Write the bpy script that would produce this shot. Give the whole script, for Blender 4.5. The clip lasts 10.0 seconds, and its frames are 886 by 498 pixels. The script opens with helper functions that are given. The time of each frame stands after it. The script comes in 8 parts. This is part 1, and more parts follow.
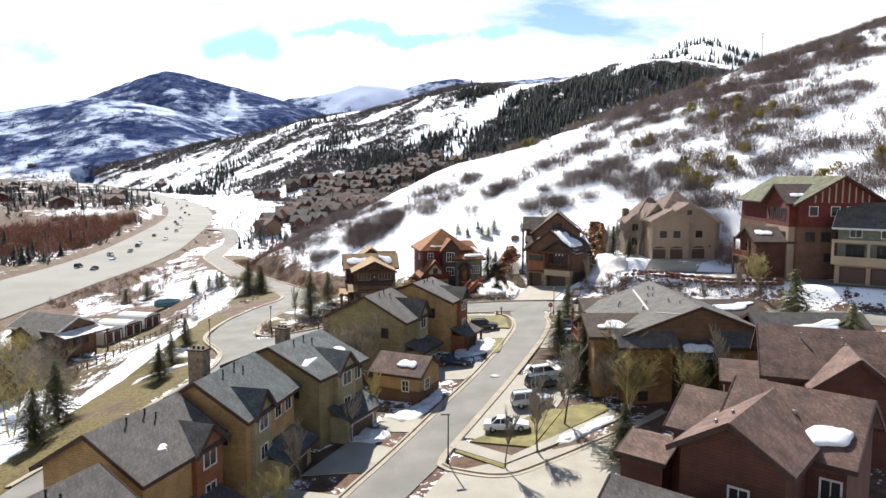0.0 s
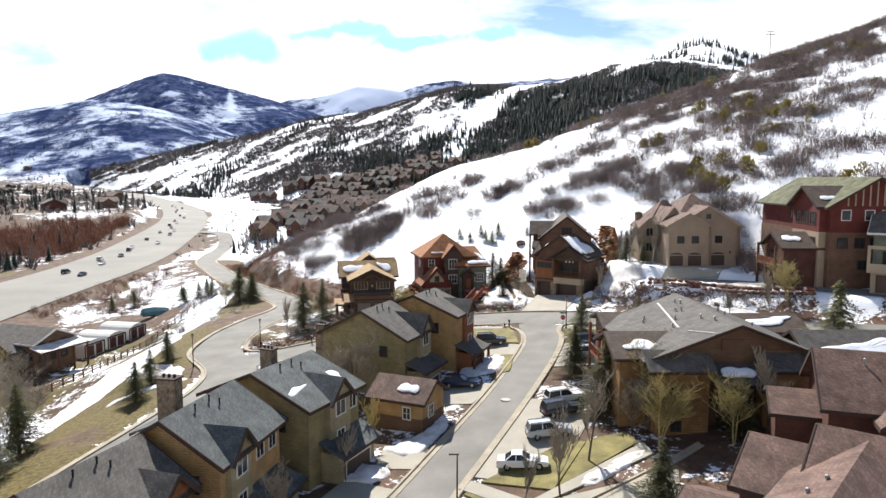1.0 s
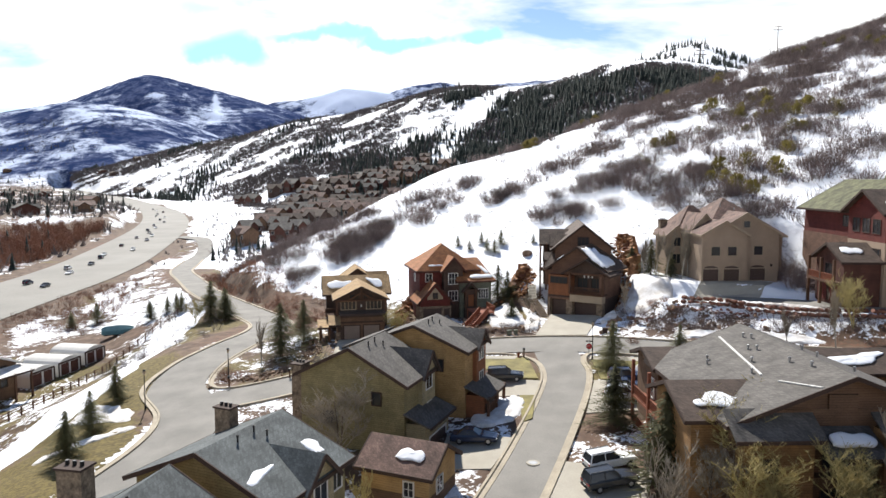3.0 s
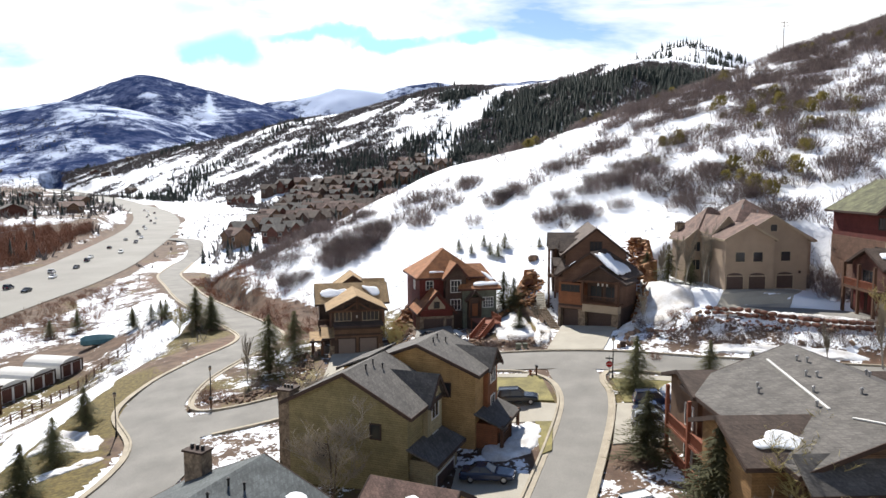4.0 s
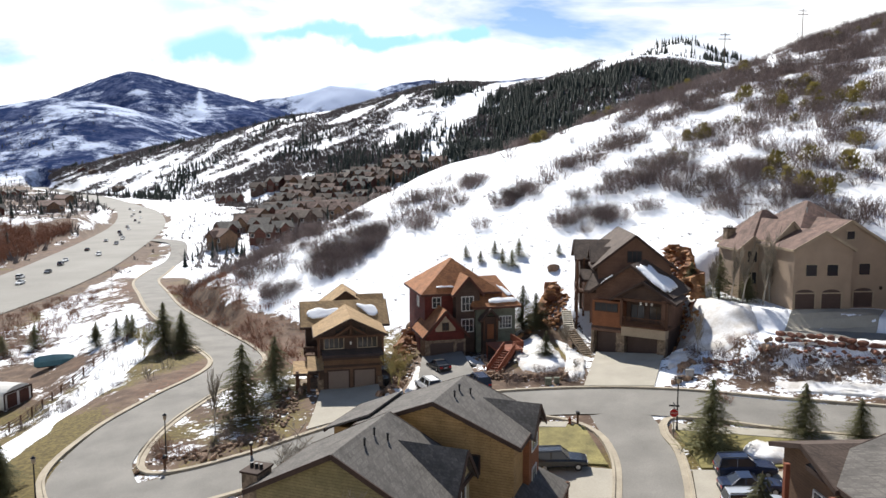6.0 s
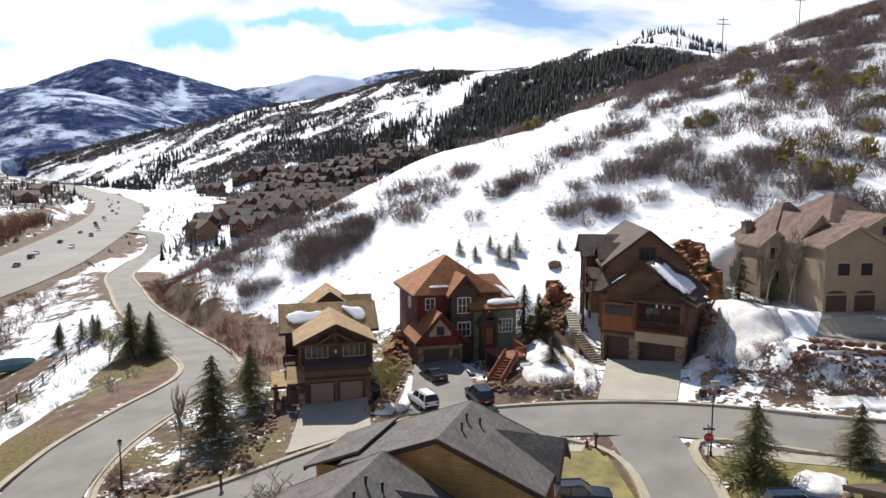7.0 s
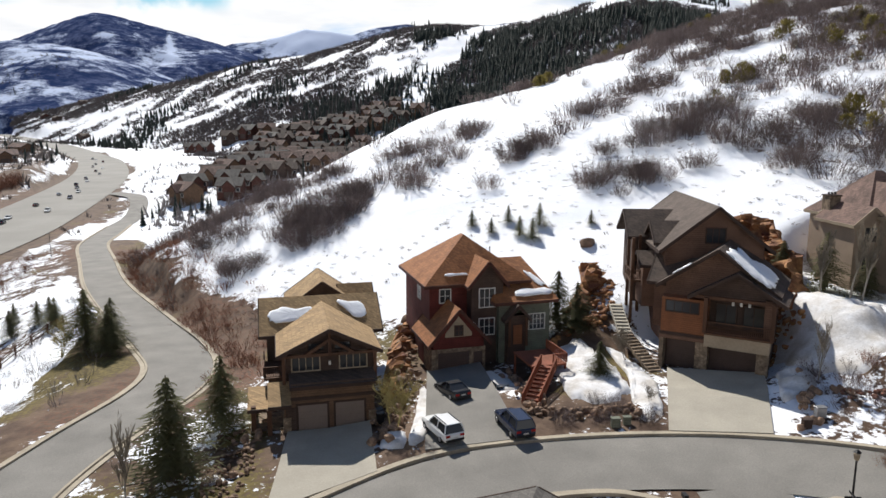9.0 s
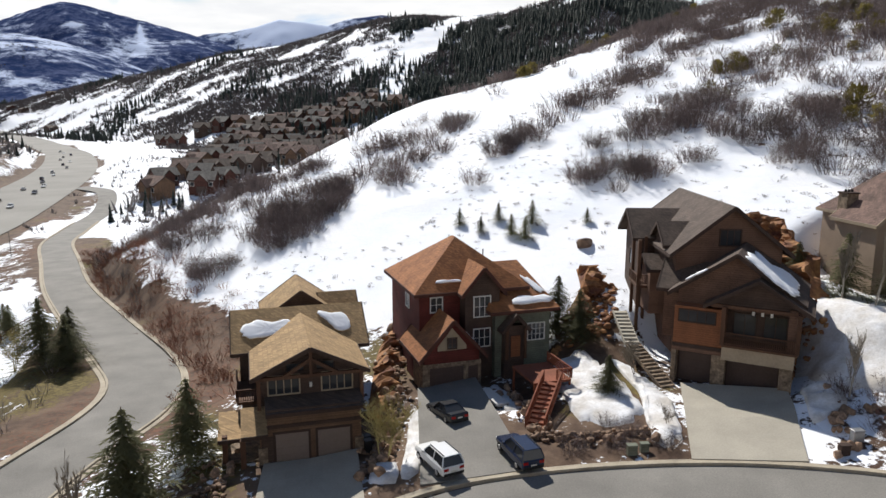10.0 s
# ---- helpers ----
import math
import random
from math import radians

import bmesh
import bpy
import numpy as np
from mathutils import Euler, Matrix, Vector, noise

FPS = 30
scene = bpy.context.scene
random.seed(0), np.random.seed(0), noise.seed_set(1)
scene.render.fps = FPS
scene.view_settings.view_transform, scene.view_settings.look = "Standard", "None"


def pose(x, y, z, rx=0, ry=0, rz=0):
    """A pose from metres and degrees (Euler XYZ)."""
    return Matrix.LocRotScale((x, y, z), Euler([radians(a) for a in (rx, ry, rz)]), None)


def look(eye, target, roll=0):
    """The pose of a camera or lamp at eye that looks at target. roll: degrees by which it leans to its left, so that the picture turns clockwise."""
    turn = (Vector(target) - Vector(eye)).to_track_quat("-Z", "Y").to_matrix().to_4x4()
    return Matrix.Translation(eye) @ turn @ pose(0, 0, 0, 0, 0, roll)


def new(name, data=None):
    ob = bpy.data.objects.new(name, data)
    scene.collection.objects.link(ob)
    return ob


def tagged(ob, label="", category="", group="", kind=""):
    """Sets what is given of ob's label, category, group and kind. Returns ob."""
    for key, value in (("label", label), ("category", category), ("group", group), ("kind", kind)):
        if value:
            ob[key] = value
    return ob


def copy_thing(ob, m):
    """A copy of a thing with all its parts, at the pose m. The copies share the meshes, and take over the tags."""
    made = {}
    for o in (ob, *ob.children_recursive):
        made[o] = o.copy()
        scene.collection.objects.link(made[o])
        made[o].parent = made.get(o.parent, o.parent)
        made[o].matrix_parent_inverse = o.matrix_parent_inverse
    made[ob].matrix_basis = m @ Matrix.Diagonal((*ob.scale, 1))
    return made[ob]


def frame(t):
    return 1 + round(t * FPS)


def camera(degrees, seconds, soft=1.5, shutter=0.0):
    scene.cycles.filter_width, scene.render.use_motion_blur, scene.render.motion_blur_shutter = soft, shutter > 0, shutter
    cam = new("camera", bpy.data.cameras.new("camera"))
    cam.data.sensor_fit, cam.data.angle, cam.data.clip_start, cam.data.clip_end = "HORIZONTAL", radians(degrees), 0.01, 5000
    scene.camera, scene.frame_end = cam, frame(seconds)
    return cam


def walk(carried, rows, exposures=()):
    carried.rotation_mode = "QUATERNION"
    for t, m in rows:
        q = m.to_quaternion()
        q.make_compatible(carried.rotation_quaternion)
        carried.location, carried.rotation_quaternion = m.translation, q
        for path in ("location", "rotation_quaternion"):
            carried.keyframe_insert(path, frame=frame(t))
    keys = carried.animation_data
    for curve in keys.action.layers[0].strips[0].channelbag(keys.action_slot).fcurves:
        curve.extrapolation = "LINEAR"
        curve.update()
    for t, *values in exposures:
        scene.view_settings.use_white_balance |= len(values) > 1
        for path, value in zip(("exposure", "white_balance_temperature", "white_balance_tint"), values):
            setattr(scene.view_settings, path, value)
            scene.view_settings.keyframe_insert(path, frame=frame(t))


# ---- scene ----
cam = camera(64.9, 10.0)
PATH = [
    (0, (0.016, 0.059, 23.479), (0.029, 2.048, 23.273), 0.1),
    (0.5, (-0.304, 4.612, 23.477), (-0.288, 6.602, 23.274), 0.0),
    (1, (-0.697, 9.053, 23.5), (-0.679, 11.043, 23.299), -0.0),
    (1.5, (-1.087, 13.45, 23.544), (-1.068, 15.44, 23.345), -0.0),
    (2, (-1.532, 17.803, 23.596), (-1.508, 19.793, 23.398), -0.1),
    (2.5, (-2.054, 22.172, 23.59), (-2.014, 24.162, 23.394), -0.1),
    (4, (-3.489, 35.335, 23.603), (-3.42, 37.325, 23.409), -0.1),
    (4.5, (-3.982, 39.819, 23.566), (-3.908, 41.809, 23.372), -0.1),
    (5, (-4.348, 44.339, 23.669), (-4.275, 46.328, 23.473), -0.1),
    (5.5, (-4.767, 48.862, 23.677), (-4.693, 50.851, 23.48), -0.1),
    (7, (-6.041, 62.496, 23.533), (-5.907, 64.478, 23.305), 0.0),
    (7.5, (-6.357, 66.863, 23.521), (-6.223, 68.842, 23.263), 0.1),
    (8, (-6.705, 71.194, 23.562), (-6.569, 73.167, 23.267), 0.1),
    (8.5, (-7.077, 75.469, 23.554), (-6.927, 77.434, 23.216), 0.1),
    (9, (-7.402, 79.643, 23.719), (-7.252, 81.608, 23.375), 0.1),
    (9.5, (-7.787, 83.339, 23.786), (-7.591, 85.3, 23.447), 0.1),
    (10, (-8.212, 86.187, 23.79), (-7.997, 88.142, 23.424), 0.1),
]
walk(cam, [(t, look(eye, target, roll)) for t, eye, target, roll in PATH], [(0, 0.86), (2.5, 0.76), (5.5, 0.66), (7.0, 0.48), (8.5, 0.31), (10.0, 0.19)])

# ---------------------------------------------------------------- world, sun, exposure
SUN_AZ, SUN_EL = radians(-15), radians(43)      # azimuth from +y towards +x, elevation


def build_world():
    w = bpy.data.worlds.new("sky")
    scene.world = w
    w.use_nodes = True
    n, l = w.node_tree.nodes, w.node_tree.links
    n.clear()
    out, bg = n.new("ShaderNodeOutputWorld"), n.new("ShaderNodeBackground")
    sky = n.new("ShaderNodeTexSky")
    sky.sky_type, sky.sun_disc = "NISHITA", False
    sky.sun_elevation, sky.sun_rotation = SUN_EL, SUN_AZ
    sky.altitude, sky.air_density, sky.dust_density, sky.ozone_density = 2000, 1.0, 0.4, 1.5
    tex = n.new("ShaderNodeTexCoord")
    sep = n.new("ShaderNodeSeparateXYZ")
    l.new(tex.outputs["Generated"], sep.inputs[0])
    # project the direction on a cloud ceiling
    zc = n.new("ShaderNodeMath"); zc.operation = "MAXIMUM"; zc.inputs[1].default_value = 0.03
    l.new(sep.outputs["Z"], zc.inputs[0])
    zo = n.new("ShaderNodeMath"); zo.operation = "ADD"; zo.inputs[1].default_value = 0.10
    l.new(zc.outputs[0], zo.inputs[0])
    div = n.new("ShaderNodeVectorMath"); div.operation = "DIVIDE"
    comb = n.new("ShaderNodeCombineXYZ")
    for i in range(3):
        l.new(zo.outputs[0], comb.inputs[i])
    l.new(tex.outputs["Generated"], div.inputs[0]); l.new(comb.outputs[0], div.inputs[1])
    mp = n.new("ShaderNodeMapping"); mp.inputs["Location"].default_value = (3.1, 0.35, 0.0)
    l.new(div.outputs[0], mp.inputs["Vector"])
    big = n.new("ShaderNodeTexNoise"); big.inputs["Scale"].default_value = 0.75; big.inputs["Detail"].default_value = 6
    big.inputs["Roughness"].default_value = 0.55; big.inputs["Distortion"].default_value = 0.35
    l.new(mp.outputs[0], big.inputs["Vector"])
    ramp = n.new("ShaderNodeValToRGB")
    ramp.color_ramp.elements[0].position, ramp.color_ramp.elements[1].position = 0.37, 0.50
    # the cloud deck breaks up overhead
    thin = n.new("ShaderNodeMapRange"); thin.interpolation_type = "SMOOTHSTEP"
    for q, v in zip((1, 2, 3, 4), (0.24, 0.55, 0.0, -0.5)):
        thin.inputs[q].default_value = v
    l.new(sep.outputs["Z"], thin.inputs[0])
    cov = n.new("ShaderNodeMath"); cov.operation = "ADD"
    l.new(big.outputs["Fac"], cov.inputs[0]); l.new(thin.outputs[0], cov.inputs[1])
    l.new(cov.outputs[0], ramp.inputs[0])
    cloud = n.new("ShaderNodeTexNoise"); cloud.inputs["Scale"].default_value = 2.2; cloud.inputs["Detail"].default_value = 7
    l.new(mp.outputs[0], cloud.inputs["Vector"])
    cr = n.new("ShaderNodeValToRGB")
    cr.color_ramp.elements[0].position, cr.color_ramp.elements[1].position = 0.30, 0.62
    cr.color_ramp.elements[0].color, cr.color_ramp.elements[1].color = (8.6, 8.8, 9.2, 1), (10.6, 10.6, 10.6, 1)
    l.new(cloud.outputs["Fac"], cr.inputs[0])
    mix = n.new("ShaderNodeMix"); mix.data_type = "RGBA"
    l.new(ramp.outputs[0], mix.inputs[0]); l.new(sky.outputs[0], mix.inputs[6]); l.new(cr.outputs[0], mix.inputs[7])
    # breaks of clear sky between the clouds ahead
    def calc(op, *v):
        k = n.new("ShaderNodeMath"); k.operation = op
        for q, w_ in enumerate(v):
            if isinstance(w_, (int, float)):
                k.inputs[q].default_value = w_
            else:
                l.new(w_, k.inputs[q])
        return k.outputs[0]
    ragged = n.new("ShaderNodeTexNoise"); ragged.inputs["Scale"].default_value = 11.0; ragged.inputs["Detail"].default_value = 6
    l.new(tex.outputs["Generated"], ragged.inputs["Vector"])
    wob = calc("SUBTRACT", ragged.outputs["Fac"], 0.5)
    ahead = calc("MAXIMUM", sep.outputs["Y"], 0.05)
    az = calc("ADD", calc("DIVIDE", sep.outputs["X"], ahead), calc("MULTIPLY", wob, 0.30))
    el = calc("ADD", calc("DIVIDE", sep.outputs["Z"], ahead), calc("MULTIPLY", wob, 0.08))
    gap = 0.0
    for a0, e0, wa, we, amp in ((-0.27, 0.178, 0.085, 0.024, 1.0), (-0.04, 0.192, 0.065, 0.010, 1.0), (0.065, 0.197, 0.032, 0.008, 1.0), (-0.13, 0.205, 0.07, 0.009, 0.8), (-0.33, 0.235, 0.10, 0.020, 0.5), (-0.55, 0.165, 0.08, 0.014, 0.45), (0.22, 0.19, 0.025, 0.006, 0.4)):
        qa, qe = calc("DIVIDE", calc("SUBTRACT", az, a0), wa), calc("DIVIDE", calc("SUBTRACT", el, e0), we)
        gap = calc("ADD", gap, calc("MULTIPLY", calc("EXPONENT", calc("MULTIPLY", calc("ADD", calc("MULTIPLY", qa, qa), calc("MULTIPLY", qe, qe)), -1.0)), amp))
    clear = n.new("ShaderNodeMapRange"); clear.interpolation_type = "SMOOTHSTEP"
    clear.inputs[1].default_value, clear.inputs[2].default_value = 0.12, 0.75
    l.new(gap, clear.inputs[0])
    blue = n.new("ShaderNodeMix"); blue.data_type = "RGBA"
    l.new(clear.outputs[0], blue.inputs[0]); l.new(mix.outputs[2], blue.inputs[6])
    blue.inputs[7].default_value = (4.0, 7.2, 8.8, 1)
    l.new(blue.outputs[2], bg.inputs[0])
    bg.inputs[1].default_value = 0.085
    l.new(bg.outputs[0], out.inputs[0])


build_world()
sun = new("sun", bpy.data.lights.new("sun", "SUN"))
sun.data.energy, sun.data.angle, sun.data.color = 5.0, radians(0.7), (1.0, 0.965, 0.905)
sun.matrix_world = look((0, 0, 0), (-math.sin(SUN_AZ) * math.cos(SUN_EL), -math.cos(SUN_AZ) * math.cos(SUN_EL), -math.sin(SUN_EL)))


# ---------------------------------------------------------------- materials
def material(name, color, rough=0.85, metal=0.0, grain=0.35, scale=3.0, fine=25.0, bump=0.15, color2=None, spec=0.3,
             streak=None, per_object=0.0):
    """A plain surface with stains and grain at two scales and a fine relief."""
    m = bpy.data.materials.new(name)
    m.use_nodes = True
    n, l = m.node_tree.nodes, m.node_tree.links
    b = n["Principled BSDF"]
    b.inputs["Roughness"].default_value, b.inputs["Metallic"].default_value = rough, metal
    b.inputs["Specular IOR Level"].default_value = spec
    tc = n.new("ShaderNodeTexCoord")
    mp = n.new("ShaderNodeMapping")
    if streak:
        mp.inputs["Scale"].default_value = streak
    l.new(tc.outputs["Object"], mp.inputs[0])
    a, f = n.new("ShaderNodeTexNoise"), n.new("ShaderNodeTexNoise")
    a.inputs["Scale"].default_value, f.inputs["Scale"].default_value = scale * 0.15, fine * 0.25
    a.inputs["Detail"].default_value = f.inputs["Detail"].default_value = 5
    l.new(mp.outputs[0], a.inputs["Vector"]), l.new(mp.outputs[0], f.inputs["Vector"])
    c2 = color2 or tuple(c * (1 - grain) for c in color)
    mix = n.new("ShaderNodeMix"); mix.data_type = "RGBA"
    mix.inputs[6].default_value, mix.inputs[7].default_value = (*c2, 1), (*color, 1)
    st = n.new("ShaderNodeMapRange"); st.inputs[1].default_value, st.inputs[2].default_value = 0.33, 0.67
    l.new(a.outputs["Fac"], st.inputs[0]); l.new(st.outputs[0], mix.inputs[0])
    mul = n.new("ShaderNodeMix"); mul.data_type = "RGBA"; mul.blend_type = "MULTIPLY"; mul.inputs[0].default_value = 1
    gr = n.new("ShaderNodeMapRange")
    gr.inputs[1].default_value, gr.inputs[2].default_value = 0.3, 0.7
    gr.inputs[3].default_value, gr.inputs[4].default_value = 1 - grain * 0.6, 1 + grain * 0.3
    l.new(f.outputs["Fac"], gr.inputs[0]); l.new(mix.outputs[2], mul.inputs[6]); l.new(gr.outputs[0], mul.inputs[7])
    last = mul.outputs[2]
    if per_object:
        oi = n.new("ShaderNodeObjectInfo")
        r = n.new("ShaderNodeMapRange"); r.inputs[3].default_value, r.inputs[4].default_value = 1 - per_object, 1 + per_object
        l.new(oi.outputs["Random"], r.inputs[0])
        m2 = n.new("ShaderNodeMix"); m2.data_type = "RGBA"; m2.blend_type = "MULTIPLY"; m2.inputs[0].default_value = 1
        l.new(last, m2.inputs[6]); l.new(r.outputs[0], m2.inputs[7]); last = m2.outputs[2]
    l.new(last, b.inputs["Base Color"])
    if bump:
        bp = n.new("ShaderNodeBump"); bp.inputs["Strength"].default_value = bump; bp.inputs["Distance"].default_value = 0.05
        l.new(f.outputs["Fac"], bp.inputs["Height"]); l.new(bp.outputs[0], b.inputs["Normal"])
    return m


def board_material(name, color, pitch=0.2, vertical=False, groove=0.55, grain=0.3, shingle=False, rough=0.85):
    """Lapped siding (courses in z), upright boards (in x and y), or courses of shingles that break the joints."""
    m = material(name, color, rough=rough, grain=grain, scale=5, fine=30)
    n, l = m.node_tree.nodes, m.node_tree.links
    b = n["Principled BSDF"]
    tc = next(x for x in n if x.bl_idname == "ShaderNodeTexCoord")
    br = n.new("ShaderNodeTexBrick")
    br.inputs["Color1"].default_value = (1, 1, 1, 1)
    br.inputs["Color2"].default_value = (0.6, 0.6, 0.6, 1) if shingle else (0.88, 0.88, 0.88, 1)
    br.inputs["Mortar"].default_value = ((0.72 if shingle else groove),) * 3 + (1,)
    br.inputs["Scale"].default_value = 1.0
    br.inputs["Mortar Size"].default_value = pitch * (0.10 if shingle else 0.07)
    br.inputs["Brick Width"].default_value = pitch * 1.3 if shingle else 3.7
    br.inputs["Row Height"].default_value = pitch
    br.inputs["Bias"].default_value = -0.1
    sep, cmb, add = n.new("ShaderNodeSeparateXYZ"), n.new("ShaderNodeCombineXYZ"), n.new("ShaderNodeMath")
    l.new(tc.outputs["Object"], sep.inputs[0])
    l.new(sep.outputs["X"], add.inputs[0]); l.new(sep.outputs["Y"], add.inputs[1])
    if vertical:
        l.new(add.outputs[0], cmb.inputs[1]); l.new(sep.outputs["Z"], cmb.inputs[0])
    else:
        l.new(add.outputs[0], cmb.inputs[0]); l.new(sep.outputs["Z"], cmb.inputs[1])
    l.new(cmb.outputs[0], br.inputs["Vector"])
    old = b.inputs["Base Color"].links[0].from_socket
    mul = n.new("ShaderNodeMix"); mul.data_type = "RGBA"; mul.blend_type = "MULTIPLY"; mul.inputs[0].default_value = 1
    l.new(old, mul.inputs[6]); l.new(br.outputs["Color"], mul.inputs[7]); l.new(mul.outputs[2], b.inputs["Base Color"])
    bp = n.new("ShaderNodeBump"); bp.inputs["Strength"].default_value = 0.5; bp.inputs["Distance"].default_value = 0.03
    l.new(br.outputs["Color"], bp.inputs["Height"]); l.new(bp.outputs[0], b.inputs["Normal"])
    return m


def leafy(name, color):
    """Needles and small leaves: a dull surface that lets some light through."""
    m = material(name, color, grain=0.5, fine=30, per_object=0.3, bump=0)
    n, l = m.node_tree.nodes, m.node_tree.links
    b, out = n["Principled BSDF"], n["Material Output"]
    tr, mix = n.new("ShaderNodeBsdfTranslucent"), n.new("ShaderNodeMixShader")
    l.new(b.inputs["Base Color"].links[0].from_socket, tr.inputs["Color"])
    mix.inputs[0].default_value = 0.6
    l.new(b.outputs[0], mix.inputs[1]); l.new(tr.outputs[0], mix.inputs[2]); l.new(mix.outputs[0], out.inputs["Surface"])
    return m


M = {}
M["shingle_grey"] = board_material("shingle_grey", (0.155, 0.14, 0.125), 0.16, shingle=True, grain=0.35)
M["shingle_slate"] = board_material("shingle_slate", (0.135, 0.15, 0.15), 0.16, shingle=True, grain=0.4)
M["shingle_dark"] = board_material("shingle_dark", (0.125, 0.088, 0.068), 0.16, shingle=True, grain=0.35)
M["shingle_brown"] = board_material("shingle_brown", (0.23, 0.14, 0.11), 0.16, shingle=True, grain=0.5)
M["shingle_tan"] = board_material("shingle_tan", (0.46, 0.30, 0.145), 0.18, shingle=True, grain=0.3)
M["shingle_orange"] = board_material("shingle_orange", (0.42, 0.17, 0.065), 0.18, shingle=True, grain=0.35)
M["shingle_moss"] = board_material("shingle_moss", (0.16, 0.16, 0.075), 0.18, shingle=True, grain=0.6)
M["ochre"] = board_material("ochre_siding", (0.46, 0.29, 0.125), 0.2)
M["tawny"] = board_material("tawny_siding", (0.31, 0.175, 0.075), 0.2)
M["olive"] = board_material("olive_siding", (0.30, 0.245, 0.12), 0.2)
M["khaki"] = board_material("khaki_siding", (0.38, 0.32, 0.19), 0.2)
M["umber"] = board_material("umber_siding", (0.17, 0.10, 0.06), 0.2)
M["rust"] = board_material("rust_siding", (0.28, 0.11, 0.05), 0.2)
M["maroon"] = board_material("maroon_siding", (0.15, 0.034, 0.026), 0.2)
M["brown_dark"] = board_material("dark_brown_siding", (0.095, 0.06, 0.045), 0.2)
M["brown_mid"] = board_material("mid_brown_siding", (0.19, 0.105, 0.07), 0.2)
M["brown_red"] = board_material("red_brown_siding", (0.11, 0.045, 0.032), 0.2)
M["stucco"] = material("beige_stucco", (0.34, 0.255, 0.185), grain=0.15, scale=4, fine=40)
M["sage"] = board_material("sage_siding", (0.19, 0.20, 0.15), 0.2)
M["trim_dark"] = material("dark_trim", (0.065, 0.04, 0.03), grain=0.3)
M["trim_tan"] = material("tan_trim", (0.38, 0.30, 0.21), grain=0.2)
M["trim_white"] = material("white_trim", (0.62, 0.60, 0.56), grain=0.12)
M["log"] = material("log_timber", (0.12, 0.06, 0.035), grain=0.4, streak=(1, 1, 0.15))
M["stone"] = material("wall_stone", (0.30, 0.22, 0.15), grain=0.6, scale=14, fine=22, bump=0.6)
M["glass"] = material("window_glass", (0.03, 0.032, 0.036), rough=0.08, grain=0.05, bump=0.0, spec=0.45)
M["garage_door"] = material("garage_door_paint", (0.085, 0.055, 0.045), grain=0.2, rough=0.6)
M["garage_taupe"] = material("taupe_garage_paint", (0.21, 0.16, 0.13), grain=0.12, rough=0.6)
M["asphalt"] = material("asphalt", (0.235, 0.22, 0.195), grain=0.28, scale=1.6, fine=40, bump=0.1)
M["asphalt_old"] = material("worn_highway_asphalt", (0.265, 0.25, 0.22), grain=0.2, scale=0.3, fine=10, bump=0.0)
M["concrete"] = material("concrete", (0.385, 0.35, 0.285), grain=0.16, scale=2.5, fine=30)
M["kerb"] = material("kerb_concrete", (0.42, 0.36, 0.27), grain=0.25, scale=4, fine=30)
M["snow"] = material("snow", (0.86, 0.87, 0.89), rough=0.7, grain=0.05, scale=3, fine=8, bump=0.25)
M["snow_old"] = material("old_dirty_snow", (0.80, 0.80, 0.81), rough=0.8, grain=0.22, scale=4, fine=20, bump=0.6, color2=(0.52, 0.48, 0.43))
M["metal"] = material("galvanised_metal", (0.35, 0.35, 0.35), rough=0.45, metal=0.7, grain=0.2)
M["black_metal"] = material("black_painted_metal", (0.015, 0.015, 0.016), rough=0.5, grain=0.2)
M["bark"] = material("bark", (0.16, 0.12, 0.085), grain=0.4, fine=40)
M["twig"] = material("bare_twigs", (0.33, 0.28, 0.215), grain=0.4, fine=10, per_object=0.25)
M["twig_gold"] = material("budding_twigs", (0.50, 0.41, 0.17), grain=0.4, fine=10, per_object=0.2)
M["scrub"] = material("scrub_oak_twigs", (0.235, 0.18, 0.165), grain=0.45, fine=10, per_object=0.3)
M["willow"] = material("red_willow_twigs", (0.27, 0.125, 0.075), grain=0.4, fine=10, per_object=0.25)
M["aspen_bark"] = material("aspen_bark", (0.42, 0.38, 0.32), grain=0.4, fine=40)
M["aspen"] = material("aspen_twigs", (0.21, 0.185, 0.175), grain=0.4, fine=10, per_object=0.25)
M["far_twig"] = material("far_aspen_twigs", (0.13, 0.11, 0.105), grain=0.4, fine=2)
M["far_needle"] = material("far_spruce_needles", (0.032, 0.044, 0.036), grain=0.5, fine=2)
M["needle"] = leafy("spruce_needles", (0.24, 0.235, 0.12))
M["juniper"] = leafy("juniper_sprays", (0.17, 0.14, 0.045))
M["needle_blue"] = material("blue_spruce_needles", (0.045, 0.065, 0.05), grain=0.5, fine=30, per_object=0.3)
M["rock"] = material("red_sandstone_rock", (0.36, 0.235, 0.155), grain=0.5, scale=8, fine=18, bump=0.5, per_object=0.3)
M["wall_red"] = material("dark_red_wall_stone", (0.21, 0.095, 0.065), grain=0.5, scale=8, fine=18, bump=0.5, per_object=0.35)
M["rock_orange"] = material("orange_cut_rock", (0.42, 0.21, 0.085), color2=(0.13, 0.05, 0.03), grain=0.55, scale=5, fine=14, bump=0.8)
M["car_white"] = material("white_car_paint", (0.75, 0.75, 0.74), rough=0.25, grain=0.03, bump=0, spec=0.6)
M["car_silver"] = material("silver_car_paint", (0.50, 0.52, 0.54), rough=0.28, metal=0.3, grain=0.04, bump=0, spec=0.6)
M["car_dark"] = material("dark_car_paint", (0.02, 0.022, 0.026), rough=0.25, grain=0.05, bump=0, spec=0.6)
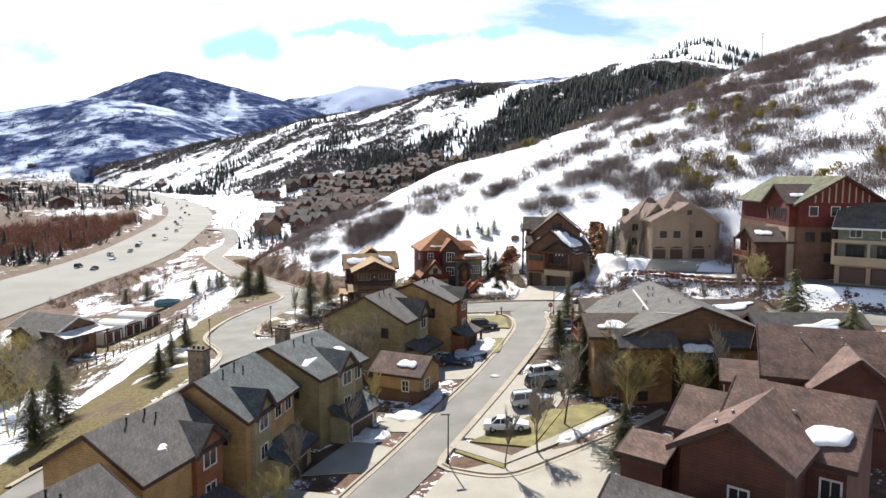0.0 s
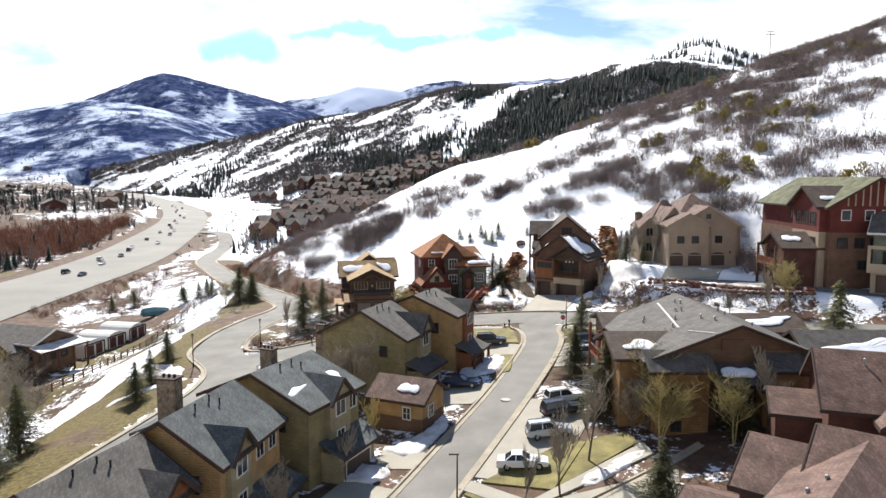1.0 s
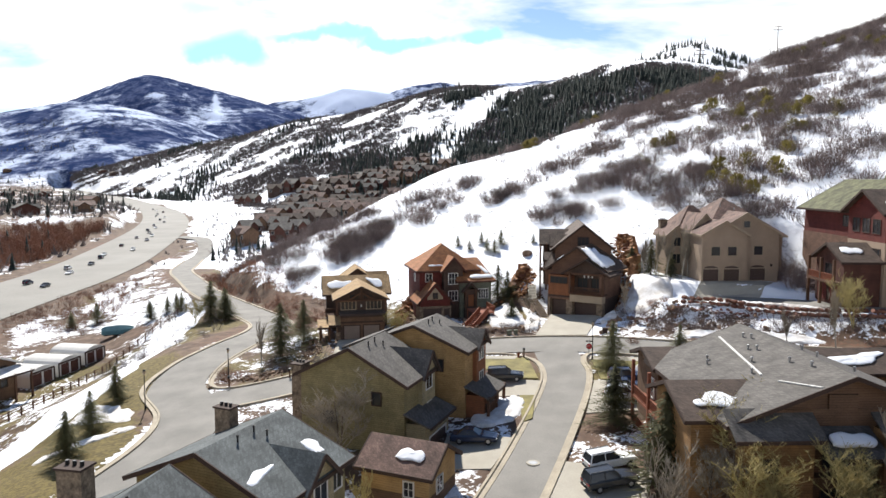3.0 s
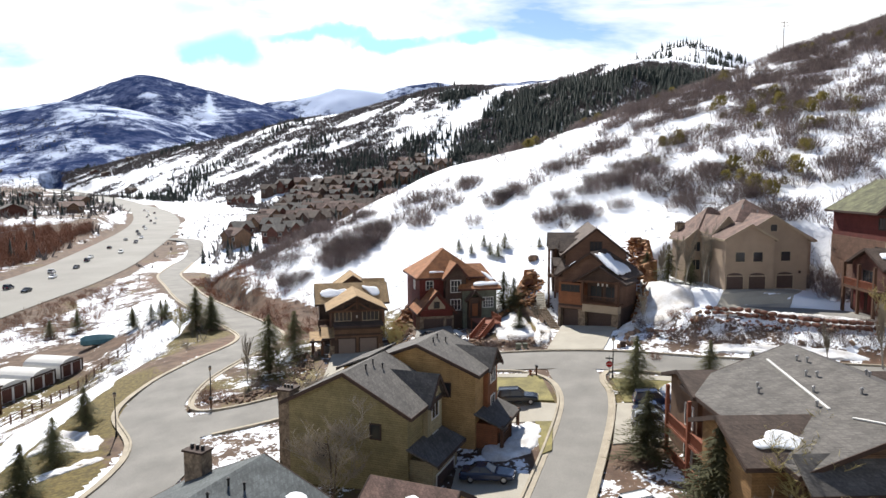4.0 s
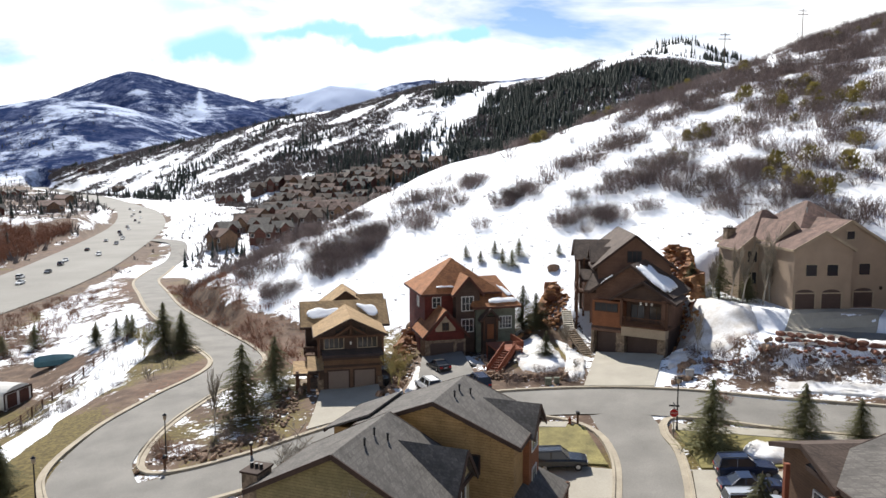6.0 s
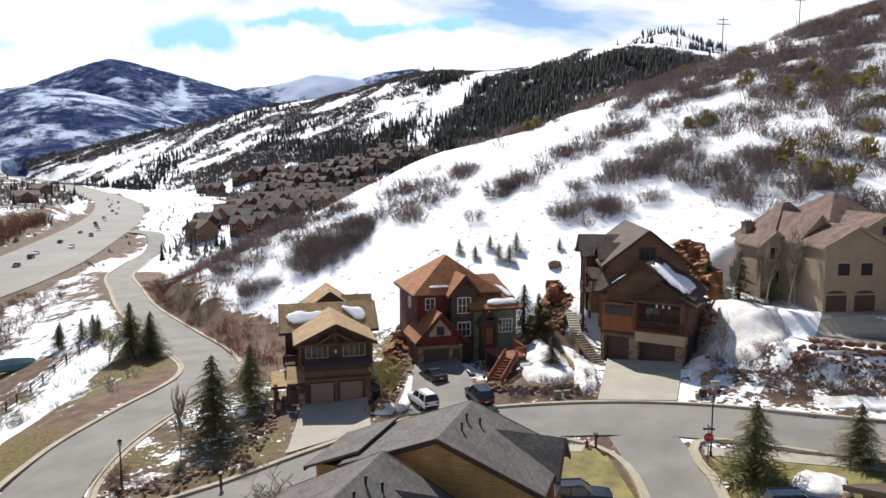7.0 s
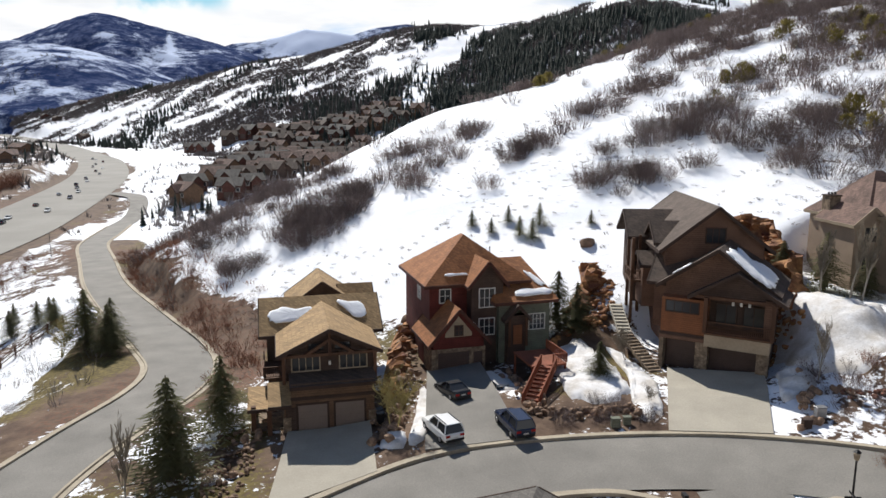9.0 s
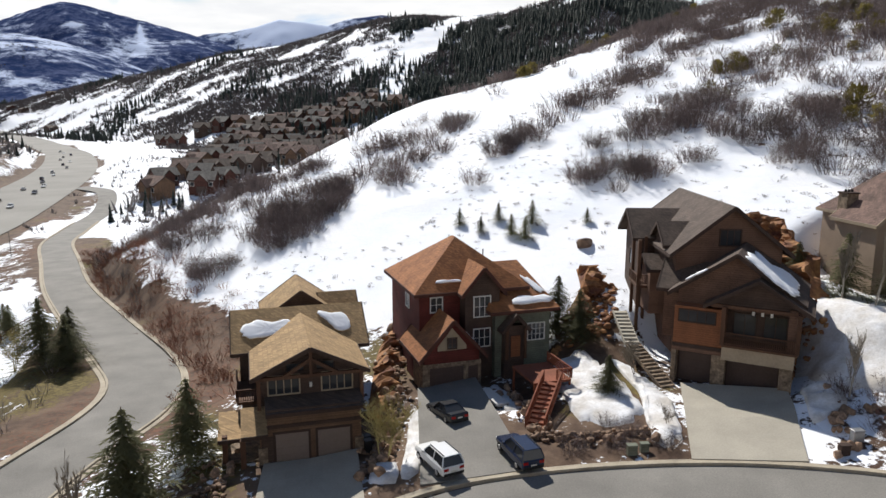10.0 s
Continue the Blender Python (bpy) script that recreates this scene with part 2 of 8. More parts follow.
M["car_navy"] = material("navy_car_paint", (0.018, 0.026, 0.055), rough=0.25, grain=0.05, bump=0, spec=0.6)
M["tyre"] = material("tyre_rubber", (0.02, 0.02, 0.02), rough=0.8, grain=0.2)
M["rim"] = material("alloy_rim", (0.45, 0.45, 0.46), rough=0.35, metal=0.8, grain=0.1)
M["lamp_red"] = material("red_lens", (0.35, 0.01, 0.01), rough=0.2, grain=0.05, bump=0)
M["lamp_clear"] = material("clear_lens", (0.7, 0.7, 0.68), rough=0.15, grain=0.05, bump=0)
M["sign_red"] = material("red_sign_sheet", (0.42, 0.02, 0.02), rough=0.4, grain=0.05, bump=0)
M["redwood"] = material("stained_redwood", (0.26, 0.085, 0.045), grain=0.35, streak=(1, 1, 0.3))
M["lawn"] = material("dry_lawn", (0.26, 0.22, 0.075), grain=0.5, scale=4, fine=30, bump=0.4)
M["teal"] = material("teal_tarpaulin", (0.10, 0.22, 0.25), grain=0.3)


# ---------------------------------------------------------------- mesh helpers
def finish(name, bm, mat, smooth=False):
    me = bpy.data.meshes.new(name)
    bm.normal_update()
    bm.to_mesh(me)
    bm.free()
    for k in (mat if isinstance(mat, (list, tuple)) else [mat]):
        me.materials.append(M[k])
    if smooth:
        me.polygons.foreach_set("use_smooth", [True] * len(me.polygons))
    return me


def part(name, bm, mat, parent, label="", smooth=False, m=None):
    ob = new(name, finish(name, bm, mat, smooth))
    ob.parent = parent
    if m is not None:
        ob.matrix_basis = m
    if label:
        tagged(ob, label)
    return ob


def thing(name, m, label, category, group="", kind=""):
    ob = new(name)
    ob.empty_display_size = 0.5
    ob.matrix_basis = m
    return tagged(ob, label, category, group, kind)


def box(bm, x0, x1, y0, y1, z0, z1, bevel=0.0):
    v = [bm.verts.new((x, y, z)) for z in (z0, z1) for x, y in ((x0, y0), (x1, y0), (x1, y1), (x0, y1))]
    fs = [bm.faces.new([v[i] for i in q]) for q in ((3, 2, 1, 0), (4, 5, 6, 7), (0, 1, 5, 4), (1, 2, 6, 5), (2, 3, 7, 6), (3, 0, 4, 7))]
    if bevel:
        es = {e for f in fs for e in f.edges}
        bmesh.ops.bevel(bm, geom=list(es), offset=bevel, segments=1, affect="EDGES")
    return bm


def boxes(*specs):
    bm = bmesh.new()
    for s in specs:
        box(bm, *s)
    return bm


def beam(bm, a, b, w, h=None):
    """A squared bar from a to b."""
    a, b = Vector(a), Vector(b)
    d = (b - a).normalized()
    side = d.cross(Vector((0, 0, 1)))
    side = side.normalized() if side.length > 1e-3 else Vector((1, 0, 0))
    up = side.cross(d)
    s, u = side * w / 2, up * (h or w) / 2
    v = [bm.verts.new(p + i * s + j * u) for p in (a, b) for i, j in ((-1, -1), (1, -1), (1, 1), (-1, 1))]
    for q in ((3, 2, 1, 0), (4, 5, 6, 7), (0, 1, 5, 4), (1, 2, 6, 5), (2, 3, 7, 6), (3, 0, 4, 7)):
        bm.faces.new([v[i] for i in q])


def slab(bm, pts, thick):
    """A plate: the polygon pts and its copy lowered by thick."""
    top = [bm.verts.new(p) for p in pts]
    low = [bm.verts.new((p[0], p[1], p[2] - thick)) for p in pts]
    bm.faces.new(top)
    bm.faces.new(low[::-1])
    for i in range(len(pts)):
        j = (i + 1) % len(pts)
        bm.faces.new([top[i], low[i], low[j], top[j]])


def tube(bm, pts, radii, sides=6):
    rings = []
    for i, p in enumerate(pts):
        p = Vector(p)
        d = (Vector(pts[min(i + 1, len(pts) - 1)]) - Vector(pts[max(i - 1, 0)])).normalized()
        s = d.orthogonal().normalized()
        u = d.cross(s)
        rings.append([bm.verts.new(p + (s * math.cos(2 * math.pi * k / sides) + u * math.sin(2 * math.pi * k / sides)) * radii[i]) for k in range(sides)])
    for a, b in zip(rings, rings[1:]):
        for k in range(sides):
            bm.faces.new([a[k], a[(k + 1) % sides], b[(k + 1) % sides], b[k]])
    bm.faces.new(rings[0][::-1]), bm.faces.new(rings[-1])


# ---------------------------------------------------------------- the lie of the land
def smooth(a, b, x):
    t = np.clip((x - a) / (b - a), 0, 1)
    return t * t * (3 - 2 * t)


def smax(a, b, k):
    h = np.clip(0.5 + 0.5 * (a - b) / k, 0, 1)
    return b + (a - b) * h + k * h * (1 - h)


def fbm(x, y, scale, octaves=4, seed=0):
    """Layered value noise on arrays, about -1 to 1."""
    out, amp = np.zeros_like(x, dtype=float), 1.0
    tot = 0.0
    for o in range(octaves):
        f = 2.0 ** o / scale
        xx, yy = x * f + 17.3 * (o + seed), y * f - 9.1 * (o + 2 * seed)
        xi, yi = np.floor(xx), np.floor(yy)
        u, v = xx - xi, yy - yi
        u, v = u * u * (3 - 2 * u), v * v * (3 - 2 * v)

        def r(i, j):
            s = np.sin(i * 127.1 + j * 311.7 + seed * 7.7) * 43758.5453
            return s - np.floor(s)
        a = r(xi, yi) * (1 - u) + r(xi + 1, yi) * u
        b = r(xi, yi + 1) * (1 - u) + r(xi + 1, yi + 1) * u
        out += amp * (2 * (a * (1 - v) + b * v) - 1)
        tot += amp
        amp *= 0.5
    return out / tot


# the outer edge of the lane that winds up the valley side, as x over y
LANE_Y = (40, 83, 100, 110, 121, 135, 155, 170, 225, 310, 366, 420)
LANE_X = (-46, -38, -34, -34, -41, -39, -35.5, -40, -66, -103, -111, -115)


def grade(x, y):
    """The smooth grade on which streets and building plots lie."""
    plane = -0.3 + 0.08 * (x - 13) + 0.045 * (np.maximum(y, 40) - 117)
    side = -3.2 - 0.041 * np.maximum(y - 140, 0) + 0.12 * np.maximum(x + 30, 0)
    near = -smax(-plane, -side, 1.0)
    valley = -13 + 0.012 * (y - 180) + 0.09 * np.maximum(x + 150, 0) * smooth(300, 420, y)
    edge = np.interp(y, LANE_Y, LANE_X)
    w = smooth(2.5, 34, edge - x)
    w = np.maximum(w, smooth(330, 420, y))
    return near * (1 - w) + valley * w


def hillside(x, y):
    """The snowy spur that climbs to the right behind the houses."""
    crest = 283 + np.clip(x - 8, -100, 0) * 0.9 + 0.32 * np.clip(x - 40, 0, 260)
    climb = -smax(-(0.24 * (y - 190)), -(0.24 * (crest - 190) - 0.22 * (y - crest)), 14)
    return 10 + 0.27 * (x - 7) + climb


# sky lines over direction: the wooded hill, its bald summit, the foothill, the blue peak and the range behind
RIDGE_S = (-0.9, -0.56, -0.45, -0.36, -0.26, -0.177, -0.112, -0.06, 0.018, 0.066, 0.131, 0.18, 0.22, 0.26, 0.31, 0.36, 0.40, 0.50, 0.8)
RIDGE_E = (0.0, 0.005, 0.022, 0.045, 0.063, 0.086, 0.095, 0.108, 0.130, 0.135, 0.134, 0.140, 0.151, 0.163, 0.172, 0.174, 0.168, 0.155, 0.10)
BALD_S = (-0.2, 0.0, 0.08, 0.14, 0.2, 0.25, 0.318, 0.355, 0.375, 0.40, 0.44, 0.5, 0.6)
BALD_E = (0.02, 0.08, 0.12, 0.135, 0.147, 0.160, 0.180, 0.192, 0.197, 0.196, 0.186, 0.168, 0.14)
FOOT_S = (-1.4, -1.0, -0.8, -0.70, -0.617, -0.55, -0.495, -0.44, -0.386, -0.33, -0.28, -0.2, 0.0)
FOOT_E = (0.05, 0.06, 0.078, 0.086, 0.092, 0.103, 0.112, 0.108, 0.097, 0.080, 0.060, 0.03, 0.0)
PEAK_S = (-1.4, -1.0, -0.72, -0.60, -0.55, -0.494, -0.44, -0.40, -0.384, -0.36, -0.33, -0.29, -0.242, -0.187, -0.15, -0.1, 0.0, 0.5)
PEAK_E = (0.04, 0.05, 0.075, 0.085, 0.095, 0.113, 0.133, 0.146, 0.149, 0.145, 0.137, 0.127, 0.114, 0.098, 0.085, 0.07, 0.05, 0.03)
BACK_S = (-0.5, -0.3, -0.25, -0.21, -0.17, -0.14, -0.113, -0.08, -0.05, -0.02, 0.025, 0.06, 0.11, 0.163, 0.25, 0.5)
BACK_E = (0.03, 0.08, 0.100, 0.111, 0.115, 0.123, 0.131, 0.129, 0.124, 0.133, 0.139, 0.134, 0.137, 0.142, 0.13, 0.10)


# belts of leafless oak scrub on the spur: from, to, half width
SCRUB = [((15, 211), (23, 218), 3), ((23, 218), (47, 234), 4), ((47, 234), (60, 244), 5.5), ((60, 244), (79, 255), 7), ((79, 255), (112, 271), 9), ((112, 271), (230, 322), 13),
         ((40, 208), (100, 240), 5), ((100, 240), (190, 282), 9), ((57, 178), (126, 222), 8), ((78, 166), (160, 190), 12), ((68, 214), (100, 224), 6),
         ((62, 256), (210, 312), 10), ((18, 277), (62, 284), 6), ((62, 284), (240, 338), 12), ((120, 262), (230, 300), 10),
         ((27, 187), (38, 182), 4.2), ((33, 203), (49, 200), 4.2), ((36, 210), (54, 209), 3.5), ((45, 189), (53, 188), 3.2), ((54, 178), (60, 171), 4), ((72, 190), (76, 202), 6),
         ((48, 157), (74, 161), 5), ((62, 142), (96, 153), 9), ((74, 128), (100, 136), 6), ((64, 172), (80, 176), 5),
         ((-62, 238), (-36, 219), 4.5), ((-40, 213), (-18, 206), 4.5), ((-30, 217), (-6, 217), 5), ((-10, 217), (4, 223), 3.5), ((-66, 260), (-30, 233), 4), ((-30, 233), (12, 238), 3),
         ((-34, 196), (-20, 199), 2.6), ((8, 199), (8.6, 199.6), 1.6), ((22, 210), (26, 209), 2), ((50, 186), (58, 184), 2)]


def scrub(x, y):
    best = np.zeros_like(x, dtype=float)
    for a, b, r in SCRUB:
        dx, dy = b[0] - a[0], b[1] - a[1]
        t = np.clip(((x - a[0]) * dx + (y - a[1]) * dy) / (dx * dx + dy * dy), 0, 1)
        d = np.hypot(x - a[0] - t * dx, y - a[1] - t * dy)
        best = np.maximum(best, smooth(r * 1.7, r * 0.5, d))
    return best * smooth(-0.5, 0.25, fbm(x, y, 9, 3, 61))


def terrain(x, y, detail=True):
    x, y = np.asarray(x, float), np.asarray(y, float)
    g = grade(x, y)
    h = hillside(x, y)
    wild = fbm(x, y, 38, 4, 1) * 1.6 + fbm(x, y, 9, 3, 5) * 0.35 if detail else 0
    z = smax(g, h + wild * smooth(2, 14, h - g), 2.0)
    # the far ranges: a ridge line seen over direction, rising from its foot
    dy = np.maximum(y - 40, 1)
    s = (x + 4) / dy
    far = smooth(380, 520, y)
    n1, n2 = fbm(x, y, 260, 5, 2), fbm(x, y, 900, 5, 3)
    R = np.interp(s, (-0.6, -0.45, -0.3, -0.1, 0.1, 0.3, 0.5), (1900, 1700, 1500, 1300, 1200, 930, 930))
    foot = np.interp(s, (-0.6, -0.5, -0.4, -0.3, -0.2, 0.0, 0.2), (1500, 1250, 950, 650, 500, 430, 400))
    top = (23.6 + np.interp(s, RIDGE_S, RIDGE_E) * R + 12) * smooth(-0.56, -0.48, s)
    t1 = np.clip((dy - foot) / (R - foot), 0, 1)
    up = 0.35 * smooth(0, 1, t1) + 0.65 * t1 ** 1.15
    mid = -12 + top * up * (1 + 0.16 * n1 * np.sin(np.pi * up)) - np.maximum(dy - R, 0) * 0.15
    bald = 23.6 + 1850 * (np.interp(s, BALD_S, BALD_E) + 0.004 * fbm(x, y, 180, 3, 23)) - np.abs(dy - 1850) * 0.28
    n3 = fbm(x, y, 240, 4, 33)
    back = np.full_like(z, -60.0)
    for R2, near, ss, ee, rough in ((2500.0, 1500, FOOT_S, FOOT_E, 0.20), (3800.0, 2300, PEAK_S, PEAK_E, 0.26), (4400.0, 3300, BACK_S, BACK_E, 0.22)):
        top2 = 23.6 + np.interp(s, ss, ee) * R2
        t2 = np.clip((dy - near) / (R2 - near), 0, 1.0)
        up2 = 0.45 * smooth(0, 1, t2) + 0.55 * t2 ** 1.3
        back = np.maximum(back, top2 * up2 * (1 + rough * (n2 + 0.6 * n3) * np.sin(np.pi * t2)) - np.maximum(dy - R2, 0) * 0.5)
    front = smooth(0.0, 0.25, dy / (np.abs(x) + 1) - 0.2)
    hills = np.where(front * far > 0.01, np.maximum(np.maximum(mid, bald), back), -60.0)
    return smax(z, hills - 14 * (1 - far), 4.0)
# ---------------------------------------------------------------- streets
def spline(pts, step=1.5):
    """Evenly spaced points of a smooth curve through pts (any number of coordinates)."""
    p = np.array(pts, float)
    p = np.vstack([2 * p[0] - p[1], p, 2 * p[-1] - p[-2]])
    out = []
    for i in range(1, len(p) - 2):
        n = max(2, int(np.linalg.norm(p[i + 1][:2] - p[i][:2]) / step))
        for k in range(n):
            t = k / n
            a, b, c, d = p[i - 1:i + 3]
            out.append(0.5 * (2 * b + (c - a) * t + (2 * a - 5 * b + 4 * c - d) * t * t + (3 * b - a - 3 * c + d) * t ** 3))
    out.append(p[-2])
    return np.array(out)


# name: (points, half width, material, height above the grade)
STREETS = {
    "road_front": ([(-11, 46), (-5.5, 59), (-2, 66), (2.2, 76), (7.6, 89), (13.2, 104), (15.2, 113), (15.6, 121)], 2.9, "asphalt", 0.05),
    "road_cross": ([(-35, 110.5), (-28, 112.6), (-20, 116), (-12, 121), (-4, 125.3), (4, 126.2), (14, 124.8), (22, 122), (30, 117), (40, 112), (54, 105), (70, 96)], 3.6, "asphalt", 0.07),
    "road_lane": ([(-40, 50), (-38, 66), (-34.7, 80), (-32, 90), (-29.6, 100), (-31, 109), (-36, 119), (-36.4, 130), (-34, 140), (-31.3, 150), (-31.8, 159), (-36.2, 169), (-46, 186), (-62, 215), (-76, 246), (-90, 278), (-97, 305), (-104, 335), (-111, 372), (-124, 410), (-150, 450)], 3.7, "asphalt", 0.09),
    "road_highway": ([(-124, -80), (-126, 60), (-128, 150), (-132, 230), (-135, 290), (-148, 364), (-190, 530), (-245, 680), (-307, 806), (-535, 1207), (-895, 1765)], 17.5, "asphalt_old", 0.3),
}
UPPER = [(38, 132, 5.2), (45, 129.5, 5.6), (53, 124.5, 5.9), (62, 117, 6.1), (75, 107, 6.2), (95, 95, 6.4), (130, 80, 6.6)]
CURVES = {k: spline(v[0], 2.0 if v[1] < 10 else 12.0) for k, v in STREETS.items()}
UPPER_CURVE = spline(UPPER, 2.0)


def nearest(x, y, curve):
    """Distance to a curve and the index of its nearest sample."""
    best, idx = np.full(x.shape, 1e9), np.zeros(x.shape, int)
    if x.size < 3000:
        a, d = curve[:-1, :2], curve[1:, :2] - curve[:-1, :2]
        px, py = x.reshape(-1, 1) - a[:, 0], y.reshape(-1, 1) - a[:, 1]
        t = np.clip((px * d[:, 0] + py * d[:, 1]) / np.maximum((d * d).sum(1), 1e-9), 0, 1)
        r = np.hypot(px - t * d[:, 0], py - t * d[:, 1])
        i = r.argmin(1)
        return r[np.arange(len(i)), i].reshape(x.shape), i.reshape(x.shape)
    for i in range(len(curve) - 1):
        a, d = curve[i][:2], curve[i + 1][:2] - curve[i][:2]
        t = np.clip(((x - a[0]) * d[0] + (y - a[1]) * d[1]) / max(d @ d, 1e-9), 0, 1)
        r = np.hypot(x - a[0] - t * d[0], y - a[1] - t * d[1])
        m = r < best
        best[m], idx[m] = r[m], i
    return best, idx


# level plots: x, y, radius, height
PLOTS = [(48, 144, 13, 7.2), (67, 128, 13, 6.6), (90, 112, 12, 6.9), (22.5, 144, 6, 0.9), (-13, 143, 8.5, -1.6), (0, 150, 7, -0.9)]


def land(x, y):
    """The finished ground: the terrain, cut and filled for plots and roads."""
    x, y = np.atleast_1d(np.asarray(x, float)), np.atleast_1d(np.asarray(y, float))
    z = terrain(x, y)
    for px, py, r, h in PLOTS:
        d = np.hypot(x - px, y - py)
        w = smooth(r + 5, r, d)
        z = z * (1 - w) + h * w
    far = (y < 480) & (np.abs(x) < 330)
    zi = z[far]
    xi, yi = x[far], y[far]
    d, i = nearest(xi, yi, UPPER_CURVE)
    w = smooth(6.5, 3.4, d)
    zi = zi * (1 - w) + (UPPER_CURVE[i][:, 2] - 0.12) * w
    gi = grade(xi, yi)
    for k in ("road_front", "road_cross", "road_lane"):
        hw = STREETS[k][1]
        d, i = nearest(xi, yi, CURVES[k])
        w = smooth(hw + 5.5, hw + 1.0, d)
        zi = zi * (1 - w) + (gi - 0.10 * smooth(hw + 0.9, hw + 0.1, d)) * w
    z[far] = zi
    d, i = nearest(x, y, CURVES["road_highway"])
    w = smooth(34, 19, d)
    gh = -13 + 0.012 * (y - 180)
    z = z * (1 - w) + gh * w
    return z


def ground_at(x, y):
    return float(land(np.array([x]), np.array([y]))[0])


def ribbon(name, curve, hw, mat, lift, zs=None, kind="structure", label="", height=None):
    n = []
    for i in range(len(curve)):
        d = curve[min(i + 1, len(curve) - 1)][:2] - curve[max(i - 1, 0)][:2]
        d = d / np.linalg.norm(d)
        n.append((-d[1], d[0]))
    n = np.array(n)
    cols = np.linspace(-1, 1, 7)
    vs = []
    for c in cols:
        p = curve[:, :2] + n * hw * c
        z = (height(p[:, 0], p[:, 1]) if zs is None else zs) + lift - 0.05 * c * c
        vs.append(np.column_stack([p, z]))
    vs = np.array(vs)
    m, k = vs.shape[1], len(cols)
    verts = vs.transpose(1, 0, 2).reshape(-1, 3)
    faces = [(i * k + j, i * k + j + 1, (i + 1) * k + j + 1, (i + 1) * k + j) for i in range(m - 1) for j in range(k - 1)]
    faces = [f[::-1] for f in faces]
    me = bpy.data.meshes.new(name)
    me.from_pydata(verts.tolist(), [], faces)
    me.materials.append(M[mat])
    return tagged(new(name, me), label, "road", kind=kind)


for key, (pts, hw, mat, lift) in STREETS.items():
    hf = (lambda x, y: -13 + 0.012 * (y - 180)) if key == "road_highway" else grade
    ribbon(key, CURVES[key], hw, mat, lift, height=hf,
           label="pale worn multi-lane highway asphalt" if key == "road_highway" else "grey residential street asphalt with faint cracks")
ribbon("road_upper", UPPER_CURVE, 3.0, "asphalt", 0.06, zs=UPPER_CURVE[:, 2], label="grey hillside lane asphalt beside snow banks")


def apron(name, quad, mat, lift, label, nx=8, ny=8):
    """A paved slab draped on the ground between four corners."""
    a, b, c, d = [np.array(q, float) for q in quad]
    u, v = np.meshgrid(np.linspace(0, 1, nx + 1), np.linspace(0, 1, ny + 1))
    p = (a[:, None, None] * (1 - u) * (1 - v) + b[:, None, None] * u * (1 - v) + c[:, None, None] * u * v + d[:, None, None] * (1 - u) * v)
    z = land(p[0].ravel(), p[1].ravel()).reshape(u.shape)
    zl = p[2] if len(a) > 2 else np.maximum(z, grade(p[0], p[1])) + lift
    verts = np.column_stack([p[0].ravel(), p[1].ravel(), zl.ravel()])
    k = nx + 1
    faces = [(i * k + j, i * k + j + 1, (i + 1) * k + j + 1, (i + 1) * k + j) for i in range(ny) for j in range(nx)]
    bm = bmesh.new()
    vs = [bm.verts.new(q) for q in verts]
    for f in faces:
        bm.faces.new([vs[i] for i in f])
    ret = bmesh.ops.extrude_face_region(bm, geom=list(bm.faces))
    for e in ret["geom"]:
        if isinstance(e, bmesh.types.BMVert):
            e.co.z -= 0.25
    bmesh.ops.recalc_face_normals(bm, faces=list(bm.faces))
    return tagged(new(name, finish(name, bm, mat)), label, "driveway", kind="structure")


def kerb(name, pts, label="tan concrete kerb with gutter", h=0.14, w=0.45, height=grade):
    c = spline(pts, 1.2)
    bm = bmesh.new()
    rows = []
    for i in range(len(c)):
        d = c[min(i + 1, len(c) - 1)][:2] - c[max(i - 1, 0)][:2]
        d = d / np.linalg.norm(d)
        nrm = np.array((-d[1], d[0]))
        z = float(height(np.array([c[i][0]]), np.array([c[i][1]]))[0])
        rows.append([bm.verts.new((*(c[i][:2] + nrm * o), z + q)) for o, q in ((-w * 1.4, 0.0), (-w * 1.4, 0.10), (-w * 0.35, 0.09), (-w * 0.2, h + 0.08), (w * 0.3, h + 0.08), (w * 0.35, -0.3))])
    for a, b in zip(rows, rows[1:]):
        for k in range(5):
            bm.faces.new([a[k], b[k], b[k + 1], a[k + 1]])
    bmesh.ops.recalc_face_normals(bm, faces=list(bm.faces))
    return tagged(new(name, finish(name, bm, "kerb")), label, "kerb", kind="structure")


kerb("kerb_front_left", [(-14, 47), (-8.4, 59.5), (-4.6, 67.7), (-0.4, 77.5), (5, 90.2), (10.5, 105.2), (12.2, 112.5), (11.6, 118), (8, 121.6), (2, 122.2), (-3, 121.2), (-10.5, 117.2), (-19, 112.2), (-26, 109.2)])
kerb("kerb_front_right", [(50, 102.5), (39.5, 108), (29.3, 113.1), (22.5, 117.6), (19.6, 118), (18.4, 115), (18.2, 111), (16, 103), (10.3, 88), (5, 75.2), (1.2, 66.3)])
kerb("kerb_cross_far", [(50, 111.3), (40.8, 116.0), (32, 120.7), (23.5, 125.5), (14.5, 128.6), (4, 130), (-5, 129.2), (-13.5, 124.6), (-20.8, 119.8)])
kerb("kerb_planter", [(-20.8, 119.8), (-26, 117.4), (-30, 117.3), (-32.2, 121), (-32.4, 130), (-30, 141), (-27.4, 150), (-28, 159), (-32.5, 170.5), (-43, 188.5), (-59, 217), (-73, 248), (-87, 280), (-93.5, 306), (-101, 337)])
kerb("kerb_lane_outer", [(-107.5, 334), (-100.5, 304), (-93, 276), (-79, 244), (-65, 213), (-49.5, 184), (-40, 167.5), (-35.6, 158.5), (-35.2, 150), (-37.9, 139.5), (-40.3, 130), (-40.2, 119), (-34.3, 108.3), (-33.4, 100), (-35.8, 89.3), (-38.5, 79), (-42, 66)])
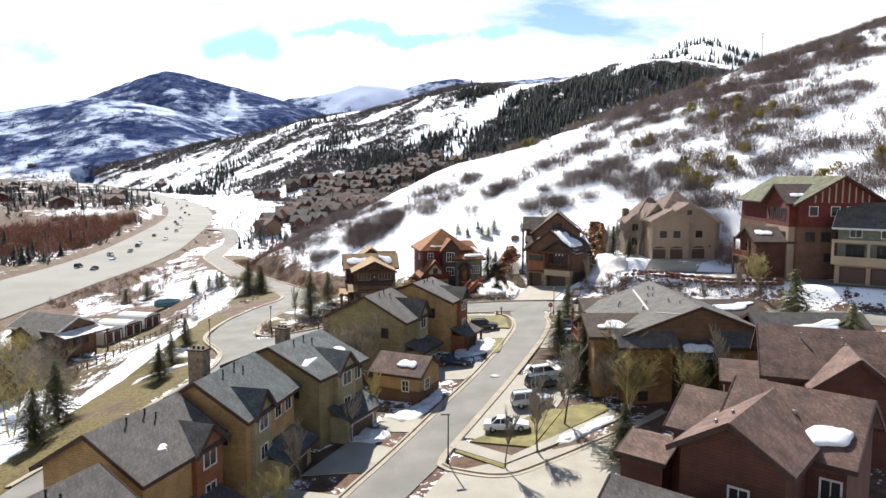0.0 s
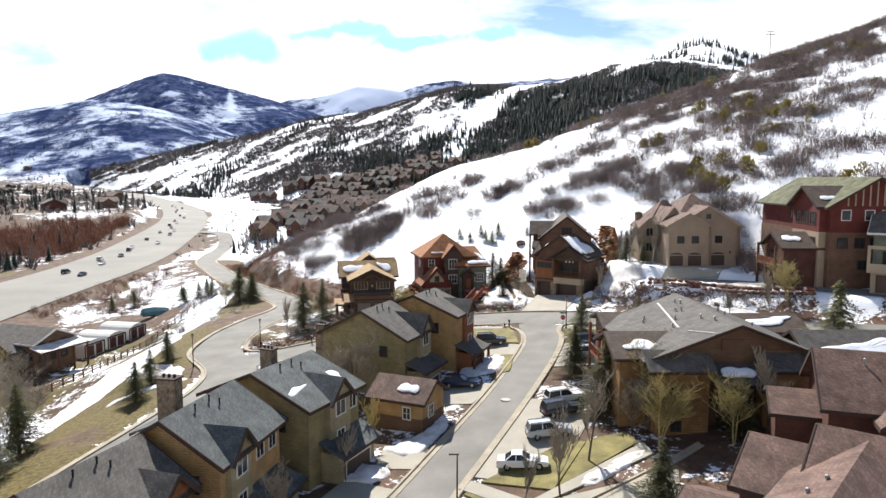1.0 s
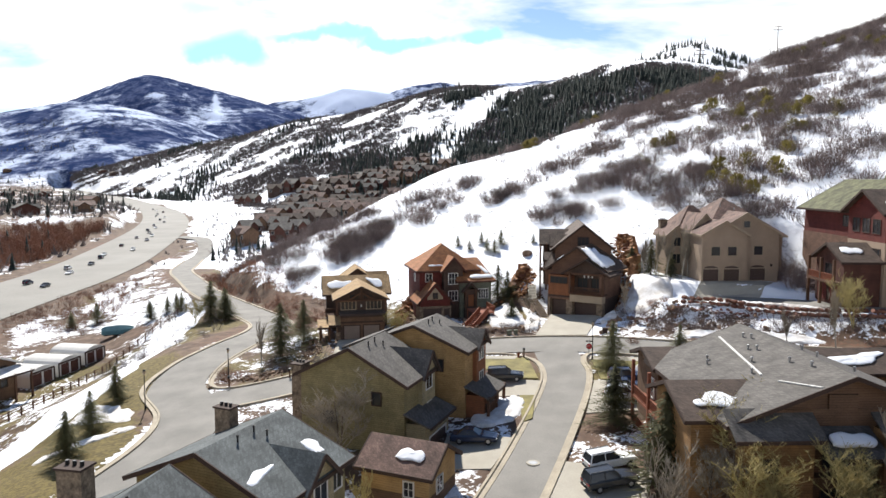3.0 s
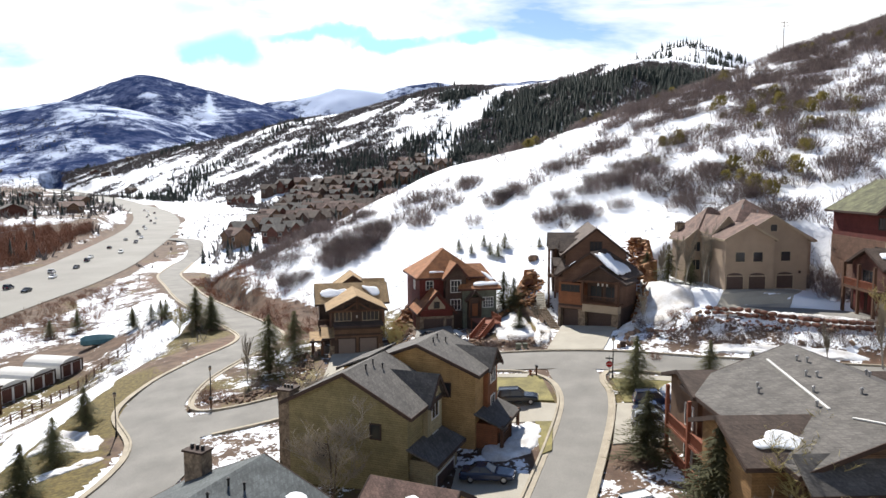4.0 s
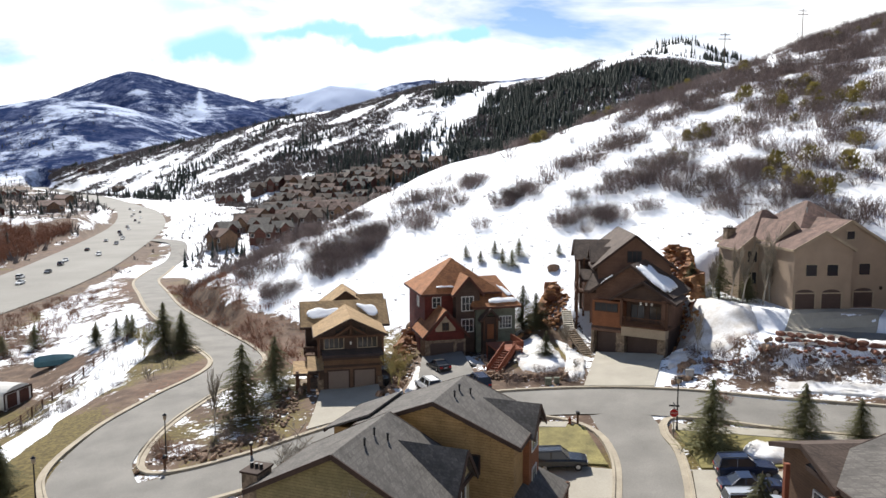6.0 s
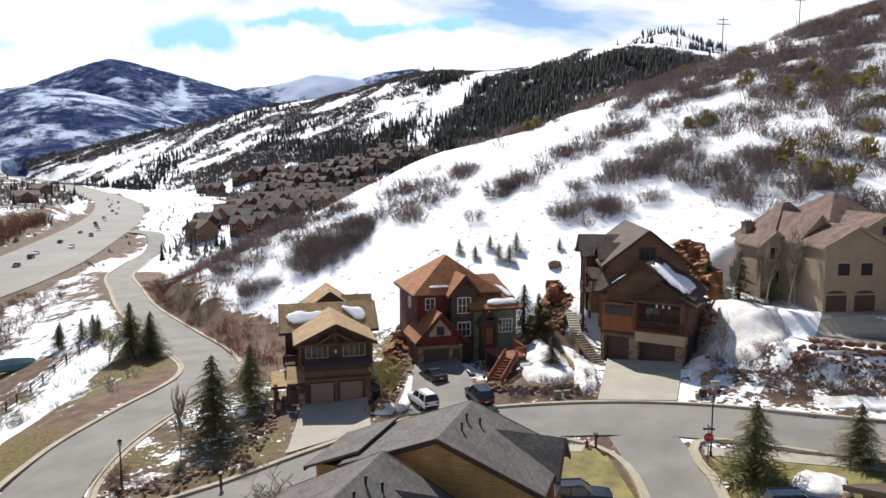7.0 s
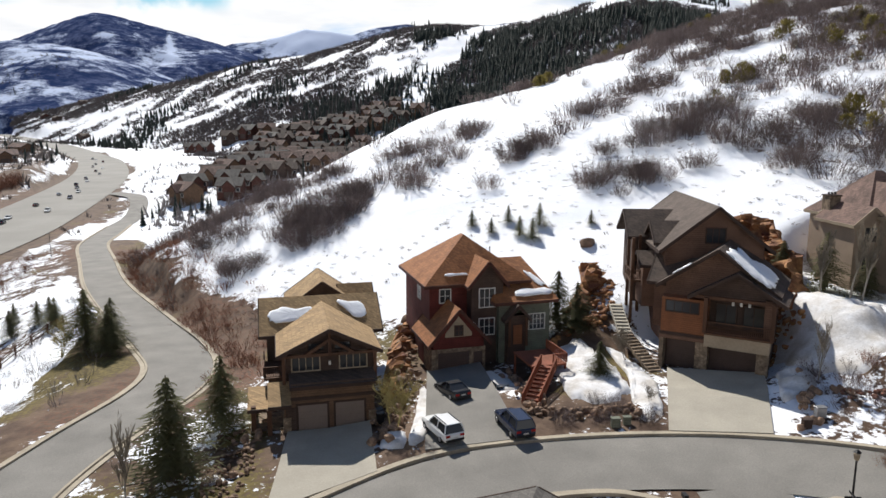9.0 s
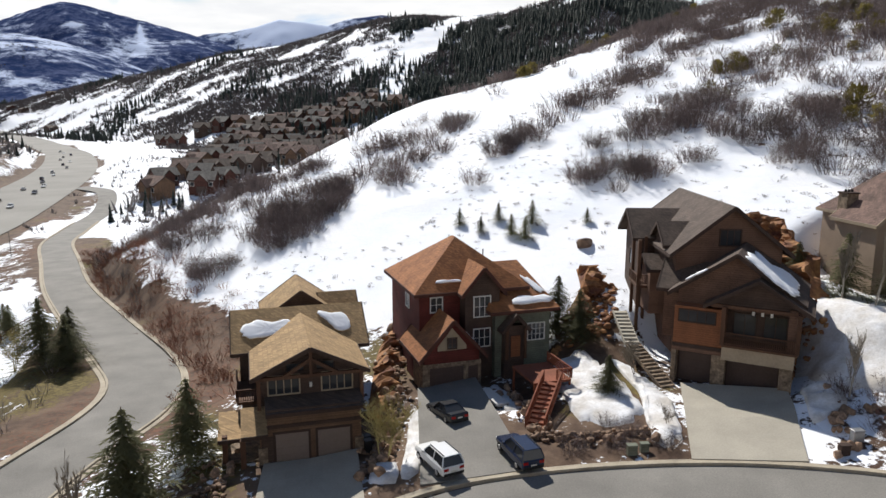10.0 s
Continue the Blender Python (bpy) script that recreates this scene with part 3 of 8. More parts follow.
apron("driveway_tan_house", [(-16.2, 124.3), (-8.6, 128.0), (-9.3, 136.6), (-16.2, 135.5)], "concrete", 0.12, "pale concrete driveway half in shade")
apron("driveway_red_house", [(-4.9, 130.4), (2.9, 130.6), (1.6, 147.4), (-3.9, 146.6)], "asphalt", 0.12, "grey asphalt driveway with parked cars")
apron("driveway_timber_house", [(14.1, 129.3), (21.4, 127.2), (26.3, 137.6), (18.6, 141.0)], "concrete", 0.12, "pale concrete driveway half in shade")
apron("driveway_stucco_house", [(38.6, 133.4), (45.4, 126.8), (54.2, 137.4), (42.6, 137.6)], "concrete", 0.14, "pale concrete driveway with cracks")

# ---------------------------------------------------------------- the ground sheet
HIGHWAY_Y, HIGHWAY_X = zip(*sorted((p[1], p[0]) for p in STREETS["road_highway"][0]))
# the long drift at the foot of the bank below the lane
STRIP = spline([(-51, 74), (-54.5, 90), (-55.8, 101), (-54.0, 111), (-51, 118), (-50, 130), (-51.4, 145), (-53.4, 160), (-53.6, 176), (-57, 192)], 3.0)


def build_ground():
    cx, cy = -4.0, 46.0
    th = np.concatenate([np.arange(-47, 47.01, 0.26), np.arange(49, 313, 3.0)])
    th = np.radians(th)
    r = [1.0]
    while r[-1] < 4750:
        r.append(r[-1] + max(0.75 if r[-1] > 22 else 3.0, r[-1] * 0.0064))
    r = np.array(r)
    R, T = np.meshgrid(r, th, indexing="ij")
    x, y = cx + R * np.sin(T), cy + R * np.cos(T)
    z = land(x.ravel(), y.ravel())
    nr, nt = R.shape
    verts = np.column_stack([x.ravel(), y.ravel(), z])
    i, j = np.meshgrid(np.arange(nr - 1), np.arange(nt), indexing="ij")
    jn = (j + 1) % nt
    faces = np.stack([i * nt + j, i * nt + jn, (i + 1) * nt + jn, (i + 1) * nt + j], -1).reshape(-1, 4)[:, ::-1]
    me = bpy.data.meshes.new("ground")
    me.from_pydata(verts.tolist(), [], faces.tolist())
    X, Y, Z = verts.T
    g, h = grade(X, Y), hillside(X, Y)
    onhill = smooth(0.5, 5, h - g) * smooth(420, 330, Y)
    far = smooth(380, 520, Y)
    dy = np.maximum(Y - 40, 1)
    s = (X + 4) / dy
    # snow: lies deep on the spur, in patches on the plots, in drifts on the far hill
    belts = fbm(X * 0.55 - Y * 0.83, (X * 0.83 + Y * 0.55) * 0.35, 26, 4, 8)
    up = smooth(20, 60, Z) * onhill
    snow = 0.42 + 0.25 * fbm(X, Y, 14, 4, 4) + 0.35 * smooth(215, 270, Y)
    hill_snow = 0.98 - (0.26 + 0.22 * smooth(200, 250, Y)) * scrub(X, Y) - 0.2 * smooth(0.2, 0.55, belts) * smooth(20, 70, X) - 0.16 * smooth(0.35, 0.6, fbm(X, Y, 3.2, 2, 66))
    snow = snow * (1 - onhill) + hill_snow * onhill
    lane_d = np.full(len(X), 99.0)
    beside = (np.abs(X + 50) < 60) & (Y > 140) & (Y < 290)
    lane_d[beside] = nearest(X[beside], Y[beside], CURVES["road_lane"])[0]
    snow = snow - 0.75 * smooth(15, 7, lane_d + 3 * fbm(X, Y, 7, 3, 67)) * smooth(150, 160, Y)
    snow = snow + 0.12 * smooth(26, 31, X) * smooth(114, 118, Y) * smooth(139, 134, Y)
    edge = np.interp(Y, LANE_Y, LANE_X)
    bank = smooth(1, 8, edge - X) * (1 - far)
    up_valley = smooth(150, 215, Y)
    snow = snow * (1 - bank) + bank * (0.40 + 0.10 * up_valley + 0.6 * fbm(X + 0.5 * Y, Y * 0.6, 20, 3, 12))
    strip, _ = nearest(X[bank > 0], Y[bank > 0], STRIP)
    sb = snow[bank > 0]
    outer = X[bank > 0] < np.interp(Y[bank > 0], STRIP[:, 1], STRIP[:, 0])
    near_bank = smooth(205, 178, Y[bank > 0])
    slope = np.where(outer, 0.46, 0.24) + 0.5 * fbm(X[bank > 0] + 0.5 * Y[bank > 0], Y[bank > 0] * 0.6, 14, 3, 13)
    sb = sb * (1 - near_bank) + near_bank * slope
    snow[bank > 0] = sb + 0.9 * smooth(4.2, 2.4, strip + 1.2 * fbm(X[bank > 0], Y[bank > 0], 6, 2, 14))
    mid = 0.98 + 0.22 * fbm(X, Y, 120, 5, 6) + 0.22 * fbm(X * 0.4 + Y, X - 0.4 * Y, 60, 3, 9) + 0.38 * fbm(X, Y, 22, 3, 10) + 0.3 * smooth(-0.2, -0.3, s) * smooth(900, 600, dy)
    snow = snow * (1 - far) + far * mid
    hx = np.interp(Y, HIGHWAY_Y, HIGHWAY_X)
    near_road = np.abs(X - hx) < 80
    dh = np.full(len(X), 99.0)
    sel = near_road & (Y > 60) & (Y < 900)
    dh[sel] = nearest(X[sel], Y[sel], CURVES["road_highway"])[0]
    valley = smooth(10, 40, hx - X) * smooth(30, 8, Z) * smooth(2300, 1900, dy) * smooth(150, 200, Y)
    snow = snow * (1 - valley) + valley * (0.36 + 0.55 * fbm(X, Y, 45, 4, 15))
    snow = snow - 0.9 * smooth(27, 18, dh)
    e = (Z - 23.6) / dy
    hazy_peaks = smooth(1560, 1760, dy) * smooth(0.02, -0.02, s - 0.2 - 0.3 * smooth(2300, 2600, dy))

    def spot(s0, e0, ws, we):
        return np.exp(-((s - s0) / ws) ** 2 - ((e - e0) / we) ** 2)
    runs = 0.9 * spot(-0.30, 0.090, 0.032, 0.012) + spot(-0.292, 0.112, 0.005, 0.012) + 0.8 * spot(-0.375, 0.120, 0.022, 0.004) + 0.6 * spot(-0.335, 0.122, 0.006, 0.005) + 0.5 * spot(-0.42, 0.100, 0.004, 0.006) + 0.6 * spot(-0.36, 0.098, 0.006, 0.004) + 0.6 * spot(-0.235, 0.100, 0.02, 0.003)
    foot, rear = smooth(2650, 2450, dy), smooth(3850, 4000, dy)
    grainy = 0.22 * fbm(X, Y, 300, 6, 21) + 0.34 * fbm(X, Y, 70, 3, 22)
    snow = snow * (1 - hazy_peaks) + hazy_peaks * (0.16 + 0.22 * foot + 0.30 * rear + (1 + 0.5 * foot) * grainy + 0.8 * runs * (1 - foot) + rear * spot(-0.11, 0.12, 0.05, 0.02) + 0.22 * foot * smooth(0.085, 0.105, e))
    # warm dry grass by the streets, woods on far ranges painted with blue haze
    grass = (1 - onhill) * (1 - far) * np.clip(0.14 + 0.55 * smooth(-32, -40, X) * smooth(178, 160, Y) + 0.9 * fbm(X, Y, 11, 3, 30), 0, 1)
    woods = hazy_peaks
    red = smooth(0.1, 0.5, fbm(X, Y, 30, 3, 40)) * (1 - far)
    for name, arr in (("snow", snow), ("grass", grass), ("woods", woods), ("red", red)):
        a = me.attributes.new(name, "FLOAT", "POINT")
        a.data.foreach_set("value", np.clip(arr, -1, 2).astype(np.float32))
    me.polygons.foreach_set("use_smooth", np.ones(len(me.polygons), bool))
    m = bpy.data.materials.new("snow_ground_hazed_ranges")
    m.use_nodes = True
    n, l = m.node_tree.nodes, m.node_tree.links
    b = n["Principled BSDF"]
    b.inputs["Roughness"].default_value = 0.85
    b.inputs["Specular IOR Level"].default_value = 0.2

    def attr(k):
        a = n.new("ShaderNodeAttribute"); a.attribute_name = k
        return a.outputs["Fac"]

    def noise_tex(scale, detail=6, rough=0.6):
        t = n.new("ShaderNodeTexNoise")
        t.inputs["Scale"].default_value, t.inputs["Detail"].default_value, t.inputs["Roughness"].default_value = scale, detail, rough
        l.new(tc.outputs["Object"], t.inputs["Vector"])
        return t.outputs["Fac"]

    def math_(op, a, c, clamp=False):
        k = n.new("ShaderNodeMath"); k.operation = op; k.use_clamp = clamp
        for q, v in enumerate((a, c)):
            if isinstance(v, (int, float)):
                k.inputs[q].default_value = v
            else:
                l.new(v, k.inputs[q])
        return k.outputs[0]

    def mixc(f, c1, c2):
        k = n.new("ShaderNodeMix"); k.data_type = "RGBA"
        if isinstance(f, float):
            k.inputs[0].default_value = f
        else:
            l.new(f, k.inputs[0])
        for q, v in ((6, c1), (7, c2)):
            if isinstance(v, tuple):
                k.inputs[q].default_value = (*v, 1)
            else:
                l.new(v, k.inputs[q])
        return k.outputs[2]

    def rng(v, a, c, lo=0.0, hi=1.0):
        k = n.new("ShaderNodeMapRange"); k.interpolation_type = "SMOOTHSTEP"
        l.new(v, k.inputs[0])
        for q, w in zip((1, 2, 3, 4), (a, c, lo, hi)):
            k.inputs[q].default_value = w
        return k.outputs[0]
    tc = n.new("ShaderNodeTexCoord")
    fine, med, coarse, vast = noise_tex(2.2), noise_tex(0.45), noise_tex(0.11), noise_tex(0.022, 8, 0.7)
    soil = mixc(rng(med, 0.35, 0.65), (0.075, 0.045, 0.03), (0.145, 0.095, 0.062))
    soil = mixc(math_("MULTIPLY", attr("red"), rng(fine, 0.45, 0.6)), soil, (0.155, 0.07, 0.04))
    dry = mixc(rng(fine, 0.35, 0.65), (0.075, 0.055, 0.016), (0.150, 0.113, 0.034))
    base = mixc(rng(math_("ADD", attr("grass"), math_("MULTIPLY", math_("SUBTRACT", fine, 0.5), 0.9)), 0.4, 0.65), soil, dry)
    # far woods tinted blue: the haze of distance is put into their colour
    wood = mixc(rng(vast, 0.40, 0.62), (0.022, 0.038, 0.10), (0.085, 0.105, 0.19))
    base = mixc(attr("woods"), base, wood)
    drift = math_("ADD", attr("snow"), math_("ADD", math_("MULTIPLY", math_("SUBTRACT", med, 0.5), 0.7),
                  math_("ADD", math_("MULTIPLY", math_("SUBTRACT", fine, 0.5), 0.55), math_("MULTIPLY", math_("SUBTRACT", coarse, 0.5), 0.6))))
    drift = math_("ADD", drift, math_("MULTIPLY", attr("woods"), math_("MULTIPLY", math_("SUBTRACT", vast, 0.5), 1.6)))
    cover = mixc(attr("woods"), rng(drift, 0.485, 0.545), rng(drift, 0.30, 0.75))
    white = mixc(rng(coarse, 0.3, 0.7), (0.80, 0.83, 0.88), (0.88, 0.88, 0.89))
    # snow on the far ranges dulled to blue by the same painted haze
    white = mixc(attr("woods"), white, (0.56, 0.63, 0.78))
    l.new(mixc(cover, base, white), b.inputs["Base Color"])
    l.new(math_("SUBTRACT", 0.2, math_("MULTIPLY", attr("woods"), 0.2)), b.inputs["Specular IOR Level"])
    bp = n.new("ShaderNodeBump"); bp.inputs["Strength"].default_value, bp.inputs["Distance"].default_value = 0.5, 0.25
    l.new(math_("ADD", math_("MULTIPLY", fine, 0.35), math_("ADD", math_("MULTIPLY", cover, 0.5), med)), bp.inputs["Height"]); l.new(bp.outputs[0], b.inputs["Normal"])
    me.materials.append(m)
    return tagged(new("ground", me), "snow fields, dry grass and bare earth, far ranges coloured with blue haze", "ground", kind="structure")


build_ground()

# ---------------------------------------------------------------- buildings
def prism(bm, x0, x1, y0, y1, z0, eave, ridge, axis):
    """A block under a gable; axis is the way the ridge runs. axis 'flat': a plain block; 'hip': no gables."""
    if axis in ("flat", "hip"):
        return box(bm, x0, x1, y0, y1, z0, eave)
    if axis == "y":
        e = [(x0, eave), (x0, z0), (x1, z0), (x1, eave), ((x0 + x1) / 2, ridge)]
        rows = [[bm.verts.new((a, y, b)) for a, b in e] for y in (y0, y1)]
    else:
        e = [(y0, eave), (y0, z0), (y1, z0), (y1, eave), ((y0 + y1) / 2, ridge)]
        rows = [[bm.verts.new((x, a, b)) for a, b in e] for x in (x0, x1)]
    bm.faces.new(rows[0]), bm.faces.new(rows[1][::-1])
    for k in range(5):
        j = (k + 1) % 5
        bm.faces.new([rows[0][k], rows[1][k], rows[1][j], rows[0][j]])
    bmesh.ops.recalc_face_normals(bm, faces=list(bm.faces))
    return bm


def roof_faces(x0, x1, y0, y1, eave, ridge, axis, over, hip=0.0):
    """The slopes of a roof, as polygons. over: how far it hangs over; hip: how far the ridge ends are drawn in."""
    if axis in ("y", "hipy"):
        k = (ridge - eave) / ((x1 - x0) / 2)
        ze = eave - over * k
        X0, X1, Y0, Y1, xm = x0 - over, x1 + over, y0 - over, y1 + over, (x0 + x1) / 2
        if axis == "y":
            return [[(X0, Y0, ze), (xm, Y0, ridge), (xm, Y1, ridge), (X0, Y1, ze)], [(xm, Y0, ridge), (X1, Y0, ze), (X1, Y1, ze), (xm, Y1, ridge)]]
        a, b = (xm, Y0 + hip, ridge), (xm, Y1 - hip, ridge)
        return [[(X0, Y0, ze), a, b, (X0, Y1, ze)], [a, (X1, Y0, ze), (X1, Y1, ze), b], [(X0, Y0, ze), (X1, Y0, ze), a], [(X1, Y1, ze), (X0, Y1, ze), b]]
    k = (ridge - eave) / ((y1 - y0) / 2)
    ze = eave - over * k
    X0, X1, Y0, Y1, ym = x0 - over, x1 + over, y0 - over, y1 + over, (y0 + y1) / 2
    if axis == "x":
        return [[(X0, Y0, ze), (X1, Y0, ze), (X1, ym, ridge), (X0, ym, ridge)], [(X0, ym, ridge), (X1, ym, ridge), (X1, Y1, ze), (X0, Y1, ze)]]
    a, b = (X0 + hip, ym, ridge), (X1 - hip, ym, ridge)
    return [[(X0, Y0, ze), (X1, Y0, ze), b, a], [a, b, (X1, Y1, ze), (X0, Y1, ze)], [(X0, Y0, ze), a, (X0, Y1, ze)], [(X1, Y0, ze), (X1, Y1, ze), b]]


def volume(house, x0, x1, y0, y1, z0, eave, ridge, axis, wall, roof, trim="trim_dark", over=0.6, hip=0.0, thick=0.18):
    """A wing of a house: its walls, its roof and the boards along the roof's edge."""
    if wall:
        part("wall", prism(bmesh.new(), x0, x1, y0, y1, z0, eave, ridge, {"hipx": "hip", "hipy": "hip"}.get(axis, axis)), wall, house)
    lift = 0.16
    bm, edges = bmesh.new(), []
    for f in roof_faces(x0, x1, y0, y1, eave + lift, ridge + lift, axis, over, hip):
        slab(bm, f, thick)
        n = len(f)
        for i in range(n):
            a, b = Vector(f[i]), Vector(f[(i + 1) % n])
            outer = [abs(q.x - (x0 - over)) < 1e-4 or abs(q.x - (x1 + over)) < 1e-4 or abs(q.y - (y0 - over)) < 1e-4 or abs(q.y - (y1 + over)) < 1e-4 for q in (a, b)]
            top = abs(a.z - (ridge + lift)) < 1e-4 and abs(b.z - (ridge + lift)) < 1e-4
            hipedge = axis.startswith("hip") and (abs(a.z - b.z) > 1e-3)
            if all(outer) and not top and not hipedge:
                o = Vector((0, 0, -thick / 2 - 0.06))
                edges.append((a + o, b + o))
    r = part("roof", bm, roof, house)
    for a, b in edges:
        fb = bmesh.new()
        beam(fb, a, b, 0.09, thick + 0.14)
        part("fascia", fb, trim, r)
    return r


def on_wall(face, u, z, depth=0.0):
    """A frame on a wall: face is (axis, place): '-y' looks to the front. u runs along the wall."""
    a, p = face
    if a == "-y":
        return pose(u, p - depth, z)
    if a == "+y":
        return pose(u, p + depth, z, 0, 0, 180)
    if a == "+x":
        return pose(p + depth, u, z, 0, 0, 90)
    return pose(p - depth, u, z, 0, 0, -90)


def window(house, face, u, z, w, h, trim="trim_tan", bars=1, cross=0, name="window"):
    """A framed window with panes behind glazing bars; z is the sill."""
    m = on_wall(face, u, z)
    t = 0.11
    fr = bmesh.new()
    rows = []
    for y in (-0.08, 0.06):
        rows.append([[fr.verts.new((x, y, q)) for x, q in ((-e, -g), (e, -g), (e, h + g), (-e, h + g))] for e, g in ((w / 2 + t, t), (w / 2, 0))])
    (fo, fi), (bo, bi) = rows
    for i in range(4):
        j = (i + 1) % 4
        for q in ((fo[i], fo[j], fi[j], fi[i]), (fo[j], fo[i], bo[i], bo[j]), (fi[i], fi[j], bi[j], bi[i]), (bo[i], bi[i], bi[j], bo[j])):
            fr.faces.new(q)
    f = part(name, fr, trim, house, m=m)
    for k in range(bars):
        c = -w / 2 + w * (k + 1) / (bars + 1)
        part("glazing_bar", boxes((c - 0.035, c + 0.035, -0.045, 0.03, 0, h)), trim, f)
    for k in range(cross):
        c = h * (k + 1) / (cross + 1)
        part("glazing_bar", boxes((-w / 2, w / 2, -0.04, 0.034, c - 0.025, c + 0.025)), trim, f)
    part("pane", box(bmesh.new(), -w / 2, w / 2, -0.02, 0.04, 0, h), "glass", f)
    return f


def garage(house, face, u, z, w, h, mat="garage_door", trim="trim_tan", rows=4, cols=4):
    m = on_wall(face, u, z)
    t = 0.16
    fr = bmesh.new()
    for s in ((-w / 2 - t, -w / 2, -0.08, 0.06, 0, h + t), (w / 2, w / 2 + t, -0.08, 0.06, 0, h + t), (-w / 2, w / 2, -0.08, 0.06, h, h + t)):
        box(fr, *s)
    f = part("garage_frame", fr, trim, house, m=m)
    d = part("garage_door", box(bmesh.new(), -w / 2, w / 2, -0.012, 0.05, 0, h), mat, f)
    bm = bmesh.new()
    for i in range(rows):
        for j in range(cols):
            a, b = -w / 2 + w * j / cols, -w / 2 + w * (j + 1) / cols
            box(bm, a + 0.06, b - 0.06, -0.035, 0.0, h * i / rows + 0.05, h * (i + 1) / rows - 0.05)
    part("door_panel", bm, mat, d)
    return f


def door(house, face, u, z, mat="rust", w=1.0, h=2.1):
    fr = boxes((-w / 2 - 0.12, -w / 2, -0.07, 0.06, 0, h + 0.12), (w / 2, w / 2 + 0.12, -0.07, 0.06, 0, h + 0.12), (-w / 2, w / 2, -0.07, 0.06, h, h + 0.12))
    f = part("door_frame", fr, "trim_dark", house, m=on_wall(face, u, z))
    d = part("door", boxes((-w / 2, w / 2, -0.02, 0.05, 0, h), (-w / 2 + 0.15, w / 2 - 0.15, -0.04, 0, 1.2, h - 0.15), (-w / 2 + 0.15, w / 2 - 0.15, -0.04, 0, 0.15, 1.0)), mat, f)
    return f


def snow_patch(name, m, pts, thick=0.28, label="half-melted snow patch left on roof shingles", group="roof snow"):
    """A rounded slab of old snow: pts is its outline on the plane of m."""
    bm = bmesh.new()
    c = Vector((sum(p[0] for p in pts) / len(pts), sum(p[1] for p in pts) / len(pts), 0))
    ring = spline(list(pts) + [pts[0]], 0.22)[:-1]
    ring = [(c.x + (p[0] - c.x) * q, c.y + (p[1] - c.y) * q) for p in ring for q in (1 + 0.20 * noise.noise(Vector((p[0] * 1.1 + m[0][3], p[1] * 1.1, m[1][3]))) + 0.07 * noise.noise(Vector((p[0] * 3.3, p[1] * 3.3, m[0][3]))),)]
    rings = []
    for k, (s, h) in enumerate(((1.0, 0.0), (1.02, thick * 0.5), (0.93, thick * 0.9), (0.6, thick * 1.05), (0.25, thick * 1.1))):
        rings.append([bm.verts.new((c.x + (p[0] - c.x) * s, c.y + (p[1] - c.y) * s, h + 0.05 * noise.noise(Vector((p[0] * 1.7, p[1] * 1.7, k))) if h else 0)) for p in ring])
    for a, b in zip(rings, rings[1:]):
        for i in range(len(a)):
            bm.faces.new([a[i], a[(i + 1) % len(a)], b[(i + 1) % len(a)], b[i]])
    bm.faces.new(rings[-1])
    bmesh.ops.recalc_face_normals(bm, faces=list(bm.faces))
    ob = new(name, finish(name, bm, "snow", True))
    ob.matrix_basis = m
    return tagged(ob, label, "snow", group)


def house(name, x, y, rot, label, group="mountain homes"):
    return thing(name, pose(x, y, 0, 0, 0, rot), label, "house", group)


def shed_roof(h, x0, x1, y0, y1, za, zb, mat, slope="y", name="skirt_roof", trim="trim_dark"):
    """A single slope: za at the low first edge, zb at the other."""
    bm = bmesh.new()
    if slope == "y":
        pts = [(x0, y0, za), (x1, y0, za), (x1, y1, zb), (x0, y1, zb)]
        e = ((x0, y0, za - 0.14), (x1, y0, za - 0.14))
    else:
        pts = [(x0, y0, za), (x1, y0, zb), (x1, y1, zb), (x0, y1, za)]
        e = ((x1, y0, zb - 0.14), (x1, y1, zb - 0.14)) if zb < za else ((x0, y0, za - 0.14), (x0, y1, za - 0.14))
    slab(bm, pts, 0.18)
    r = part(name, bm, mat, h)
    fb = bmesh.new()
    beam(fb, *e, 0.09, 0.3)
    part("fascia", fb, trim, r)
    return r


def block(h, name, spec, mat, label=""):
    return part(name, boxes(spec), mat, h, label)


def posts(h, pts, z0, z1, w=0.28, mat="log"):
    for x, y in pts:
        block(h, "post", (x - w / 2, x + w / 2, y - w / 2, y + w / 2, z0, z1), mat)


def railing(h, a, b, z, height=1.0, mat="log", step=0.16, name="railing"):
    """A rail with balusters between two points of one level, or along a stair (z a pair)."""
    za, zb = z if isinstance(z, tuple) else (z, z)
    bm = bmesh.new()
    A, B = Vector((*a, za)), Vector((*b, zb))
    up = Vector((0, 0, 1))
    beam(bm, A + up * height, B + up * height, 0.10, 0.08)
    beam(bm, A + up * 0.12, B + up * 0.12, 0.07, 0.06)
    for p in (A, B):
        beam(bm, p + up * 0.1, p + up * height, 0.12)
    rail = part(name, bm, mat, h)
    n = max(2, int((B - A).length / step))
    bb = bmesh.new()
    beam(bb, (0, 0, 0.1), (0, 0, height), 0.05)
    me = finish("baluster", bb, mat)
    for i in range(1, n):
        o = new("baluster", me)
        o.parent = rail
        o.matrix_basis = Matrix.Translation(A.lerp(B, i / n))
    return rail


def vent(h, x, y, z, height=0.55, r=0.07, mat="metal"):
    bm = bmesh.new()
    tube(bm, [(0, 0, -0.3), (0, 0, height), (0, 0, height + 0.02)], [r, r, r * 0.6], 8)
    tube(bm, [(0, 0, height * 0.75), (0, 0, height * 0.95)], [r * 1.5, r * 1.5], 8)
    return part("vent_pipe", bm, mat, h, m=pose(x, y, z))


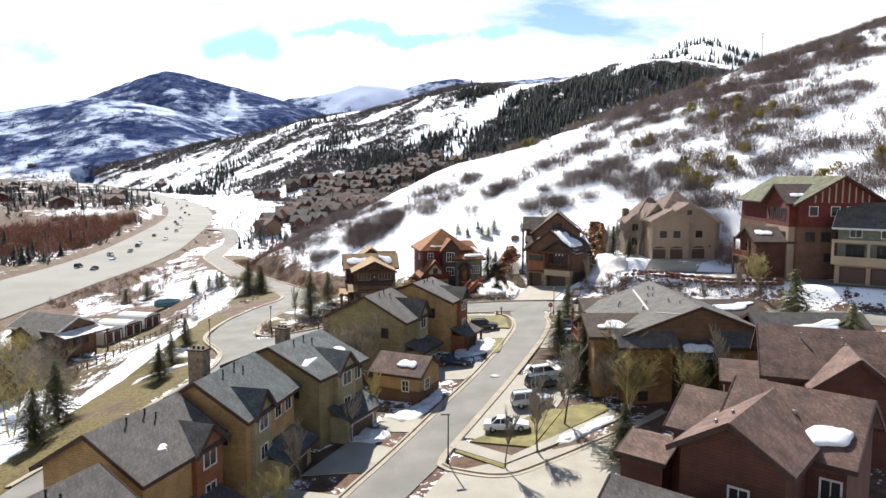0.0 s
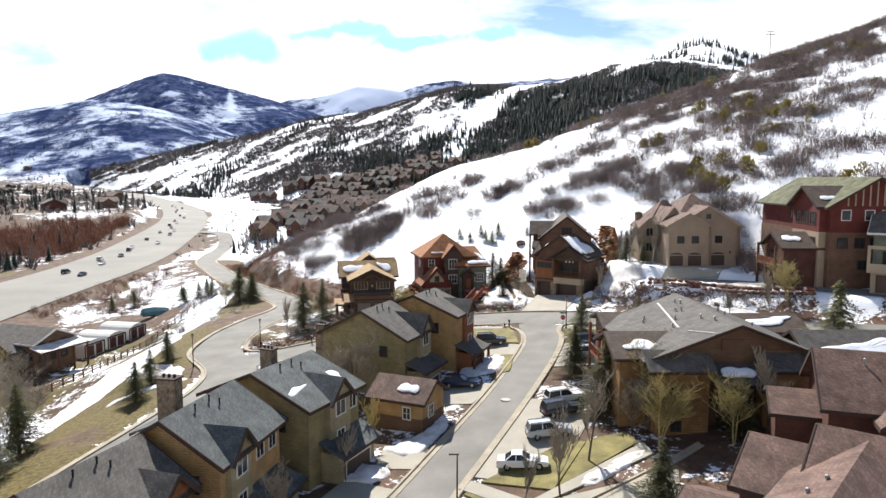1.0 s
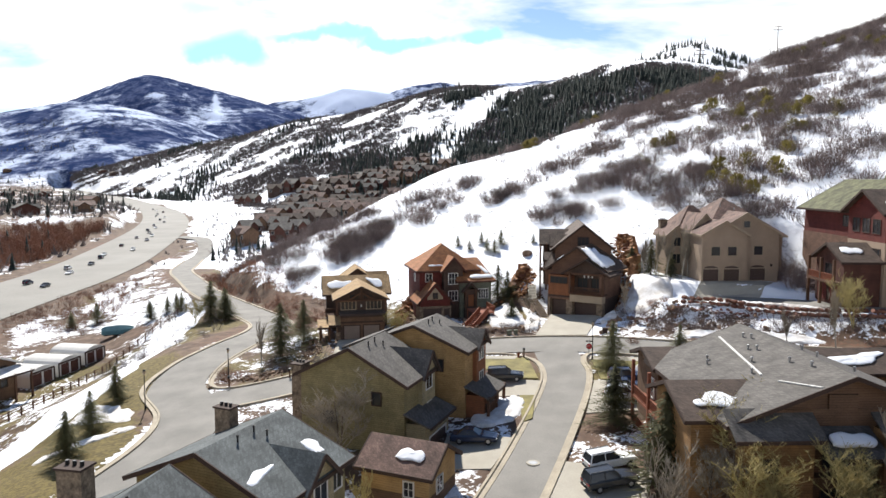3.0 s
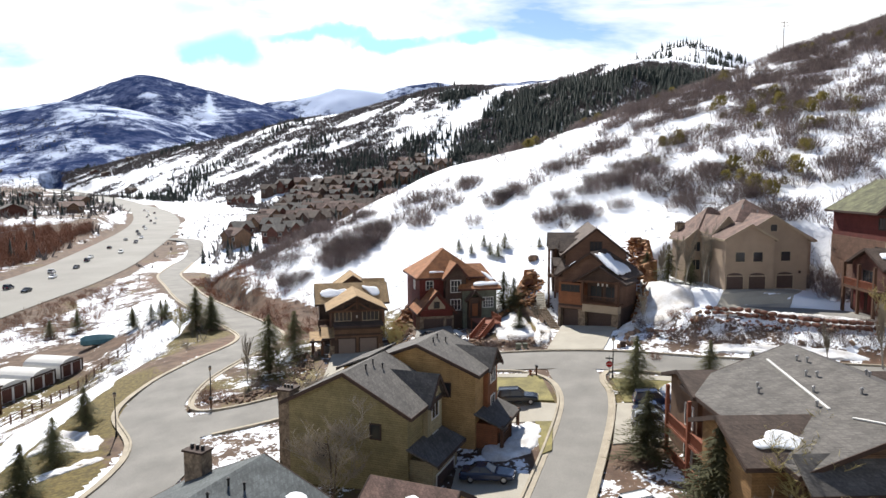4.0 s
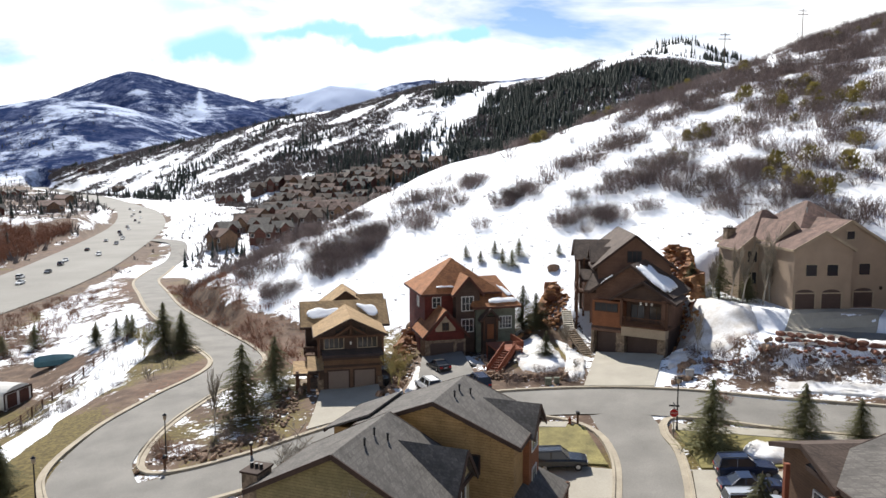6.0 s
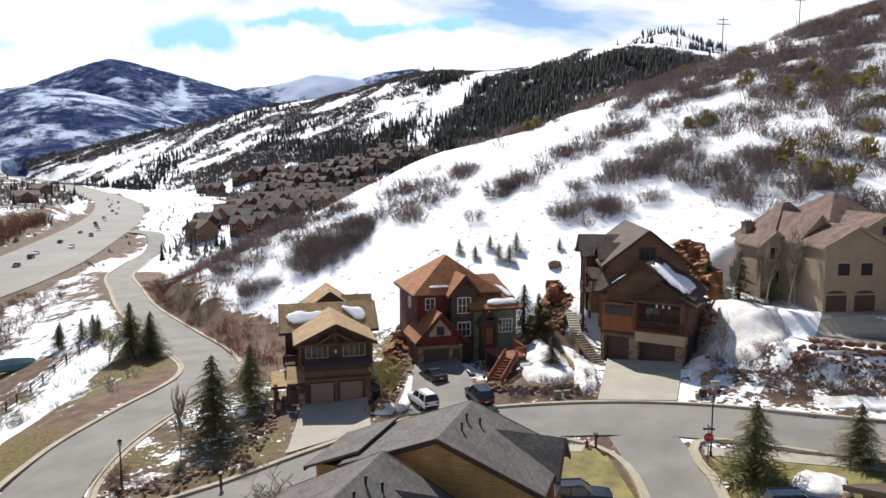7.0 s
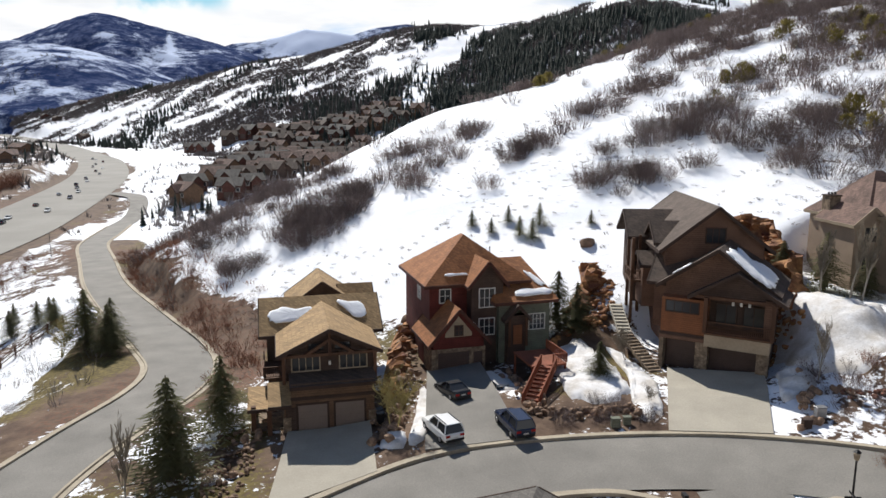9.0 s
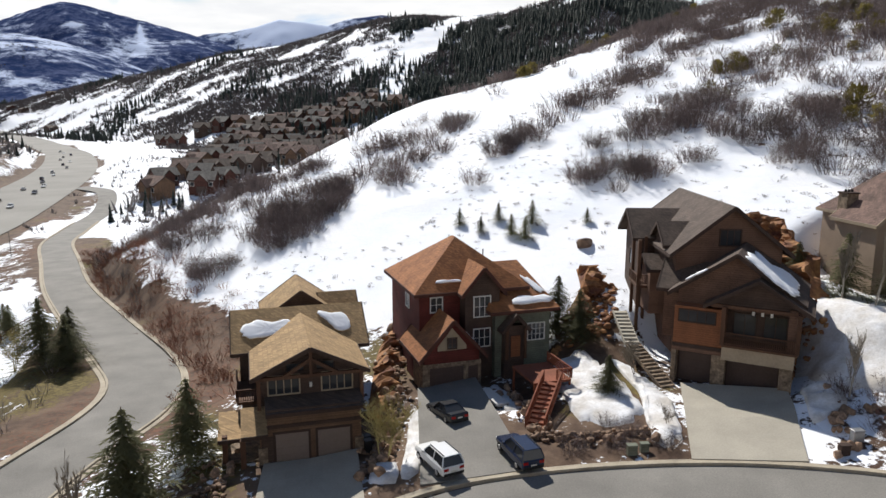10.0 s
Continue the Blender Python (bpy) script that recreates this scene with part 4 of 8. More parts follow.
def chimney(h, x, y, z0, z1, w=1.3, d=1.0, mat="stone"):
    c = block(h, "chimney", (x - w / 2, x + w / 2, y - d / 2, y + d / 2, z0, z1), mat)
    part("chimney_cap", boxes((x - w / 2 - 0.1, x + w / 2 + 0.1, y - d / 2 - 0.1, y + d / 2 + 0.1, z1, z1 + 0.14)), "trim_dark", c)
    for k in range(3):
        u = x - w * 0.3 + k * w * 0.3
        bm = bmesh.new()
        tube(bm, [(u, y, z1 + 0.1), (u, y, z1 + 0.42)], [0.13, 0.12], 8)
        part("flue", bm, "black_metal", c)
    return c


def roof_pose(h, x0, x1, y0, y1, eave, ridge, axis, side, u, v):
    """A frame on a roof slope: u along the ridge, v from eave to ridge (0 to 1)."""
    f = 0.2
    if axis == "y":
        a = math.atan2(ridge - eave, (x1 - x0) / 2)
        x = (x1 - v * (x1 - x0) / 2) if side > 0 else (x0 + v * (x1 - x0) / 2)
        return h.matrix_basis @ Matrix.Translation((x, u, eave + v * (ridge - eave) + f)) @ Matrix.Rotation(a * side, 4, "Y")
    a = math.atan2(ridge - eave, (y1 - y0) / 2)
    y = (y0 + v * (y1 - y0) / 2) if side < 0 else (y1 - v * (y1 - y0) / 2)
    return h.matrix_basis @ Matrix.Translation((u, y, eave + v * (ridge - eave) + f)) @ Matrix.Rotation(-a * side, 4, "X")


BLOB = [(-1, -0.5), (-0.4, -0.75), (0.3, -0.6), (0.95, -0.7), (1.1, 0.0), (0.8, 0.55), (0.2, 0.45), (-0.3, 0.7), (-0.9, 0.4)]
SHEET = [(-0.95, -0.9), (0.0, -1.0), (0.9, -0.85), (1.0, 0.0), (0.95, 0.7), (0.3, 0.95), (-0.2, 0.5), (-0.7, 0.6), (-0.95, -0.1)]
WEDGE = [(-1.0, -0.9), (-0.2, -1.0), (0.5, -0.6), (0.7, 0.2), (1.05, 0.9), (0.6, 1.0), (0.1, 0.6), (-0.5, 0.35), (-0.95, 0.1)]


def roof_snow(h, spec, axis, side, u, v, w, d, shape=BLOB, thick=0.3, turn=0):
    thick *= 0.36
    c, s = math.cos(radians(turn)), math.sin(radians(turn))
    pts = [(p[0] * w / 2 * c - p[1] * d / 2 * s, p[0] * w / 2 * s + p[1] * d / 2 * c) for p in shape]
    snow_patch("roof_snow", roof_pose(h, *spec, axis, side, u, v), pts, thick)


# ---- the chalet with the tan roof
def build_chalet():
    h = house("chalet", -15.46, 135.8, 9.5, "brown timber chalet with tan shingle roof and two garage doors")
    block(h, "garage_wall", (-1.0, 6.6, 0, 4, -2.4, 1.2), "umber")
    for x in (-1.0, 6.2):
        block(h, "stone_pier", (x - 0.1, x + 0.55, -0.14, 0.5, -2.4, -0.3), "stone")
    shed_roof(h, -2.3, -0.4, -0.7, 2.3, 1.0, 2.05, "shingle_tan")
    block(h, "upper_garage_wall", (-0.4, 6.6, 0.05, 3.5, 1.2, 2.45), "umber")
    block(h, "band_board", (-0.45, 6.7, -0.06, 0.1, 1.1, 1.35), "trim_dark")
    shed_roof(h, -0.5, 6.9, -0.25, 2.35, 2.35, 2.75, "shingle_dark", "y", "ledge_roof")
    up = (-0.7, 6.8, 2.3, 11.0, -2.0, 4.75, 6.55)
    volume(h, *up, "y", "brown_dark", "shingle_tan", over=0.8)
    back = (-2.3, 8.0, 8.9, 15.6, -2.0, 4.75, 7.0)
    volume(h, *back, "x", "brown_dark", "shingle_tan", over=0.7)
    volume(h, 0.2, 6.6, 15.0, 21.0, 2.0, 5.6, 7.9, "y", "brown_dark", "shingle_tan", over=0.6)
    volume(h, 5.6, 8.4, 15.0, 19.0, 2.0, 5.4, 7.0, "x", "brown_dark", "shingle_tan", over=0.5)
    for u in (1.35, 4.5):
        garage(h, ("-y", 0), u, -1.55, 2.45, 2.2, "garage_taupe", "trim_dark", 4, 4)
    for u in (1.0, 5.1):
        window(h, ("-y", 2.3), u, 2.9, 2.3, 1.4, "trim_tan", 3)
    # truss in the gable
    for a, b in (((-1.2, 1.7, 4.4), (7.3, 1.7, 4.4)), ((3.05, 1.7, 4.4), (3.05, 1.7, 6.4)), ((1.0, 1.7, 4.45), (3.05, 1.7, 5.7)), ((5.1, 1.7, 4.45), (3.05, 1.7, 5.7))):
        bm = bmesh.new()
        beam(bm, a, b, 0.22, 0.26)
        part("truss_beam", bm, "log", h)
    posts(h, [(-0.9, 1.7), (6.95, 1.7)], 2.0, 4.4)
    for u in (1.9, 4.2):
        window(h, ("-y", 2.3), u, 4.65, 1.3, 0.6, "trim_dark", 0)
    part("wall_lamp", boxes((2.95, 3.15, 2.1, 2.3, 3.3, 3.65)), "trim_white", h)
    # side porch and deck
    block(h, "porch_floor", (-3.8, -1.0, 0.6, 5, -2.2, -1.5), "stone")
    shed_roof(h, -4.0, -1.6, 0.4, 4.6, 0.45, 0.95, "shingle_tan", "y", "porch_roof")
    posts(h, [(-3.5, 0.8), (-2.2, -0.2), (-3.5, 4.0)], -1.9, 0.6, 0.4)
    door(h, ("-y", 0.0), -0.35, -1.6, "brown_dark", 0.8, 2.0)
    block(h, "deck", (-2.6, -0.6, 4.2, 9, 1.5, 1.75), "log")
    railing(h, (-2.6, 4.2), (-0.7, 4.2), 1.75)
    railing(h, (-2.6, 4.2), (-2.6, 9), 1.75)
    window(h, ("-x", -0.6), 7.2, 2.4, 1.4, 1.3, "trim_dark", 1)
    spec = (-2.3, 8.0, 8.9, 15.6, 4.75, 7.0)
    roof_snow(h, spec, "x", -1, 0.1, 0.40, 4.2, 2.7, BLOB, 0.35)
    roof_snow(h, spec, "x", -1, 6.0, 0.5, 2.6, 2.4, WEDGE, 0.35, 100)


build_chalet()


# ---- the red lodge with the orange roof
def build_lodge():
    h = house("lodge", -3.3, 146.6, 12, "deep red lodge with orange shingle roof and stone garage gable")
    volume(h, 0.0, 5.4, 0, 6, -1.8, 2.75, 5.75, "y", "maroon", "shingle_orange", "brown_red", over=0.6)
    block(h, "stone_base", (-0.15, 5.55, -0.1, 3, -1.8, 1.7), "stone")
    garage(h, ("-y", -0.1), 2.15, -0.95, 3.3, 2.3, "garage_door", "stone", 4, 6)
    garage(h, ("-y", -0.1), 4.75, -0.95, 1.0, 2.2, "garage_door", "stone", 4, 2)
    part("gable_trim", boxes((0.3, 5.1, -0.12, 0.05, 2.3, 2.75)), "maroon", h)
    part("gable_panel", prism(bmesh.new(), 1.3, 4.1, -0.06, 0.05, 2.9, 3.3, 5.0, "y"), "trim_tan", h)
    window(h, ("-y", -0.06), 2.7, 3.1, 0.75, 0.9, "trim_dark", 1, 1)
    # the main block under its pyramid roof
    main = (0.7, 11.2, 3.8, 14.4)
    volume(h, *main, -1.8, 7.9, 11.8, "hipy", "maroon", "shingle_orange", "brown_red", over=0.7, hip=5.5)
    window(h, ("-y", 3.8), 2.4, 5.55, 1.1, 1.35, "trim_white", 1, 1)
    bay = (4.8, 8.3, 2.2, 9)
    volume(h, *bay, -1.8, 7.9, 9.95, "y", "brown_dark", "shingle_orange", "brown_red", over=0.5)
    window(h, ("-y", 2.2), 6.5, 5.2, 1.6, 1.9, "trim_white", 2, 1)
    window(h, ("-y", 2.2), 6.5, 2.2, 1.6, 1.7, "trim_white", 2, 1)
    wing = (7.6, 13.4, 1.5, 14.2)
    volume(h, *wing, -1.5, 6.0, 9.1, "hipx", "sage", "shingle_orange", "brown_red", over=0.7, hip=1.5)
    block(h, "porch_wall", (8.3, 10.3, 0.7, 2, -1.5, 4.4), "brown_dark")
    volume(h, 8.2, 10.4, 0.5, 4.5, 3.9, 4.3, 5.5, "y", None, "shingle_dark", over=0.35)
    door(h, ("-y", 0.7), 9.4, 1.3, "rust")
    window(h, ("-y", 1.5), 11.9, 2.6, 1.7, 1.6, "trim_white", 3, 2)
    window(h, ("-x", 0.7), 8.0, 5.2, 1.2, 1.3, "trim_white", 1)
    posts(h, [(8.35, 0.3), (10.25, 0.3)], 1.2, 4.2, 0.22)
    for x, y, z in ((5.0, 7.6, 10.2), (9.8, 10.5, 9.6)):
        vent(h, x, y, z, 0.5)
    roof_snow(h, (0.7, 11.2, 3.8, 14.4, 7.9, 11.8), "x", -1, 3.6, 0.07, 2.6, 0.5)
    roof_snow(h, (4.8, 8.3, 2.2, 9, 7.9, 9.95), "y", 1, 3.6, 0.45, 0.5, 2.4)
    roof_snow(h, (7.6, 13.4, 1.5, 14.2, 6.0, 9.1), "x", -1, 11.6, 0.08, 4.0, 1.6, BLOB, 0.6)
    roof_snow(h, (7.6, 13.4, 1.5, 14.2, 6.0, 9.1), "x", -1, 12.6, 0.42, 0.7, 4.0, BLOB, 0.3, 22)
    roof_snow(h, (0.0, 5.4, 0, 6, 2.75, 5.75), "y", 1, 0.9, 0.25, 2.6, 0.5)


build_lodge()


# ---- the tall timber lodge
def build_timber_lodge():
    h = house("timber_lodge", 18.4, 142.6, -35, "tall brown timber lodge with dark shingle roofs and shaded garage doors")
    low = (0.0, 9.4, 1.4, 9, 4.2, 9.25, 12.6)
    volume(h, *low, "y", "brown_mid", "shingle_dark", over=0.8)
    # garage level: the doors stand back behind stone piers
    block(h, "garage_wall", (0.0, 9.4, 1.0, 9, -0.6, 4.2), "brown_dark")
    block(h, "front_wall", (0.0, 4.1, 0.0, 1.45, 4.2, 7.9), "rust", "warm brown board siding beside the balcony")
    for x0, x1 in ((-0.05, 0.35), (3.3, 4.4), (8.6, 9.6)):
        block(h, "stone_pier", (x0, x1, -0.15, 1.0, -0.6, 3.9), "stone")
    garage(h, ("-y", 1.0), 1.85, 0.85, 2.7, 2.7, "garage_door", "trim_dark", 4, 4)
    garage(h, ("-y", 1.0), 6.5, 0.75, 4.0, 2.7, "garage_door", "trim_dark", 4, 8)
    block(h, "lintel", (-0.05, 4.1, -0.12, 1.0, 3.9, 4.25), "brown_mid")
    block(h, "lintel_board", (4.1, 9.65, -0.55, 1.0, 3.75, 5.0), "trim_tan", "tan painted balcony fascia board")
    # balcony under its own gable
    block(h, "balcony_floor", (4.1, 9.9, -0.8, 1.5, 4.95, 5.15), "log")
    block(h, "balcony_recess", (4.2, 9.4, 1.3, 1.45, 5.2, 8.2), "brown_dark")
    block(h, "side_pier", (9.0, 9.6, -0.2, 1.4, 5.0, 8.6), "brown_mid")
    railing(h, (4.1, -0.75), (9.9, -0.75), 5.15, 1.05)
    posts(h, [(4.1, -0.6), (9.8, -0.6)], 5.1, 8.4, 0.34)
    volume(h, 2.9, 10.3, 0.1, 5, 8.2, 8.45, 10.7, "y", None, "shingle_dark", over=0.5)
    part("gable_wall", prism(bmesh.new(), 3.2, 10.0, 0.35, 0.6, 8.1, 8.4, 10.5, "y"), "brown_dark", h)
    beam_bm = bmesh.new()
    beam(beam_bm, (3.0, -0.25, 8.35), (10.2, -0.25, 8.35), 0.22, 0.3)
    part("truss_beam", beam_bm, "log", h)
    for u in (5.6, 8.0):
        window(h, ("-y", 1.3), u, 5.4, 1.7, 2.1, "trim_dark", 1)
    for k in range(3):
        part("lantern", boxes((6.2 + k * 0.7, 6.4 + k * 0.7, 0.1, 0.3, 7.75, 8.1)), "trim_white", h)
    window(h, ("-y", 0.0), 1.9, 6.6, 2.9, 0.95, "trim_dark", 3)
    block(h, "band_board", (-0.06, 4.1, -0.06, 0.1, 4.25, 4.55), "trim_dark")
    # lean-to roof at the corner of the lower front
    volume(h, -1.6, 3.0, 3.4, 8.4, 4.0, 8.9, 10.7, "x", "brown_mid", "shingle_dark", over=0.6)
    roof_snow(h, (0.0, 9.4, 1.4, 9, 9.25, 12.6), "y", 1, 3.6, 0.44, 4.8, 6.6, SHEET, 0.5)
    roof_snow(h, (0.0, 9.4, 1.4, 9, 9.25, 12.6), "y", -1, 1.4, 0.30, 2.4, 0.9, BLOB, 0.35, -30)
    window(h, ("-x", 0.0), 3.0, 5.6, 1.4, 1.4, "trim_dark", 1)
    # the upper house behind stands at another angle
    seen = {o.name for o in bpy.data.objects if o.parent == h}
    up = (-4.8, 4.8, 0.8, 17, 2.0, 12.1, 15.95)
    volume(h, *up, "y", "brown_mid", "shingle_dark", over=0.8)
    volume(h, -6.7, -1.0, 7.6, 13.6, 2.0, 12.4, 14.45, "x", "brown_dark", "shingle_dark", over=0.8)
    volume(h, -5.2, -1.0, 2.6, 7.2, 8.0, 12.3, 13.9, "x", "brown_dark", "shingle_dark", over=0.5)
    volume(h, -6.4, -4.0, 3.6, 7.0, 5.0, 9.6, 10.6, "x", "brown_mid", "shingle_dark", over=0.4)
    window(h, ("-y", 0.8), 0.0, 12.4, 1.8, 1.4, "trim_dark", 2)
    posts(h, [(-7.3, 7.2), (-6.2, 6.8), (-7.3, 4.6)], 3.0, 12.2, 0.3)
    block(h, "deck", (-7.5, -4.8, 4.4, 8.0, 7.4, 7.65), "log")
    railing(h, (-7.4, 4.5), (-4.9, 4.5), 7.65)
    railing(h, (-7.4, 4.5), (-7.4, 8.0), 7.65)
    window(h, ("-x", -6.7), 10.5, 8.6, 1.6, 1.6, "trim_dark", 1)
    window(h, ("-y", 7.6), -5.8, 8.6, 1.3, 1.8, "trim_dark", 1)
    vent(h, 0.8, 9, 15.2)
    turn = h.matrix_basis.inverted() @ pose(24.9, 145.4, 0, 0, 0, -9)
    for o in [o for o in bpy.data.objects if o.parent == h and o.name not in seen]:
        o.matrix_basis = turn @ o.matrix_basis
    base = thing("snow_holder", pose(24.9, 145.4, 0, 0, 0, -9), "", "")
    roof_snow(base, (-4.8, 4.8, 0.8, 17, 12.1, 15.95), "y", 1, 5.0, 0.1, 0.8, 5.0)
    bpy.data.objects.remove(base)


build_timber_lodge()


def arch_fill(h, u, y, z, w, mat):
    bm = bmesh.new()
    n = 10
    pts = [(u - w / 2, z)] + [(u - w / 2 * math.cos(math.pi * k / n), z + 0.55 * math.sin(math.pi * k / n)) for k in range(n + 1)] + [(u + w / 2, z)]
    f = [bm.verts.new((a, y - 0.03, b)) for a, b in pts[1:-1]]
    g = [bm.verts.new((a, y + 0.06, b)) for a, b in pts[1:-1]]
    bm.faces.new(f), bm.faces.new(g[::-1])
    for i in range(len(f)):
        j = (i + 1) % len(f)
        bm.faces.new([f[i], f[j], g[j], g[i]])
    bmesh.ops.recalc_face_normals(bm, faces=list(bm.faces))
    part("garage_arch", bm, mat, h)


# ---- the stucco villa
def build_villa():
    h = house("stucco_villa", 42.4, 137.5, 0, "beige stucco villa with brown shingle roof and three arched garages")
    volume(h, 0, 7.4, 0, 9, 6.0, 14.9, 17.0, "y", "stucco", "shingle_brown", "trim_tan", over=0.35)
    volume(h, 2.0, 13.0, 0.9, 11, 6.0, 14.9, 18.3, "y", "stucco", "shingle_brown", "trim_tan", over=0.35)
    volume(h, 1.6, 14.4, 2.6, 21, 6.0, 14.9, 20.4, "hipy", "stucco", "shingle_brown", "trim_tan", over=0.6, hip=9.4)
    volume(h, -0.6, 8.0, 10.0, 20, 6.0, 14.6, 19.0, "hipx", "stucco", "shingle_brown", "trim_tan", over=0.5, hip=4.4)
    volume(h, 0.6, 4.6, 5.6, 14, 6.0, 15.6, 17.9, "y", "stucco", "shingle_brown", "trim_tan", over=0.4)
    volume(h, -2.6, 0.8, 9.0, 15, 6.0, 14.2, 15.7, "y", "stucco", "shingle_brown", "trim_tan", over=0.4)
    for u, y in ((1.5, 0.0), (4.9, 0.0), (9.6, 0.9)):
        garage(h, ("-y", y), u, 7.35, 2.5, 1.9, "garage_door", "trim_tan", 4, 4)
        arch_fill(h, u, y, 9.25, 2.5, "garage_door")
    for u, y in ((2.2, 0.0), (4.9, 0.0), (9.6, 0.9)):
        window(h, ("-y", y), u, 11.5, 1.4, 1.4, "trim_tan", 0)
    window(h, ("-y", 0.9), 7.6, 16.0, 1.0, 1.0, "trim_tan", 0)
    for u in (7.4, 12.2):
        part("wall_lamp", boxes((u - 0.5, u - 0.3, 0.6, 0.9, 9.6, 10.0)), "trim_dark", h)
    window(h, ("-y", 9.0), -0.9, 12.2, 1.3, 1.5, "trim_tan", 1)
    window(h, ("-y", 9.0), -0.9, 9.2, 1.3, 1.6, "trim_tan", 1)
    window(h, ("-x", 0.6), 7.4, 13.4, 1.6, 2.0, "trim_tan", 1, 1)
    window(h, ("-x", 0.6), 7.4, 9.8, 1.6, 2.0, "trim_tan", 1, 1)
    window(h, ("-y", 5.6), 1.4, 13.2, 1.2, 1.8, "trim_tan", 1, 1)
    chimney(h, -1.4, 15.1, 6.5, 16.4, 1.2, 1.4)
    for x, y, z in ((6.5, 9, 19.4), (8.6, 8.2, 18.6), (10.2, 10.4, 19.0)):
        vent(h, x, y, z - 0.2, 0.5)
    roof_snow(h, (2.0, 12.2, 0.9, 11, 14.9, 18.3), "y", 1, 4.5, 0.06, 0.8, 3.5)


build_villa()


# ---- the dark red lodge with the mossy roof
def build_red_lodge():
    h = house("red_lodge", 61.5, 118.5, -4, "dark red four-storey lodge with mossy roof and balconies")
    main = (0, 14, 0, 27, 5.5, 19.4, 23.6)
    volume(h, *main, "y", "maroon", "shingle_moss", "trim_dark", over=1.0)
    block(h, "stone_skirt", (-0.1, 14.1, -0.1, 27.1, 5.0, 15.0), "brown_mid", "brown board lower storeys")
    volume(h, -1.2, 7, 1.0, 10.6, 15.0, 19.4, 22.2, "x", "maroon", "shingle_dark", over=0.9)
    block(h, "wing_lower", (-1.2, 7, 1.0, 10.6, 5.5, 15.0), "stucco")
    for y in (3.2, 5.8, 8.4):
        window(h, ("-x", -1.2), y, 16.2, 1.7, 1.9, "trim_dark", 1)
    for y in (3.0, 8.6):
        window(h, ("-x", -1.2), y, 12.4, 1.7, 1.6, "trim_dark", 1)
    for x in (2.4, 6.0, 8.6, 11.6):
        window(h, ("-y", 0), x, 17.0, 1.3, 1.5, "trim_white", 0)
    for x in (2.0, 4.6, 7.0, 11.0):
        window(h, ("-y", -0.1), x, 12.6, 1.4, 1.5, "trim_dark", 1)
    for x in (5.2, 8.8):
        window(h, ("-y", -0.1), x, 9.2, 1.3, 1.3, "trim_dark", 1)
    for k in range(9):
        x = 2.6 + k * 1.1
        top = 23.2 - abs(x - 7) * 0.6
        bm = bmesh.new()
        beam(bm, (x, -0.06, 19.2), (x, -0.06, top), 0.22, 0.1)
        part("gable_batten", bm, "trim_tan", h)
    # balcony wing on the street side
    low = (-6.2, 0, 1.6, 9.4, 5.5, 12.6, 14.6)
    volume(h, *low, "x", "brown_red", "shingle_dark", over=0.7)
    block(h, "balcony_floor", (-7.6, -6.2, 1.6, 9.4, 9.2, 9.5), "log")
    railing(h, (-7.5, 1.7), (-7.5, 9.3), 9.5, 1.0, "redwood")
    posts(h, [(-7.4, 1.9), (-7.4, 5.5), (-7.4, 9.1)], 5.5, 12.6, 0.35)
    garage(h, ("-x", -6.2), 4.0, 6.4, 2.8, 2.4, "maroon", "trim_dark", 4, 4)
    garage(h, ("-x", -6.2), 7.4, 6.4, 2.8, 2.4, "maroon", "trim_dark", 4, 4)
    window(h, ("-x", -6.2), 5.5, 10.0, 2.2, 1.7, "trim_dark", 2)
    block(h, "deck_block", (-3.0, 0.0, 9.4, 13.6, 5.5, 9.4), "stone")
    railing(h, (-3.0, 13.5), (-3.0, 9.4), 9.4, 1.0, "redwood")
    window(h, ("-x", -0.1), 14.0, 12.4, 1.6, 1.6, "trim_dark", 1)
    window(h, ("-x", 0), 13.6, 16.6, 1.6, 1.6, "trim_dark", 1)
    roof_snow(h, (-6.2, 0, 1.6, 9.4, 12.6, 14.6), "x", -1, -4.5, 0.5, 3.0, 2.2)
    roof_snow(h, (-1.2, 7, 1.0, 10.6, 19.4, 22.2), "x", -1, 0.6, 0.3, 2.6, 1.6)


build_red_lodge()


def build_sage_house():
    h = house("sage_house", 65.2, 113.4, -38, "sage green house with white balcony band over dark garages")
    volume(h, 0, 15, 1.5, 14, 5.5, 15.6, 19.2, "x", "sage", "shingle_grey", "trim_white", over=0.8)
    block(h, "garage_block", (0, 15, 0, 2, 5.5, 9.4), "stucco")
    block(h, "balcony_floor", (-0.4, 15.2, -1.4, 1.5, 9.4, 9.8), "trim_tan")
    block(h, "parapet", (-0.4, 15.2, -1.45, -1.3, 9.8, 10.8), "trim_tan")
    block(h, "porch_beam", (-0.4, 15.2, -1.5, -1.1, 13.0, 13.5), "trim_tan")
    posts(h, [(-0.2, -1.3), (4.8, -1.3), (9.8, -1.3), (14.9, -1.3)], 9.8, 13.0, 0.4, "trim_tan")
    for u in (2.6, 7.0, 11.4):
        garage(h, ("-y", 0), u, 6.3, 3.4, 2.5, "garage_door", "trim_dark", 4, 4)
        window(h, ("-y", 1.5), u, 10.2, 2.4, 2.2, "trim_dark", 2)
        window(h, ("-y", 1.5), u, 13.8, 1.6, 1.4, "trim_white", 1)


build_sage_house()


